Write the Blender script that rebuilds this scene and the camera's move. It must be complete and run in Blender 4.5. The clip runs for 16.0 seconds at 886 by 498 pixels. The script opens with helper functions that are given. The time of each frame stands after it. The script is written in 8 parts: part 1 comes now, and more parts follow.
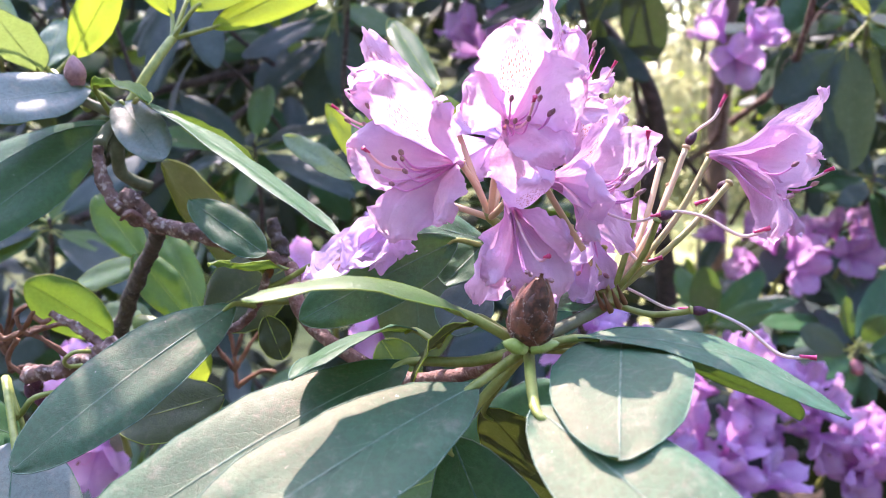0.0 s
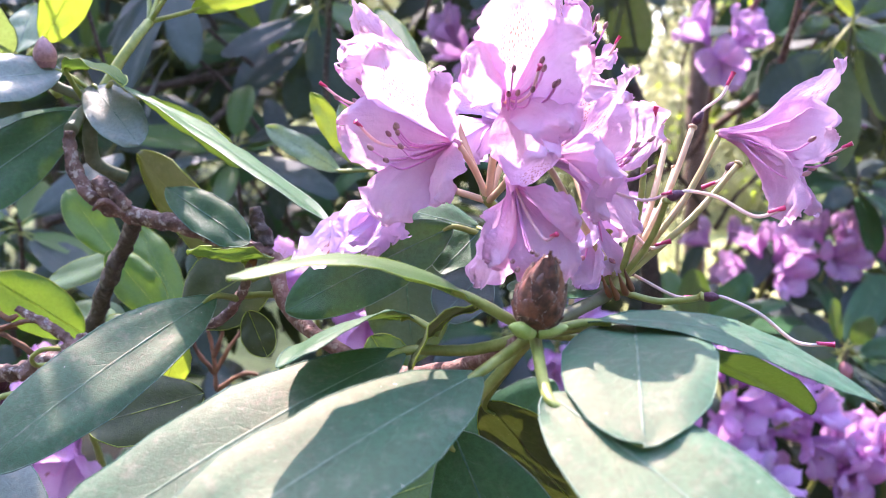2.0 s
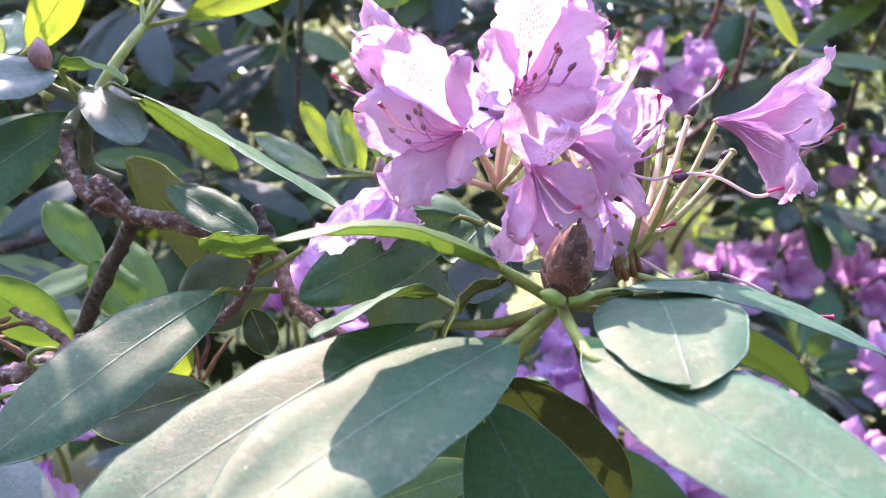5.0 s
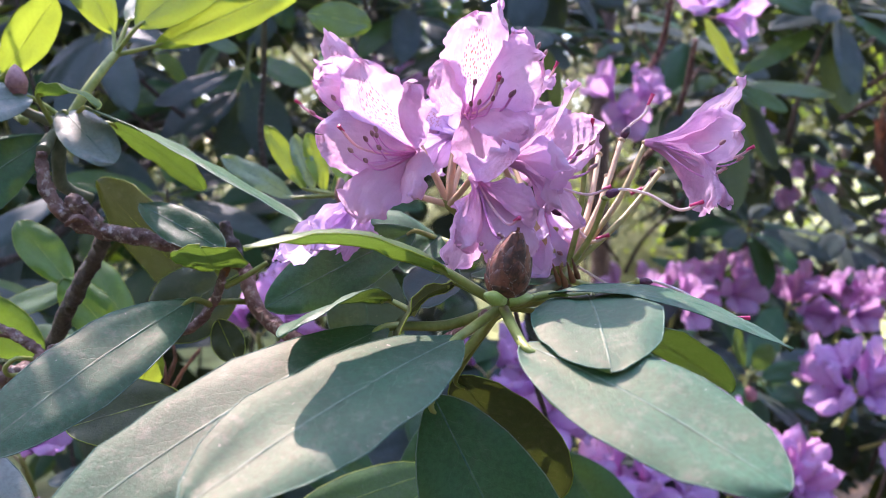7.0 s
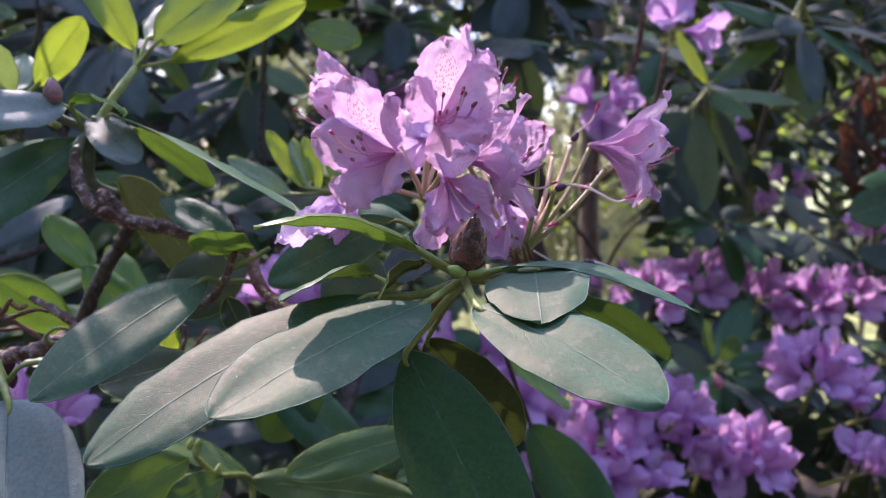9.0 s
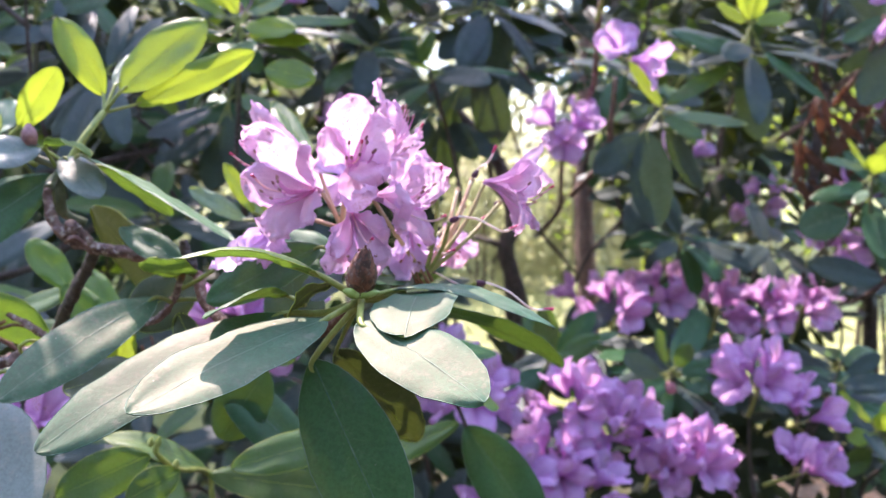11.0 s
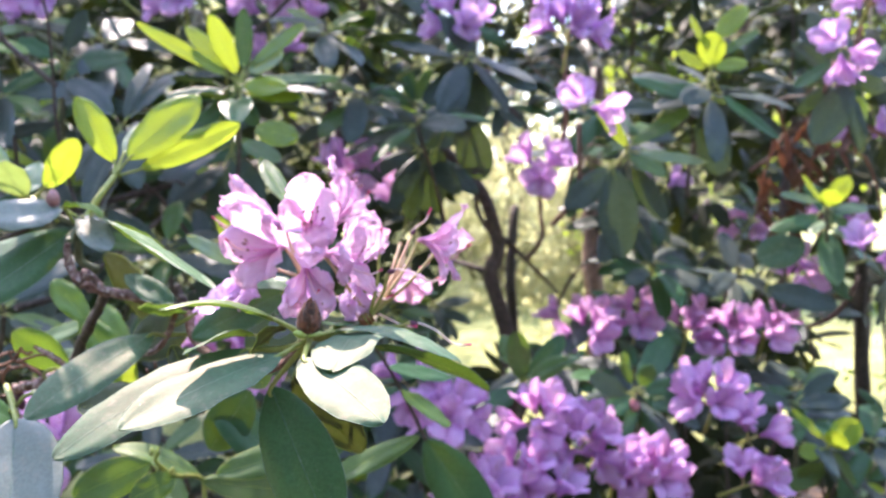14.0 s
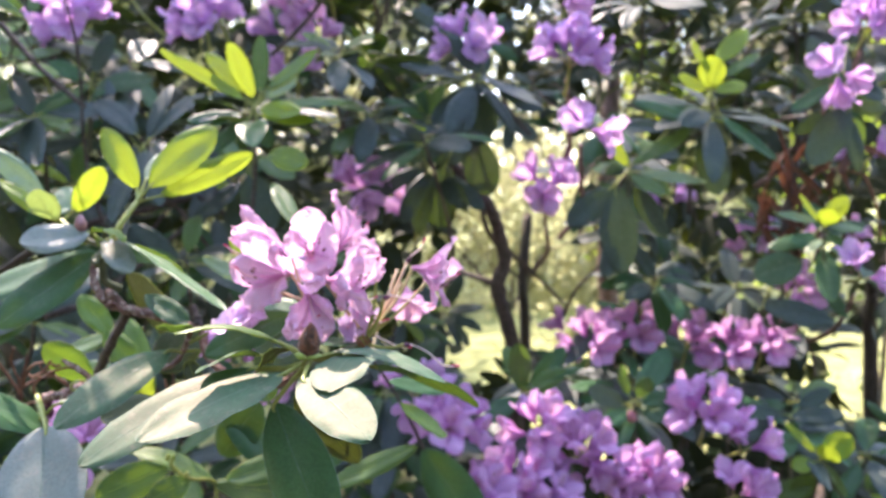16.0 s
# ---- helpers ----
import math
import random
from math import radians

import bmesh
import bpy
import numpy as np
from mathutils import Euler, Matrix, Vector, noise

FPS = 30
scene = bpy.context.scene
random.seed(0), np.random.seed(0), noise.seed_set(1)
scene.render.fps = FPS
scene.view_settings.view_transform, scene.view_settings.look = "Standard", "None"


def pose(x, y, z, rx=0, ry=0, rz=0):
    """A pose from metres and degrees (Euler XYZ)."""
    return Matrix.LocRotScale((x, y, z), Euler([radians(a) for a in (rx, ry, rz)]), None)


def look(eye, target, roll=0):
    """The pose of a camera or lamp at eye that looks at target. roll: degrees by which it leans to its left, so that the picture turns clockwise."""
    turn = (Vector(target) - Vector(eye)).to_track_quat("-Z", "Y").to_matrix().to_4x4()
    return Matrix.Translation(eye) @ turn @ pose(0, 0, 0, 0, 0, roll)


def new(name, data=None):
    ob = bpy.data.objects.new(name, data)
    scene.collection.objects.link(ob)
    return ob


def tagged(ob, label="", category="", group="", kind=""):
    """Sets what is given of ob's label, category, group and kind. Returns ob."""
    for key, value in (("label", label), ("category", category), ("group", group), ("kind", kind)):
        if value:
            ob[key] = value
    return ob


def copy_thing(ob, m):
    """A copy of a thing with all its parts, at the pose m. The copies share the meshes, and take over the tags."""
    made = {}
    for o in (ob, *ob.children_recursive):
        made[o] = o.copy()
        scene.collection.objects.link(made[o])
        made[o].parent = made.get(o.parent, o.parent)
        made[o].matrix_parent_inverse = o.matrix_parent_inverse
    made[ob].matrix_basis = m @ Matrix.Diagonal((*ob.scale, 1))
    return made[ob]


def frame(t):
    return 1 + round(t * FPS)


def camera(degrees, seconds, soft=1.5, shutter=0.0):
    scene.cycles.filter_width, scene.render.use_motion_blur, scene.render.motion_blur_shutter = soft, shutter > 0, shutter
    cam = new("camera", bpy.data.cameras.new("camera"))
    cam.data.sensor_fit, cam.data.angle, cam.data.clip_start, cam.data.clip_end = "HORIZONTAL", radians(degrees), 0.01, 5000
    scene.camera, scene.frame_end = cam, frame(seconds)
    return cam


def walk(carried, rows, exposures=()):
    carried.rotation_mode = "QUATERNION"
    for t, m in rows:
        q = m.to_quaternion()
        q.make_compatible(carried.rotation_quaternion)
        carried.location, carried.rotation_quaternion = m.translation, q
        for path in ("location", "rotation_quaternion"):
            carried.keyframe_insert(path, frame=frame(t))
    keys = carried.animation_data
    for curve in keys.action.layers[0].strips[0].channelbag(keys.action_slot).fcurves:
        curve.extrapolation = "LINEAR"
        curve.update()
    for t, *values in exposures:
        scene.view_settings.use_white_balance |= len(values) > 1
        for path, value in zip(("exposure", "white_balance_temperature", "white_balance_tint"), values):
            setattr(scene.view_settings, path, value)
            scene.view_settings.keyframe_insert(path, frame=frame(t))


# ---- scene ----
cam = camera(59.4, 16.0, 0.5)
cam.data.dof.use_dof, cam.data.dof.focus_distance, cam.data.dof.aperture_fstop = True, 0.36, 10.2
PATH = [
    (0, (0.003, 0.015, 1.305), (-0.003, 1.968, 0.873), 0.9),
    (0.5, (0.0, 0.022, 1.298), (0.006, 1.974, 0.866), 1.0),
    (1, (-0.002, 0.026, 1.294), (0.012, 1.98, 0.867), 1.0),
    (1.5, (-0.004, 0.03, 1.292), (0.021, 1.985, 0.875), 0.9),
    (2, (-0.005, 0.034, 1.287), (0.044, 1.994, 0.89), 1.0),
    (2.5, (-0.006, 0.034, 1.284), (0.086, 1.998, 0.916), 0.9),
    (3, (-0.014, 0.031, 1.283), (0.103, 1.997, 0.939), 0.8),
    (3.5, (-0.018, 0.029, 1.279), (0.129, 1.997, 0.959), 0.9),
    (4, (-0.023, 0.028, 1.271), (0.144, 1.998, 0.967), 0.8),
    (4.2, (-0.025, 0.028, 1.269), (0.14, 1.997, 0.962), 0.8),
    (6.3, (-0.052, 0.004, 1.255), (0.206, 1.973, 1.018), 1.0),
    (6.5, (-0.05, 0.0, 1.257), (0.215, 1.969, 1.024), 1.0),
    (7, (-0.036, -0.01, 1.259), (0.245, 1.958, 1.036), 0.8),
    (7.5, (-0.028, -0.034, 1.263), (0.264, 1.932, 1.042), 0.8),
    (8, (-0.035, -0.057, 1.263), (0.251, 1.91, 1.044), 0.8),
    (8.5, (-0.047, -0.069, 1.255), (0.243, 1.897, 1.038), 0.8),
    (9, (-0.034, -0.087, 1.256), (0.257, 1.881, 1.045), 0.9),
    (9.5, (-0.015, -0.109, 1.257), (0.27, 1.86, 1.054), 0.8),
    (12, (0.042, -0.217, 1.293), (0.285, 1.76, 1.107), 0.5),
    (12.5, (0.052, -0.239, 1.299), (0.285, 1.739, 1.119), 0.4),
    (13, (0.069, -0.261, 1.305), (0.292, 1.719, 1.131), 0.2),
    (13.5, (0.08, -0.283, 1.313), (0.291, 1.699, 1.147), 0.3),
    (14, (0.082, -0.304, 1.319), (0.281, 1.679, 1.157), 0.3),
    (14.5, (0.088, -0.326, 1.324), (0.267, 1.66, 1.162), 0.5),
    (15, (0.089, -0.334, 1.334), (0.26, 1.652, 1.173), 0.5),
    (15.5, (0.094, -0.347, 1.345), (0.25, 1.64, 1.181), 0.7),
    (16, (0.104, -0.363, 1.351), (0.249, 1.625, 1.188), 0.8),
]
EXPOSURES = [(0, 3.30, 6110, 31), (1, 3.43, 6110, 31), (2.2, 3.43, 6110, 31), (3, 3.31, 6110, 31), (4.2, 3.34, 6110, 31), (6.3, 3.19, 6130, 32), (7, 2.85, 6030, 31), (8, 2.40, 5960, 34), (8.5, 2.42, 5910, 34), (9, 2.23, 5890, 32), (9.7, 2.43, 5990, 30), (12, 3.40, 6340, 24), (14, 3.41, 6440, 24), (14.5, 3.28, 6510, 22), (15, 3.26, 6560, 22), (15.5, 3.16, 6610, 22), (16, 3.26, 6660, 22)]
walk(cam, [(t, look(eye, target, roll)) for t, eye, target, roll in PATH], EXPOSURES)


# ---- daylight: high sun behind the shrub, blue sky ----
SUN_ELEV, SUN_AZ = radians(52), radians(-26)      # azimuth from +y, minus is towards -x
world = bpy.data.worlds.new("sky")
scene.world = world
world.use_nodes = True
wn = world.node_tree.nodes
sky = wn.new("ShaderNodeTexSky")
sky.sky_type, sky.sun_disc = "NISHITA", False
sky.sun_elevation, sky.sun_rotation = SUN_ELEV, SUN_AZ
sky.air_density, sky.dust_density, sky.ozone_density = 1.0, 1.5, 1.0
world.node_tree.links.new(sky.outputs[0], wn["Background"].inputs[0])
wn["Background"].inputs[1].default_value = 0.15
sun = new("sun", bpy.data.lights.new("sun", "SUN"))
sun.data.energy, sun.data.angle, sun.data.color = 1.60, radians(0.5), (1.0, 0.89, 0.78)
to_sun = Vector((math.sin(SUN_AZ) * math.cos(SUN_ELEV), math.cos(SUN_AZ) * math.cos(SUN_ELEV), math.sin(SUN_ELEV)))
sun.matrix_world = look(to_sun * 20, (0, 0, 0))


# ---- materials ----
def material(name):
    m = bpy.data.materials.new(name)
    m.use_nodes = True
    nt = m.node_tree
    nt.nodes.clear()
    return m, nt


def node(nt, kind, values=(), operation="", interpolation_type=""):
    n = nt.nodes.new(kind)
    if operation:
        n.operation = operation
    if interpolation_type:
        n.interpolation_type = interpolation_type
    for k, v in dict(values).items():
        if hasattr(v, "is_linked"):
            nt.links.new(v, n.inputs[k])
        else:
            n.inputs[k].default_value = v
    return n


def calc(nt, op, a, b=0.0, c=0.0):
    return node(nt, "ShaderNodeMath", {0: a, 1: b, 2: c}, operation=op).outputs[0]


def ramp(nt, x, lo, hi, a=0.0, b=1.0):
    return node(nt, "ShaderNodeMapRange", {0: x, 1: lo, 2: hi, 3: a, 4: b}, interpolation_type="SMOOTHSTEP").outputs[0]


def blend(nt, f, a, b, mode="MIX"):
    n = nt.nodes.new("ShaderNodeMix")
    n.data_type, n.blend_type = "RGBA", mode
    for i, v in ((0, f), (6, a), (7, b)):
        if hasattr(v, "is_linked"):
            nt.links.new(v, n.inputs[i])
        else:
            n.inputs[i].default_value = v if i == 0 else (*v, 1)
    return n.outputs[2]


def grain(nt, scale, detail=4, rough=0.6, coord="Object"):
    tc = nt.nodes.new("ShaderNodeTexCoord")
    return node(nt, "ShaderNodeTexNoise", {"Vector": tc.outputs[coord], "Scale": scale, "Detail": detail, "Roughness": rough}).outputs[0]


def finish(nt, shader):
    out = nt.nodes.new("ShaderNodeOutputMaterial")
    nt.links.new(shader, out.inputs[0])


def leaf_material(name, dark, light, glow, pass_through, rough, rib, dust=0.0, film=0.0, spec=0.6, tint=(1.0, 0.96, 0.90)):
    """Leaf with pale midrib, side veins, mottling, dust and light passing through."""
    m, nt = material(name)
    tc = nt.nodes.new("ShaderNodeTexCoord")
    xyz = node(nt, "ShaderNodeSeparateXYZ", {0: tc.outputs["UV"]})
    u = calc(nt, "ABSOLUTE", calc(nt, "SUBTRACT", xyz.outputs[0], 0.5))
    v = xyz.outputs[1]
    ribmask = ramp(nt, u, 0.005, 0.018, 1.0, 0.0)
    fine = grain(nt, 1500, 3)
    broad = grain(nt, 45, 4)
    vv = calc(nt, "ADD", calc(nt, "SUBTRACT", calc(nt, "MULTIPLY", v, 11.0), calc(nt, "MULTIPLY", u, 6.0)), calc(nt, "MULTIPLY", broad, 2.6))
    saw = calc(nt, "ABSOLUTE", calc(nt, "SUBTRACT", calc(nt, "FRACT", vv), 0.5))
    vein = calc(nt, "MULTIPLY", ramp(nt, saw, 0.0, 0.05, 1.0, 0.0), calc(nt, "MULTIPLY", ramp(nt, u, 0.46, 0.05), 0.20))
    rnd = nt.nodes.new("ShaderNodeObjectInfo").outputs["Random"]
    tone = calc(nt, "ADD", calc(nt, "MULTIPLY", broad, 0.9), calc(nt, "MULTIPLY", rnd, 0.45))
    col = blend(nt, ramp(nt, tone, 0.3, 1.0), dark, light)
    col = blend(nt, vein, col, rib)
    pores = grain(nt, 420, 5, 0.7)
    col = blend(nt, calc(nt, "MULTIPLY", ramp(nt, pores, 0.42, 0.62), 0.42), col, [c * 0.55 for c in dark])
    col = blend(nt, calc(nt, "MULTIPLY", ramp(nt, grain(nt, 60, 5, 0.7), 0.25, 0.75, 0.45, 1.0), 0.20 * dust), col, (0.32, 0.26, 0.21))
    spots = ramp(nt, grain(nt, 110, 6, 0.75), 0.50, 0.70)
    col = blend(nt, calc(nt, "MULTIPLY", spots, 0.70 * dust), col, (0.33, 0.28, 0.22))
    streak = ramp(nt, node(nt, "ShaderNodeTexNoise", {"Vector": node(nt, "ShaderNodeMapping", {"Vector": tc.outputs["UV"], "Scale": (5.0, 26.0, 1.0)}).outputs[0], "Scale": 1.6, "Detail": 5, "Roughness": 0.7}).outputs[0], 0.58, 0.74)
    col = blend(nt, calc(nt, "MULTIPLY", streak, 0.5 * dust), col, (0.40, 0.34, 0.28))
    specks = ramp(nt, grain(nt, 520, 2), 0.74, 0.78)
    col = blend(nt, calc(nt, "MULTIPLY", specks, min(1.0, 3.5 * dust)), col, (0.55, 0.50, 0.42))
    col = blend(nt, calc(nt, "MULTIPLY", ribmask, ramp(nt, grain(nt, 150, 4), 0.35, 0.65, 0.05, 0.60)), col, rib)
    h = calc(nt, "ADD", calc(nt, "ADD", calc(nt, "MULTIPLY", fine, 0.5), calc(nt, "MULTIPLY", pores, 0.8)), calc(nt, "ADD", calc(nt, "MULTIPLY", broad, 1.0), calc(nt, "ADD", calc(nt, "MULTIPLY", vein, -1.4), calc(nt, "MULTIPLY", ribmask, 0.4))))
    bump = node(nt, "ShaderNodeBump", {"Strength": 0.50, "Distance": 0.0006, "Height": h})
    r = calc(nt, "ADD", rough - 0.06, calc(nt, "MULTIPLY", grain(nt, 120, 4), 0.14))
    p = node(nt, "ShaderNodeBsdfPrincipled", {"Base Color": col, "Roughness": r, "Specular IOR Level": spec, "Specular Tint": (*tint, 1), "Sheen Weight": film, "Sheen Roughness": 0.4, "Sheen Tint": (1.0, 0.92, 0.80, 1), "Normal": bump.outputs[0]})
    tr = node(nt, "ShaderNodeBsdfTranslucent", {"Color": blend(nt, ribmask, glow, [c * 0.6 for c in glow]), "Normal": bump.outputs[0]})
    mix = node(nt, "ShaderNodeMixShader", {0: pass_through, 1: p.outputs[0], 2: tr.outputs[0]})
    finish(nt, mix.outputs[0])
    return m


MAT = {}
MAT["mature"] = leaf_material("leaf_mature", (0.014, 0.074, 0.022), (0.034, 0.122, 0.040), (0.14, 0.24, 0.02), 0.12, 0.44, (0.17, 0.23, 0.12), 0.12, 0.0, 0.40)
# Reddish specular tint puts the warm glint of the sun into this leaf.
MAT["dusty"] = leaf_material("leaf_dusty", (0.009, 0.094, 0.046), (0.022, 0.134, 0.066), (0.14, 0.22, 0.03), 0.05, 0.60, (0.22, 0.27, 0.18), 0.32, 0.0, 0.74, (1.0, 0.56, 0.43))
# Shade copy of the leaf: dimness and blue sky sheen put into its colour.
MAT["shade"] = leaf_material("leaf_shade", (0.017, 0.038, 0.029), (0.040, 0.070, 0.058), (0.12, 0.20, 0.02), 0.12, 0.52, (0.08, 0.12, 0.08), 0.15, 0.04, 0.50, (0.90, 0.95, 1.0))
# Near-black copy: the dark inside the shrub is put into the leaf colour.
MAT["deep"] = leaf_material("leaf_deep_shade", (0.010, 0.020, 0.010), (0.022, 0.036, 0.016), (0.16, 0.20, 0.02), 0.12, 0.55, (0.05, 0.07, 0.03), 0.1, 0.0, 0.22)
MAT["olive"] = leaf_material("leaf_olive", (0.032, 0.056, 0.012), (0.052, 0.080, 0.016), (0.10, 0.13, 0.015), 0.15, 0.50, (0.17, 0.18, 0.05), 0.2)
MAT["green"] = leaf_material("leaf_green", (0.040, 0.105, 0.016), (0.070, 0.160, 0.024), (0.20, 0.34, 0.03), 0.20, 0.42, (0.15, 0.24, 0.06), 0.2)
MAT["fresh"] = leaf_material("leaf_fresh", (0.062, 0.165, 0.018), (0.105, 0.235, 0.028), (0.24, 0.40, 0.03), 0.30, 0.42, (0.20, 0.30, 0.07), 0.1)
# Grey-green leaf, with the pale sky light on it put into the colour.
MAT["grey_skylit"] = leaf_material("leaf_grey_skylit", (0.10, 0.15, 0.13), (0.165, 0.215, 0.19), (0.20, 0.30, 0.08), 0.10, 0.50, (0.24, 0.29, 0.22), 0.7, 0.3)
MAT["young"] = leaf_material("leaf_young", (0.120, 0.230, 0.024), (0.195, 0.315, 0.034), (0.46, 0.60, 0.04), 0.45, 0.36, (0.28, 0.36, 0.08), 0.0)
MAT["pale"] = leaf_material("leaf_pale", (0.120, 0.210, 0.120), (0.190, 0.290, 0.170), (0.35, 0.48, 0.10), 0.25, 0.40, (0.30, 0.38, 0.24), 0.2)


def petal_material(name, deep, light, blotch=False, thin=0.58):
    m, nt = material(name)
    tc = nt.nodes.new("ShaderNodeTexCoord")
    xyz = node(nt, "ShaderNodeSeparateXYZ", {0: tc.outputs["UV"]})
    u, v = xyz.outputs[0], xyz.outputs[1]
    cu = calc(nt, "ABSOLUTE", calc(nt, "SUBTRACT", u, 0.5))
    broad = grain(nt, 60, 3)
    f = calc(nt, "ADD", calc(nt, "MULTIPLY", broad, 0.8), calc(nt, "SUBTRACT", calc(nt, "MULTIPLY", v, 0.35), calc(nt, "MULTIPLY", cu, 0.5)))
    col = blend(nt, ramp(nt, f, 0.15, 0.75), deep, light)
    line = calc(nt, "SINE", calc(nt, "ADD", calc(nt, "MULTIPLY", calc(nt, "SUBTRACT", u, 0.5), 70.0), calc(nt, "MULTIPLY", broad, 6.0)))
    col = blend(nt, calc(nt, "MULTIPLY", ramp(nt, line, 0.5, 1.0), 0.06), col, deep)
    glow = blend(nt, 0.2, col, deep)
    if blotch:
        mp = node(nt, "ShaderNodeMapping", {"Vector": tc.outputs["UV"], "Scale": (25.0, 17.0, 1.0)})
        vo = node(nt, "ShaderNodeTexVoronoi", {"Vector": mp.outputs[0], "Scale": 1.0, "Randomness": 0.9})
        vo.voronoi_dimensions = "2D"
        spot = ramp(nt, vo.outputs[0], 0.16, 0.30, 1.0, 0.0)
        du = calc(nt, "MULTIPLY", cu, 3.6)
        dv = calc(nt, "MULTIPLY", calc(nt, "SUBTRACT", v, 0.60), 3.0)
        rr = calc(nt, "SQRT", calc(nt, "ADD", calc(nt, "MULTIPLY", du, du), calc(nt, "MULTIPLY", dv, dv)))
        zone = ramp(nt, rr, 0.62, 1.0, 1.0, 0.0)
        spot = calc(nt, "MULTIPLY", calc(nt, "MULTIPLY", spot, zone), 0.92)
        col = blend(nt, calc(nt, "MULTIPLY", zone, 0.35), col, (0.86, 0.70, 0.82))
        col = blend(nt, spot, col, (0.46, 0.15, 0.12))
        glow = blend(nt, spot, glow, (0.42, 0.13, 0.06))
    h = calc(nt, "ADD", calc(nt, "MULTIPLY", grain(nt, 170, 4, 0.55), 1.5), calc(nt, "ADD", calc(nt, "MULTIPLY", line, 0.05), calc(nt, "MULTIPLY", grain(nt, 900, 2), 0.15)))
    bump = node(nt, "ShaderNodeBump", {"Strength": 0.75, "Distance": 0.0010, "Height": h})
    p = node(nt, "ShaderNodeBsdfPrincipled", {"Base Color": col, "Roughness": 0.58, "Specular IOR Level": 0.25, "Normal": bump.outputs[0]})
    tr = node(nt, "ShaderNodeBsdfTranslucent", {"Color": glow, "Normal": bump.outputs[0]})
    mix = node(nt, "ShaderNodeMixShader", {0: thin, 1: p.outputs[0], 2: tr.outputs[0]})
    finish(nt, mix.outputs[0])
    return m


MAT["petal"] = petal_material("petal_lilac", (0.61, 0.33, 0.545), (0.75, 0.53, 0.665))
MAT["blotch"] = petal_material("petal_speckled", (0.61, 0.34, 0.545), (0.75, 0.53, 0.665), True)
MAT["petal_deep"] = petal_material("petal_purple", (0.58, 0.27, 0.58), (0.79, 0.52, 0.77), thin=0.54)
MAT["blotch_deep"] = petal_material("petal_purple_speckled", (0.58, 0.27, 0.58), (0.79, 0.52, 0.77), True, thin=0.54)
MAT["petal_faded"] = petal_material("petal_faded", (0.60, 0.42, 0.68), (0.80, 0.63, 0.82))
MAT["blotch_faded"] = petal_material("petal_faded_speckled", (0.60, 0.42, 0.68), (0.80, 0.63, 0.82), True)
# Shaded copy of the petals: the blue of the shade is put into the colour.
MAT["petal_violet"] = petal_material("petal_violet", (0.56, 0.30, 0.64), (0.78, 0.54, 0.80), thin=0.54)
MAT["blotch_violet"] = petal_material("petal_violet_speckled", (0.56, 0.30, 0.64), (0.78, 0.54, 0.80), True, thin=0.54)


def plain_material(name, a, b, rough=0.5, scale=200, bump_mm=0.3, glow=None, spec=0.5, stretch=None):
    m, nt = material(name)
    g = grain(nt, scale, 5)
    rnd = nt.nodes.new("ShaderNodeObjectInfo").outputs["Random"]
    col = blend(nt, ramp(nt, calc(nt, "ADD", g, calc(nt, "MULTIPLY", calc(nt, "SUBTRACT", rnd, 0.5), 0.25)), 0.3, 0.7), a, b)
    bump = node(nt, "ShaderNodeBump", {"Strength": 0.7, "Distance": bump_mm / 1000, "Height": calc(nt, "ADD", g, calc(nt, "MULTIPLY", grain(nt, scale * 5, 3), 0.3))})
    p = node(nt, "ShaderNodeBsdfPrincipled", {"Base Color": col, "Roughness": rough, "Specular IOR Level": spec, "Normal": bump.outputs[0]})
    sh = p.outputs[0]
    if glow:
        tr = node(nt, "ShaderNodeBsdfTranslucent", {"Color": (*glow, 1)})
        sh = node(nt, "ShaderNodeMixShader", {0: 0.35, 1: sh, 2: tr.outputs[0]}).outputs[0]
    finish(nt, sh)
    return m


MAT["stem"] = plain_material("stem_green", (0.19, 0.23, 0.04), (0.32, 0.34, 0.085), 0.45, 150)
MAT["stem_old"] = plain_material("stem_grey_green", (0.07, 0.09, 0.04), (0.15, 0.16, 0.09), 0.6, 120)
MAT["pedicel"] = plain_material("pedicel", (0.34, 0.33, 0.10), (0.55, 0.38, 0.22), 0.5, 60)
MAT["pedicel_pink"] = plain_material("pedicel_pink", (0.54, 0.32, 0.20), (0.62, 0.44, 0.26), 0.5, 60)
MAT["rib"] = plain_material("midrib", (0.022, 0.10, 0.052), (0.15, 0.21, 0.13), 0.5, 260)
MAT["rib_young"] = plain_material("midrib_young", (0.26, 0.34, 0.05), (0.36, 0.44, 0.08), 0.45, 300, 0.2, (0.4, 0.5, 0.05))
MAT["filament"] = plain_material("filament", (0.72, 0.30, 0.62), (0.80, 0.45, 0.72), 0.45, 200, 0.1, (0.7, 0.3, 0.6))
MAT["anther"] = plain_material("anther", (0.24, 0.09, 0.12), (0.46, 0.25, 0.24), 0.6, 500)
MAT["style"] = plain_material("style_pink", (0.84, 0.52, 0.60), (0.90, 0.74, 0.73), 0.4, 200, 0.1, (0.8, 0.5, 0.5))
MAT["style_pale"] = plain_material("style_cream", (0.84, 0.66, 0.64), (0.92, 0.85, 0.80), 0.4, 200, 0.1, (0.8, 0.6, 0.55))
MAT["stigma"] = plain_material("stigma_crimson", (0.50, 0.02, 0.10), (0.62, 0.06, 0.18), 0.35, 400)
MAT["ovary"] = plain_material("ovary_dark", (0.05, 0.012, 0.03), (0.13, 0.04, 0.08), 0.55, 900, 0.4)
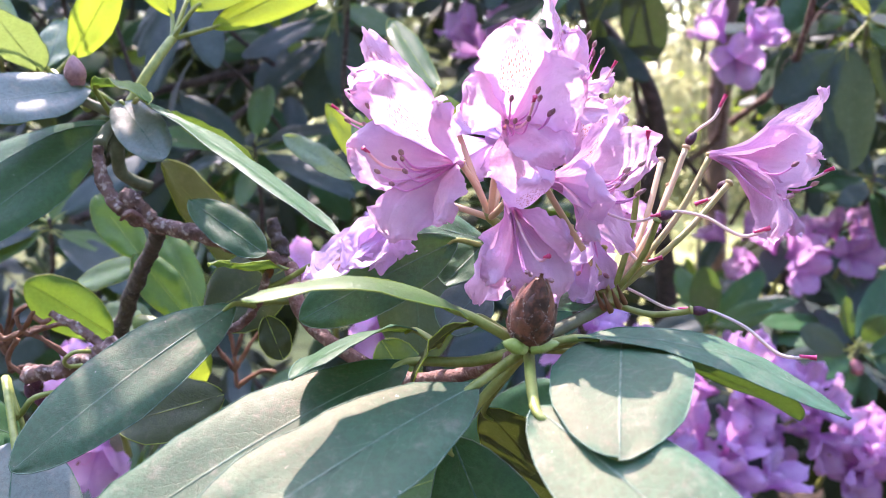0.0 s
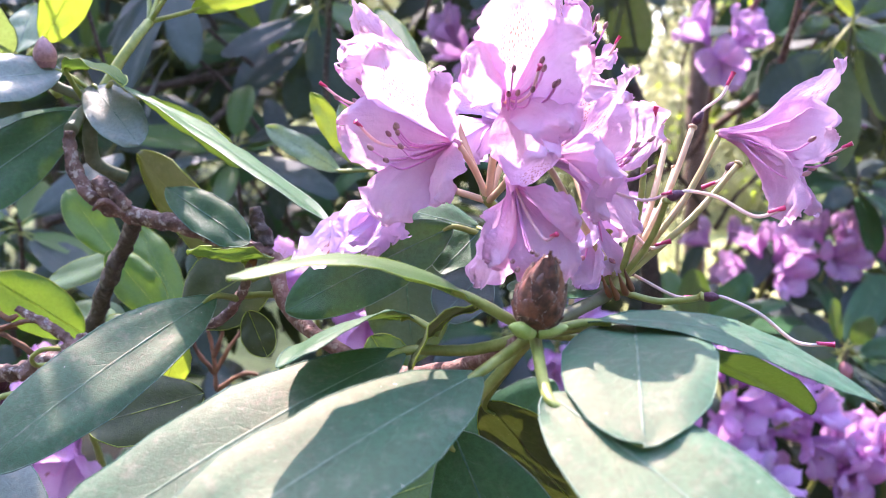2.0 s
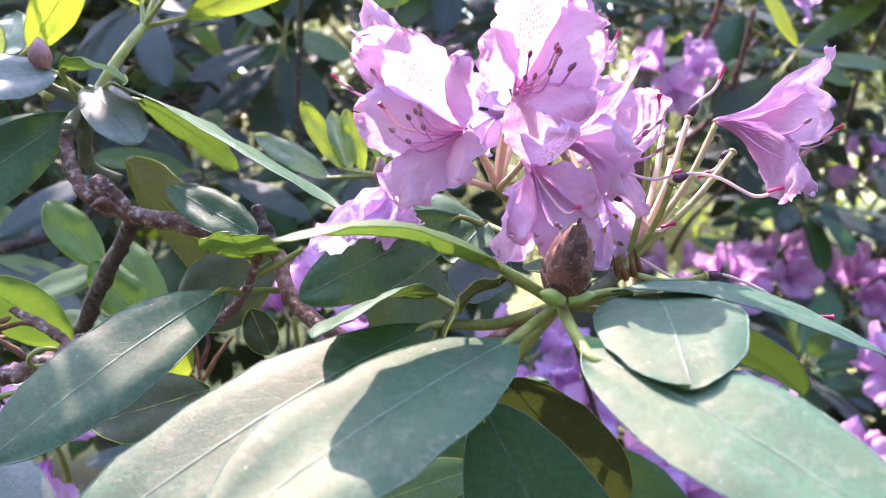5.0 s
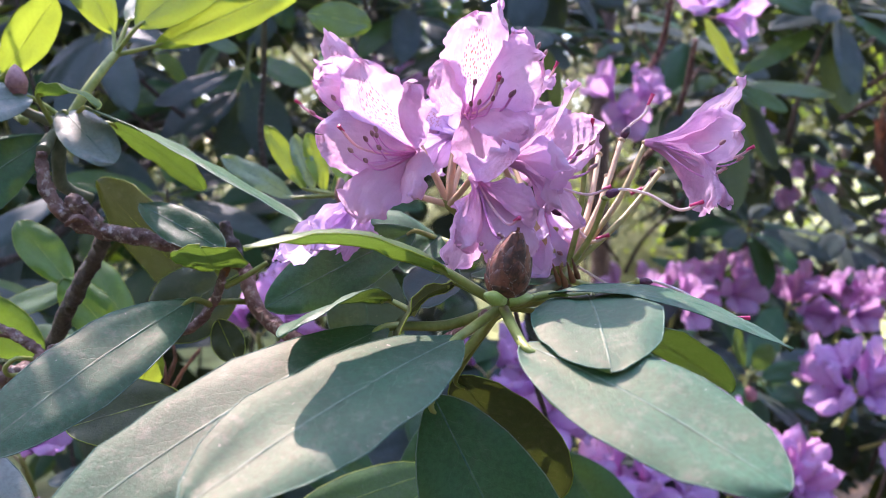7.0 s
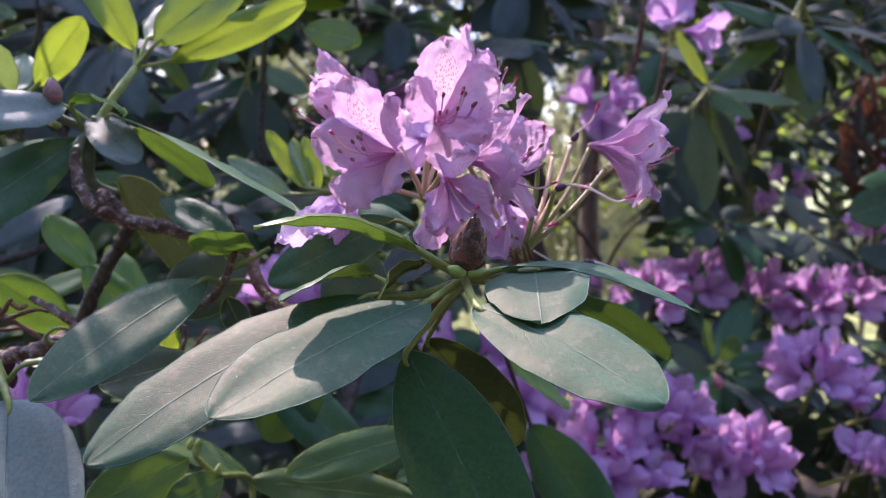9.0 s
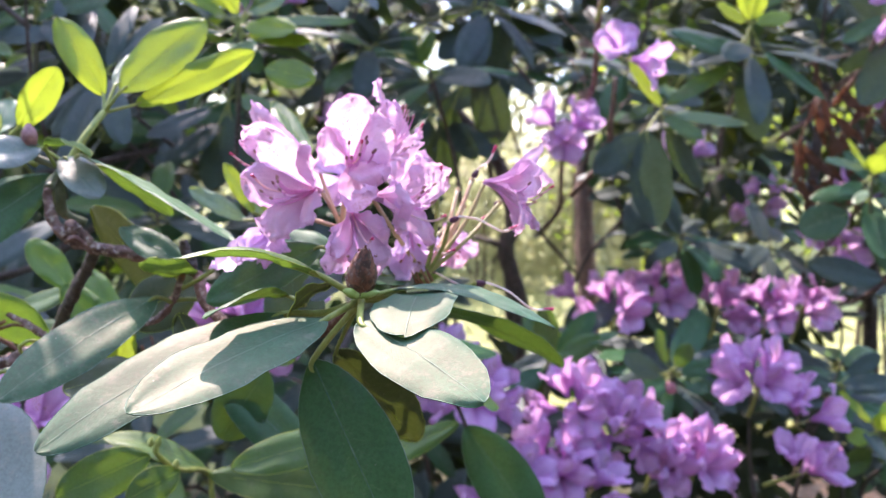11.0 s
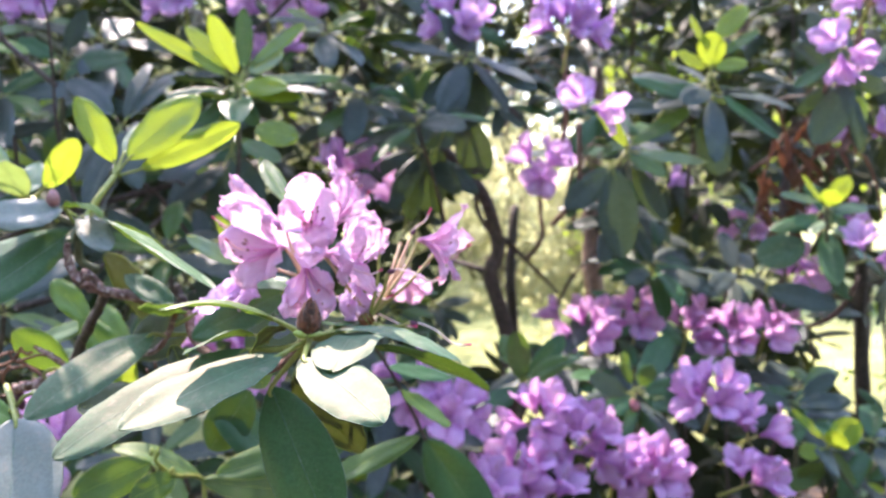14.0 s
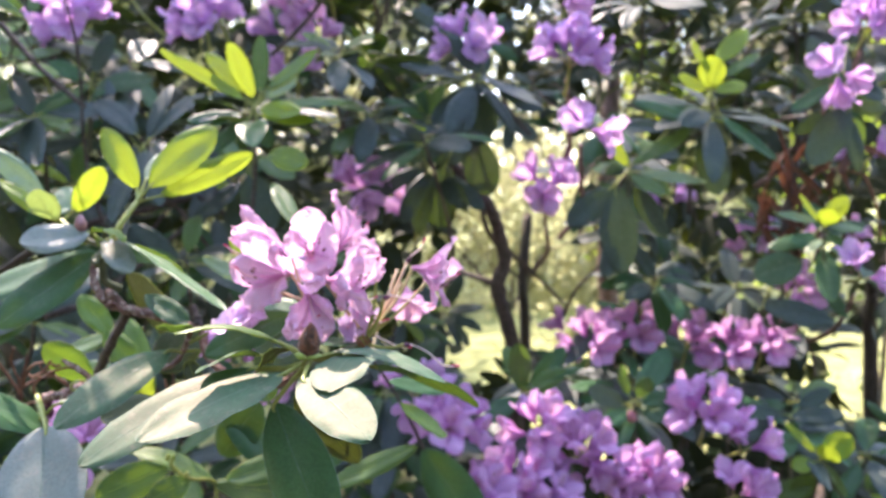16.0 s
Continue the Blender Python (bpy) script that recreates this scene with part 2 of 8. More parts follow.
MAT["scale"] = plain_material("bud_scale_brown", (0.045, 0.016, 0.012), (0.24, 0.085, 0.05), 0.45, 260, 0.9)
MAT["fuzz"] = plain_material("bud_fuzz", (0.42, 0.34, 0.30), (0.60, 0.52, 0.48), 0.8, 800)
MAT["bud_green"] = plain_material("bud_green", (0.28, 0.36, 0.07), (0.42, 0.46, 0.14), 0.5, 300)
MAT["bud_pink"] = plain_material("bud_pink", (0.21, 0.085, 0.085), (0.36, 0.18, 0.17), 0.5, 300)
MAT["dead"] = plain_material("dead_brown", (0.09, 0.035, 0.018), (0.26, 0.12, 0.06), 0.7, 90, 0.6)
MAT["withered_leaf"] = plain_material("withered_leaf_brown", (0.09, 0.036, 0.022), (0.20, 0.085, 0.048), 0.7, 90, 0.6, (0.13, 0.055, 0.03))
MAT["withered"] = plain_material("withered_pink", (0.52, 0.22, 0.24), (0.70, 0.42, 0.36), 0.6, 90, 0.8, (0.6, 0.3, 0.3))


def bark_material(name, a, b, c):
    m, nt = material(name)
    tc = nt.nodes.new("ShaderNodeTexCoord")
    xyz = node(nt, "ShaderNodeSeparateXYZ", {0: tc.outputs["UV"]})
    g = grain(nt, 70, 6, 0.7)
    rings = calc(nt, "SINE", calc(nt, "ADD", calc(nt, "MULTIPLY", xyz.outputs[1], 900.0), calc(nt, "MULTIPLY", g, 14.0)))
    col = blend(nt, ramp(nt, g, 0.35, 0.65), a, b)
    col = blend(nt, ramp(nt, grain(nt, 240, 4), 0.52, 0.66), col, c)
    h = calc(nt, "ADD", calc(nt, "MULTIPLY", g, 1.5), calc(nt, "ADD", calc(nt, "MULTIPLY", rings, 0.16), calc(nt, "MULTIPLY", grain(nt, 600, 4), 0.5)))
    bump = node(nt, "ShaderNodeBump", {"Strength": 1.0, "Distance": 0.0018, "Height": h})
    p = node(nt, "ShaderNodeBsdfPrincipled", {"Base Color": col, "Roughness": 0.72, "Normal": bump.outputs[0]})
    finish(nt, p.outputs[0])
    return m


MAT["bark"] = bark_material("bark_brown", (0.085, 0.042, 0.033), (0.27, 0.15, 0.12), (0.48, 0.38, 0.33))
MAT["bark_red"] = bark_material("bark_reddish", (0.14, 0.06, 0.045), (0.26, 0.13, 0.10), (0.36, 0.25, 0.20))
MAT["bark_dark"] = bark_material("bark_dark", (0.040, 0.028, 0.022), (0.095, 0.068, 0.052), (0.15, 0.12, 0.10))
MAT["torn"] = plain_material("torn_wood", (0.13, 0.045, 0.018), (0.36, 0.17, 0.07), 0.75, 240, 1.2)


def ground_material():
    m, nt = material("lawn")
    tc = nt.nodes.new("ShaderNodeTexCoord")
    big = node(nt, "ShaderNodeTexNoise", {"Vector": tc.outputs["Object"], "Scale": 1.2, "Detail": 5}).outputs[0]
    small = node(nt, "ShaderNodeTexNoise", {"Vector": tc.outputs["Object"], "Scale": 60, "Detail": 6}).outputs[0]
    # Dappled shade on the lawn, put into the grass as darker patches.
    shade_dapple = ramp(nt, node(nt, "ShaderNodeTexNoise", {"Vector": tc.outputs["Object"], "Scale": 3.2, "Detail": 6}).outputs[0], 0.42, 0.62)
    grass = blend(nt, shade_dapple, (0.22, 0.24, 0.07), blend(nt, small, (0.26, 0.29, 0.07), (0.52, 0.50, 0.20)))
    y = node(nt, "ShaderNodeSeparateXYZ", {0: tc.outputs["Object"]}).outputs[1]
    litter = ramp(nt, node(nt, "ShaderNodeTexNoise", {"Vector": tc.outputs["Object"], "Scale": 14.0, "Detail": 8, "Roughness": 0.7}).outputs[0], 0.45, 0.62)
    soil = blend(nt, litter, blend(nt, small, (0.020, 0.013, 0.009), (0.06, 0.038, 0.024)), blend(nt, small, (0.07, 0.04, 0.022), (0.16, 0.10, 0.055)))
    f = ramp(nt, calc(nt, "ADD", y, calc(nt, "MULTIPLY", big, 1.6)), 3.4, 4.4)
    col = blend(nt, f, soil, grass)
    bump = node(nt, "ShaderNodeBump", {"Strength": 0.8, "Distance": 0.02, "Height": small})
    p = node(nt, "ShaderNodeBsdfPrincipled", {"Base Color": col, "Roughness": 0.85, "Normal": bump.outputs[0]})
    finish(nt, p.outputs[0])
    return m


MAT["ground"] = ground_material()
# Paled leaf colour: the haze on the far trees is put in here.
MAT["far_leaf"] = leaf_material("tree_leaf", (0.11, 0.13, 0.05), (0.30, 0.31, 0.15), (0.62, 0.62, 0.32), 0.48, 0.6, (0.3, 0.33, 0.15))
MAT["canopy_leaf"] = leaf_material("canopy_leaf", (0.05, 0.10, 0.02), (0.10, 0.17, 0.03), (0.20, 0.34, 0.03), 0.25, 0.5, (0.12, 0.18, 0.05))


# ---- mesh helpers ----
def mesh_of(name, verts, faces, mats, slots=None, uvs=None, smooth=True):
    me = bpy.data.meshes.new(name)
    me.from_pydata([tuple(v) for v in verts], [], faces)
    for m in mats:
        me.materials.append(MAT[m])
    if slots is not None:
        me.polygons.foreach_set("material_index", np.array(slots, dtype=np.int32))
    if uvs is not None:
        layer = me.uv_layers.new(name="UVMap")
        idx = np.zeros(len(me.loops), dtype=np.int32)
        me.loops.foreach_get("vertex_index", idx)
        layer.data.foreach_set("uv", np.asarray(uvs, dtype=np.float32)[idx].ravel())
    me.polygons.foreach_set("use_smooth", np.full(len(me.polygons), smooth))
    me.update()
    return me


class Shape:
    """Gathers vertices, faces, material slots and uvs of one mesh."""

    def __init__(self):
        self.v, self.f, self.s, self.uv = [], [], [], []

    def grid(self, pts, uvs, slot=0, closed=False):
        rows, cols = len(pts), len(pts[0])
        b = len(self.v)
        for r in range(rows):
            for c in range(cols):
                self.v.append(pts[r][c])
                self.uv.append(uvs[r][c])
        for r in range(rows - 1):
            for c in range(cols if closed else cols - 1):
                d = (c + 1) % cols
                self.f.append((b + r * cols + c, b + r * cols + d, b + (r + 1) * cols + d, b + (r + 1) * cols + c))
                self.s.append(slot)

    def tube(self, points, radii, sides=7, slot=0, steps=5, rough=0.0, seed=0, cap=True):
        """A tapered tube along a smooth line through the points."""
        p = [Vector(q) for q in points]
        r = list(radii) if hasattr(radii, "__len__") else [radii] * len(p)
        if len(r) == 2 and len(p) != 2:
            r = [r[0] + (r[1] - r[0]) * i / (len(p) - 1) for i in range(len(p))]
        line, rad = [], []
        for i in range(len(p) - 1):
            a, b, c, d = p[max(i - 1, 0)], p[i], p[i + 1], p[min(i + 2, len(p) - 1)]
            for k in range(steps):
                t = k / steps
                line.append(0.5 * (2 * b + (c - a) * t + (2 * a - 5 * b + 4 * c - d) * t * t + (3 * b - 3 * c + d - a) * t ** 3))
                rad.append(r[i] + (r[i + 1] - r[i]) * t)
        line.append(p[-1])
        rad.append(r[-1])
        rows, uvs, side, run = [], [], None, 0.0
        for i, q in enumerate(line):
            t = (line[min(i + 1, len(line) - 1)] - line[max(i - 1, 0)]).normalized()
            if side is None:
                side = t.orthogonal().normalized()
            side = (side - side.dot(t) * t).normalized()
            up = t.cross(side)
            run += (line[i] - line[i - 1]).length if i else 0
            row, uv = [], []
            for k in range(sides):
                a = 2 * math.pi * k / sides
                g = rad[i]
                if rough:
                    w = Vector((q.x * 150 + math.cos(a), q.y * 150 + math.sin(a), q.z * 150 + seed))
                    g *= 1 + rough * (noise.noise(w) + 0.55 * noise.noise(w * 2.7)) + 0.08 * rough * max(0.0, math.sin(run * 330 + seed)) ** 6
                row.append(q + g * (math.cos(a) * side + math.sin(a) * up))
                uv.append((k / sides, run))
            rows.append(row)
            uvs.append(uv)
        if cap:
            rows = [[line[0]] * sides] + rows + [[line[-1]] * sides]
            uvs = [uvs[0]] + uvs + [uvs[-1]]
        self.grid(rows, uvs, slot, True)

    def egg(self, centre, axis, length, radius, slot=0, sides=8, rings=7, tip=1.0):
        """A pointed or round body along axis from centre."""
        ax = Vector(axis).normalized()
        s = ax.orthogonal().normalized()
        w = ax.cross(s)
        rows, uvs = [], []
        for i in range(rings + 1):
            t = i / rings
            rr = radius * (math.sin(math.pi * t ** tip)) ** 0.7 if 0 < i < rings else 0.0
            rows.append([Vector(centre) + ax * length * t + rr * (math.cos(2 * math.pi * k / sides) * s + math.sin(2 * math.pi * k / sides) * w) for k in range(sides)])
            uvs.append([(k / sides, t) for k in range(sides)])
        self.grid(rows, uvs, slot, True)

    def mesh(self, name, mats):
        return mesh_of(name, self.v, self.f, mats, self.s, self.uv)


def thing(name, at, label, category, group="", kind=""):
    ob = new(name)
    ob.location = at
    ob.empty_display_size = 0.02
    return tagged(ob, label, category, group, kind)


def part(name, me, parent, m=None, label=""):
    ob = new(name, me)
    ob.parent = parent
    if m is not None:
        ob.matrix_basis = m
    return tagged(ob, label)


def origin(parent):
    """The world place of a part's parent, for meshes given in world metres."""
    p = Vector((0, 0, 0))
    while parent is not None:
        p += parent.location
        parent = parent.parent
    return p


# ---- leaves ----
def blade_shape(shape, base, tip, width, arch=0.0, n=(0, 0, 1), fold=0.12, wave=0.0026, twist=0.0, ns=16, nu=8, seed=0, slot=0, a=0.66, b=0.58, droop=0.0):
    """A leaf blade from base to tip; returns its spine. arch: lift of the middle along n; droop: sag of the outer half."""
    base, tip, up = Vector(base), Vector(tip), Vector(n)
    d = tip - base
    ln = d.length
    t = d / ln
    nn = (up - up.dot(t) * t).normalized()
    side = t.cross(nn)
    top = (a / (a + b)) ** a * (b / (a + b)) ** b
    rows, uvs, spine = [], [], []
    for i in range(ns + 1):
        s = i / ns
        s = 0.5 - 0.5 * math.cos(math.pi * s) if nu > 4 else s
        c = base + d * s + nn * (arch * 4 * s * (1 - s) - droop * (s * s - s))
        tl = (d + nn * (arch * 4 * (1 - 2 * s) - droop * (2 * s - 1))).normalized()
        nl = side.cross(tl).normalized()
        if nl.dot(nn) < 0:
            nl = -nl
        ang = twist * (s - 0.2)
        bl = side * math.cos(ang) + nl * math.sin(ang)
        nl = nl * math.cos(ang) - side * math.sin(ang)
        w = width / 2 * max(s, 1e-4) ** a * max(1 - s, 1e-4) ** b / top
        if i == ns:
            w = width * 0.006
        row, uv = [], []
        for k in range(nu + 1):
            u = 2 * k / nu - 1
            h = abs(u) * w * math.sin(fold) - (0.10 * w * max(0.0, abs(u) - 0.75) * 4)
            wob = wave * (noise.noise(Vector((s * 5 + seed * 7.3, u * 1.3 + seed, seed * 2.1))) * (0.3 + abs(u)) + 0.5 * noise.noise(Vector((s * 14 + seed, u * 2.0, seed))) * abs(u))
            edge = 1 + (0.05 * noise.noise(Vector((s * 9 + seed * 3, u * 3, 5.0))) if abs(u) > 0.99 else 0)
            row.append(c + bl * u * w * math.cos(fold) * edge + nl * (h + wob))
            uv.append((0.5 + 0.5 * u, s))
        rows.append(row)
        uvs.append(uv)
        spine.append((c, nl, bl))
    shape.grid(rows, uvs, slot)
    return spine


RIB = {"young": "rib_young", "fresh": "rib_young", "green": "rib_young", "olive": "rib_young"}
leaf_count = 0


def leaf(parent, base, tip, width, mat="mature", stalk=None, stalk_mat="stem", thick=0.0014, label="", rib=True, **kw):
    """One leaf of its own: blade with midrib and, where stalk gives its foot, a petiole."""
    global leaf_count
    leaf_count += 1
    o = origin(parent)
    kw.setdefault("seed", leaf_count * 1.37)
    sh = Shape()
    spine = blade_shape(sh, Vector(base) - o, Vector(tip) - o, width, **kw)
    if rib:
        cols = kw.get("nu", 8) + 1
        for first in (0, cols - 1):
            sh.tube([sh.v[i * cols + first] for i in range(1, len(spine))], 0.0003, 4, 1, 1, cap=False)
    ob = part("leaf", sh.mesh("leaf", [mat, RIB.get(mat, "rib")]), parent, None, label)
    if rib:
        r = Shape()
        rows, uvs = [], []
        for i, (c, nl, bl) in enumerate(spine):
            g = (0.00048 * (0.8 + 0.45 * math.sin(i * 2.3 + leaf_count)) * (1 - 0.75 * i / (len(spine) - 1))) * (0.75 + 9 * width * 0.5)
            rows.append([c - bl * g + nl * 0.0001, c + nl * (0.0001 + g * 0.6), c + bl * g + nl * 0.0001])
            uvs.append([(0, i), (0.5, i), (1, i)])
        r.grid(rows, uvs)
        part("midrib", r.mesh("midrib", [RIB.get(mat, "rib")]), ob)
    if stalk is not None:
        q = Shape()
        foot = [Vector(p) - o for p in (stalk if hasattr(stalk[0], "__len__") else [stalk])]
        ahead = spine[3][0] - spine[3][1] * thick
        q.tube(foot + [spine[0][0], ahead], [thick * 1.25] * len(foot) + [thick, thick * 0.4], 7)
        part("petiole", q.mesh("petiole", [stalk_mat]), ob)
    return ob


def stem(parent, name, points, radii, mat="bark", sides=9, rough=0.25, label="", steps=6):
    o = origin(parent)
    sh = Shape()
    sh.tube([Vector(p) - o for p in points], [r * (1.04 if rough > 0.3 else 1) for r in radii], sides + (5 if rough > 0.3 else 0), 0, steps * (3 if rough > 0.3 else 1), rough, len(points))
    return part(name, sh.mesh(name, [mat]), parent, None, label)


# ---- flowers ----
def stamen_mesh(seed, size=1.0):
    rnd = random.Random(seed)
    sh = Shape()
    a = rnd.uniform(0, 6.28)
    reach = rnd.uniform(0.030, 0.046) * size
    out = rnd.uniform(0.003, 0.011) * size
    x, y = out * math.cos(a), out * math.sin(a) * 0.7 - 0.006 * size
    p1 = Vector((x * 0.25, y * 0.3 - 0.001, reach * 0.4))
    p2 = Vector((x * 0.8, y * 1.1, reach * 0.8))
    p3 = Vector((x * 1.2, y * 0.6 + 0.004 * size, reach))
    sh.tube([(0, 0, 0.006 * size), p1, p2, p3], [0.0005 * size, 0.00035 * size], 5, 0, 3)
    sh.egg(p3 - Vector((0, 0, 0.001)), (rnd.uniform(-0.4, 0.4), rnd.uniform(-0.2, 0.6), 1), 0.0044 * size, 0.0010 * size, 1, 6, 5)
    return sh.mesh("stamen", ["filament", "anther"])


def tube_mesh(size, tone):
    sh = Shape()
    sh.tube([(0, 0, -0.001 * size), (0, 0, 0.004 * size), (0, 0, 0.010 * size)], [0.0016 * size, 0.0026 * size, 0.0037 * size], 10, 0, 3, cap=False)
    return sh.mesh("flower", ["petal" + tone])


def axes(z, up):
    """A turn whose z is the given way, and whose y lies towards up."""
    z = Vector(z).normalized()
    y = Vector(up)
    y = (y - y.dot(z) * z).normalized()
    return Matrix((y.cross(z), y, z)).transposed().to_4x4()


def lobe_mesh(base, axis, tip, half, seed, kind="petal", roll=0.0, curl=0.2, cup=0.25, limp=0.0, ns=30, nu=24):
    """One corolla lobe from the foot of the funnel to its tip; half: half its breadth."""
    rnd = random.Random(seed)
    d = tip - base
    ln = d.length
    out = (d - d.dot(axis) * axis).normalized()
    side = axis.cross(out).normalized()
    side = Matrix.Rotation(radians(roll), 3, d.normalized()) @ side
    p0, t0 = base + out * 0.0016, (axis * 0.85 + out * 0.22) * ln
    t1 = (d.normalized() * 0.55 + out * 0.75 - axis * curl) * ln
    ph, ph2, k1, lean = rnd.uniform(0, 6.28), rnd.uniform(0, 6.28), rnd.uniform(3.2, 5.2), rnd.uniform(-0.1, 0.1)
    notch, blunt = rnd.uniform(0.0, 0.05), rnd.uniform(2.0, 2.8)
    rows, uvs = [], []
    for i in range(ns + 1):
        s = 1 - (1 - i / ns) ** 1.35
        h1, h2, h3 = 2 * s ** 3 - 3 * s * s + 1, s ** 3 - 2 * s * s + s, s ** 3 - s * s
        c = p0 * h1 + t0 * h2 + tip * (1 - h1) + t1 * h3
        tan = (p0 * (6 * s * s - 6 * s) + t0 * (3 * s * s - 4 * s + 1) + tip * (6 * s - 6 * s * s) + t1 * (3 * s * s - 2 * s)).normalized()
        b = (side - side.dot(tan) * tan).normalized()
        n = b.cross(tan)
        off = c - base
        funnel = (off - off.dot(axis) * axis).length * 0.80 + 0.0008
        m = min(1.0, max(0.0, (s - 0.22) / 0.33))
        m = m * m * (3 - 2 * m)
        round_ = max(0.0, 1 - max(0.0, (s - 0.60) / 0.40) ** blunt) ** 0.5
        w = (funnel * (1 - m) + half * (0.72 + 0.28 * min(1.0, s / 0.62)) * m) * round_ + 0.0005
        row, uv = [], []
        for k in range(nu + 1):
            u = 2 * k / nu - 1
            e = m * s
            rim = max(abs(u) ** 3, max(0.0, (s - 0.72) / 0.28) ** 2)
            q = Vector((u * w * 90 + seed * 1.7, s * ln * 90, seed * 0.37))
            frill = noise.noise(q * 1.5) + 0.6 * noise.noise(q * 3.1)
            lift = half * cup * u * u * (1 - 0.4 * s) * m
            lift += 0.0030 * e * rim * math.sin(k1 * u + 7 * s + ph) + 0.0052 * e * rim * frill
            lift += 0.0034 * e * noise.noise(q * 0.55) + 0.0017 * e * noise.noise(q * 1.7)
            lift -= 0.0010 * math.exp(-(u * 6) ** 2) * (1 - s ** 5)
            lift += limp * (0.0085 * noise.noise(q * 0.9 + Vector((5, 1, 2))) + 0.004 * noise.noise(q * 2.6)) * s
            grow = 1 + rim * m * (0.11 * noise.noise(Vector((s * 15, u * 5, seed))) + 0.07 * noise.noise(Vector((s * 40, u * 21, seed))))
            end = ln * max(0.0, (s - 0.80) / 0.20) ** 2 * (0.055 * noise.noise(Vector((u * 4.5, seed, 1.0))) + 0.034 * noise.noise(Vector((u * 13, seed, 2.0))) - notch * math.exp(-(u * 3) ** 2))
            row.append(c + b * (u * w * grow + lean * s * s * half) + n * lift + tan * end)
            uv.append((0.5 + 0.5 * u, s))
        rows.append(row)
        uvs.append(uv)
    sh = Shape()
    sh.grid(rows, uvs)
    return sh.mesh("petal", [kind])


def corolla(parent, seed, base, axis, lobes, stigma=None, anthers=None, count=7, label="", tone="", limp=0.0):
    """A flower given by the foot of its funnel, its axis and its five lobes (tip, half breadth, options)."""
    rnd = random.Random(seed)
    o = origin(parent)
    at, ax = Vector(base) - o, Vector(axis).normalized()
    sh = Shape()
    sh.tube([at - ax * 0.004, at, at + ax * 0.007], [0.0017, 0.0026, 0.0040], 12, 0, 3, cap=False)
    ob = part("flower", sh.mesh("flower", ["petal" + tone]), parent, None, label)
    for k, (tip, half, *opts) in enumerate(lobes):
        kw = dict(opts[0]) if opts else {}
        kw.setdefault("limp", limp)
        spots = kw.pop("spots", False)
        part("petal", lobe_mesh(at, ax, Vector(tip) - o, half, seed * 13 + k, ("blotch" if spots else "petal") + tone, **kw), ob)
    side = ax.orthogonal().normalized()
    if anthers is not None:
        mid = Vector(anthers) - o
        ln = (mid - at).length
        for k in range(count):
            a = 6.2832 * k / count + rnd.uniform(-0.4, 0.4)
            spread = (math.cos(a) * side + math.sin(a) * ax.cross(side)) * 0.0085 * rnd.uniform(0.6, 1.2)
            end = mid + spread + ax * rnd.uniform(-0.006, 0.008)
            sag = Vector((0, 0, -0.0045))
            st = Shape()
            way = (end - at).normalized()
            st.tube([at + ax * 0.003, at * 0.55 + end * 0.45 + sag * 0.8, at * 0.2 + end * 0.8 + sag, end], [0.00055, 0.00038], 6, 0, 4)
            st.egg(end - way * 0.0010, way + Vector((rnd.uniform(-0.3, 0.3), rnd.uniform(-0.3, 0.3), 0.7)), 0.0046, 0.0011, 1, 7, 5)
            part("stamen", st.mesh("stamen", ["filament", "anther"]), ob)
    if stigma is not None:
        end = Vector(stigma) - o
        sag = Vector((0, 0, -0.0065))
        q = Shape()
        pts = [at + ax * 0.003, at * 0.6 + end * 0.4 + sag * 0.8, at * 0.22 + end * 0.78 + sag, end]
        q.tube(pts, [0.0006, 0.0007], 7, 0, 6)
        way = (pts[-1] - pts[-2]).normalized()
        q.tube([end - way * 0.0035, end, end + way * 0.0008], [0.0007, 0.0009, 0.0012], 7, 1, 4)
        part("style", q.mesh("style", ["style", "stigma"]), ob)
    return ob


def pedicel(parent, points, radius=0.0011, mat="pedicel"):
    o = origin(parent)
    sh = Shape()
    pts = [Vector(p) - o for p in points]
    sh.tube(pts, [radius * 1.15, radius], 7, 0, 5)
    sh.egg(pts[-1] - (pts[-1] - pts[-2]).normalized() * 0.0012, pts[-1] - pts[-2], 0.0032, radius * 1.6, 0, 8, 5)
    return part("pedicel", sh.mesh("pedicel", [mat]), parent)


def pistil(parent, foot, line, mat="ovary"):
    """What stays when a corolla has dropped: a dark ovary with a long style."""
    o = origin(parent)
    foot = Vector(foot) - o
    pts = [Vector(p) - o for p in line]
    sh = Shape()
    ax = (pts[0] - foot).normalized()
    sh.egg(foot, ax, 0.0085, 0.0024, 0, 9, 7, 0.8)
    ob = part("ovary", sh.mesh("ovary", ["ovary"]), parent)
    q = Shape()
    q.tube([foot + ax * 0.006] + pts, [0.0007, 0.0009], 7, 0, 6)
    q.tube([pts[-1] - (pts[-1] - pts[-2]).normalized() * 0.006, pts[-1], pts[-1] + (pts[-1] - pts[-2]).normalized() * 0.0012], [0.0009, 0.0011, 0.0015], 7, 1, 4)
    part("style", q.mesh("style", ["style_pale", "stigma"]), ob)
    return ob


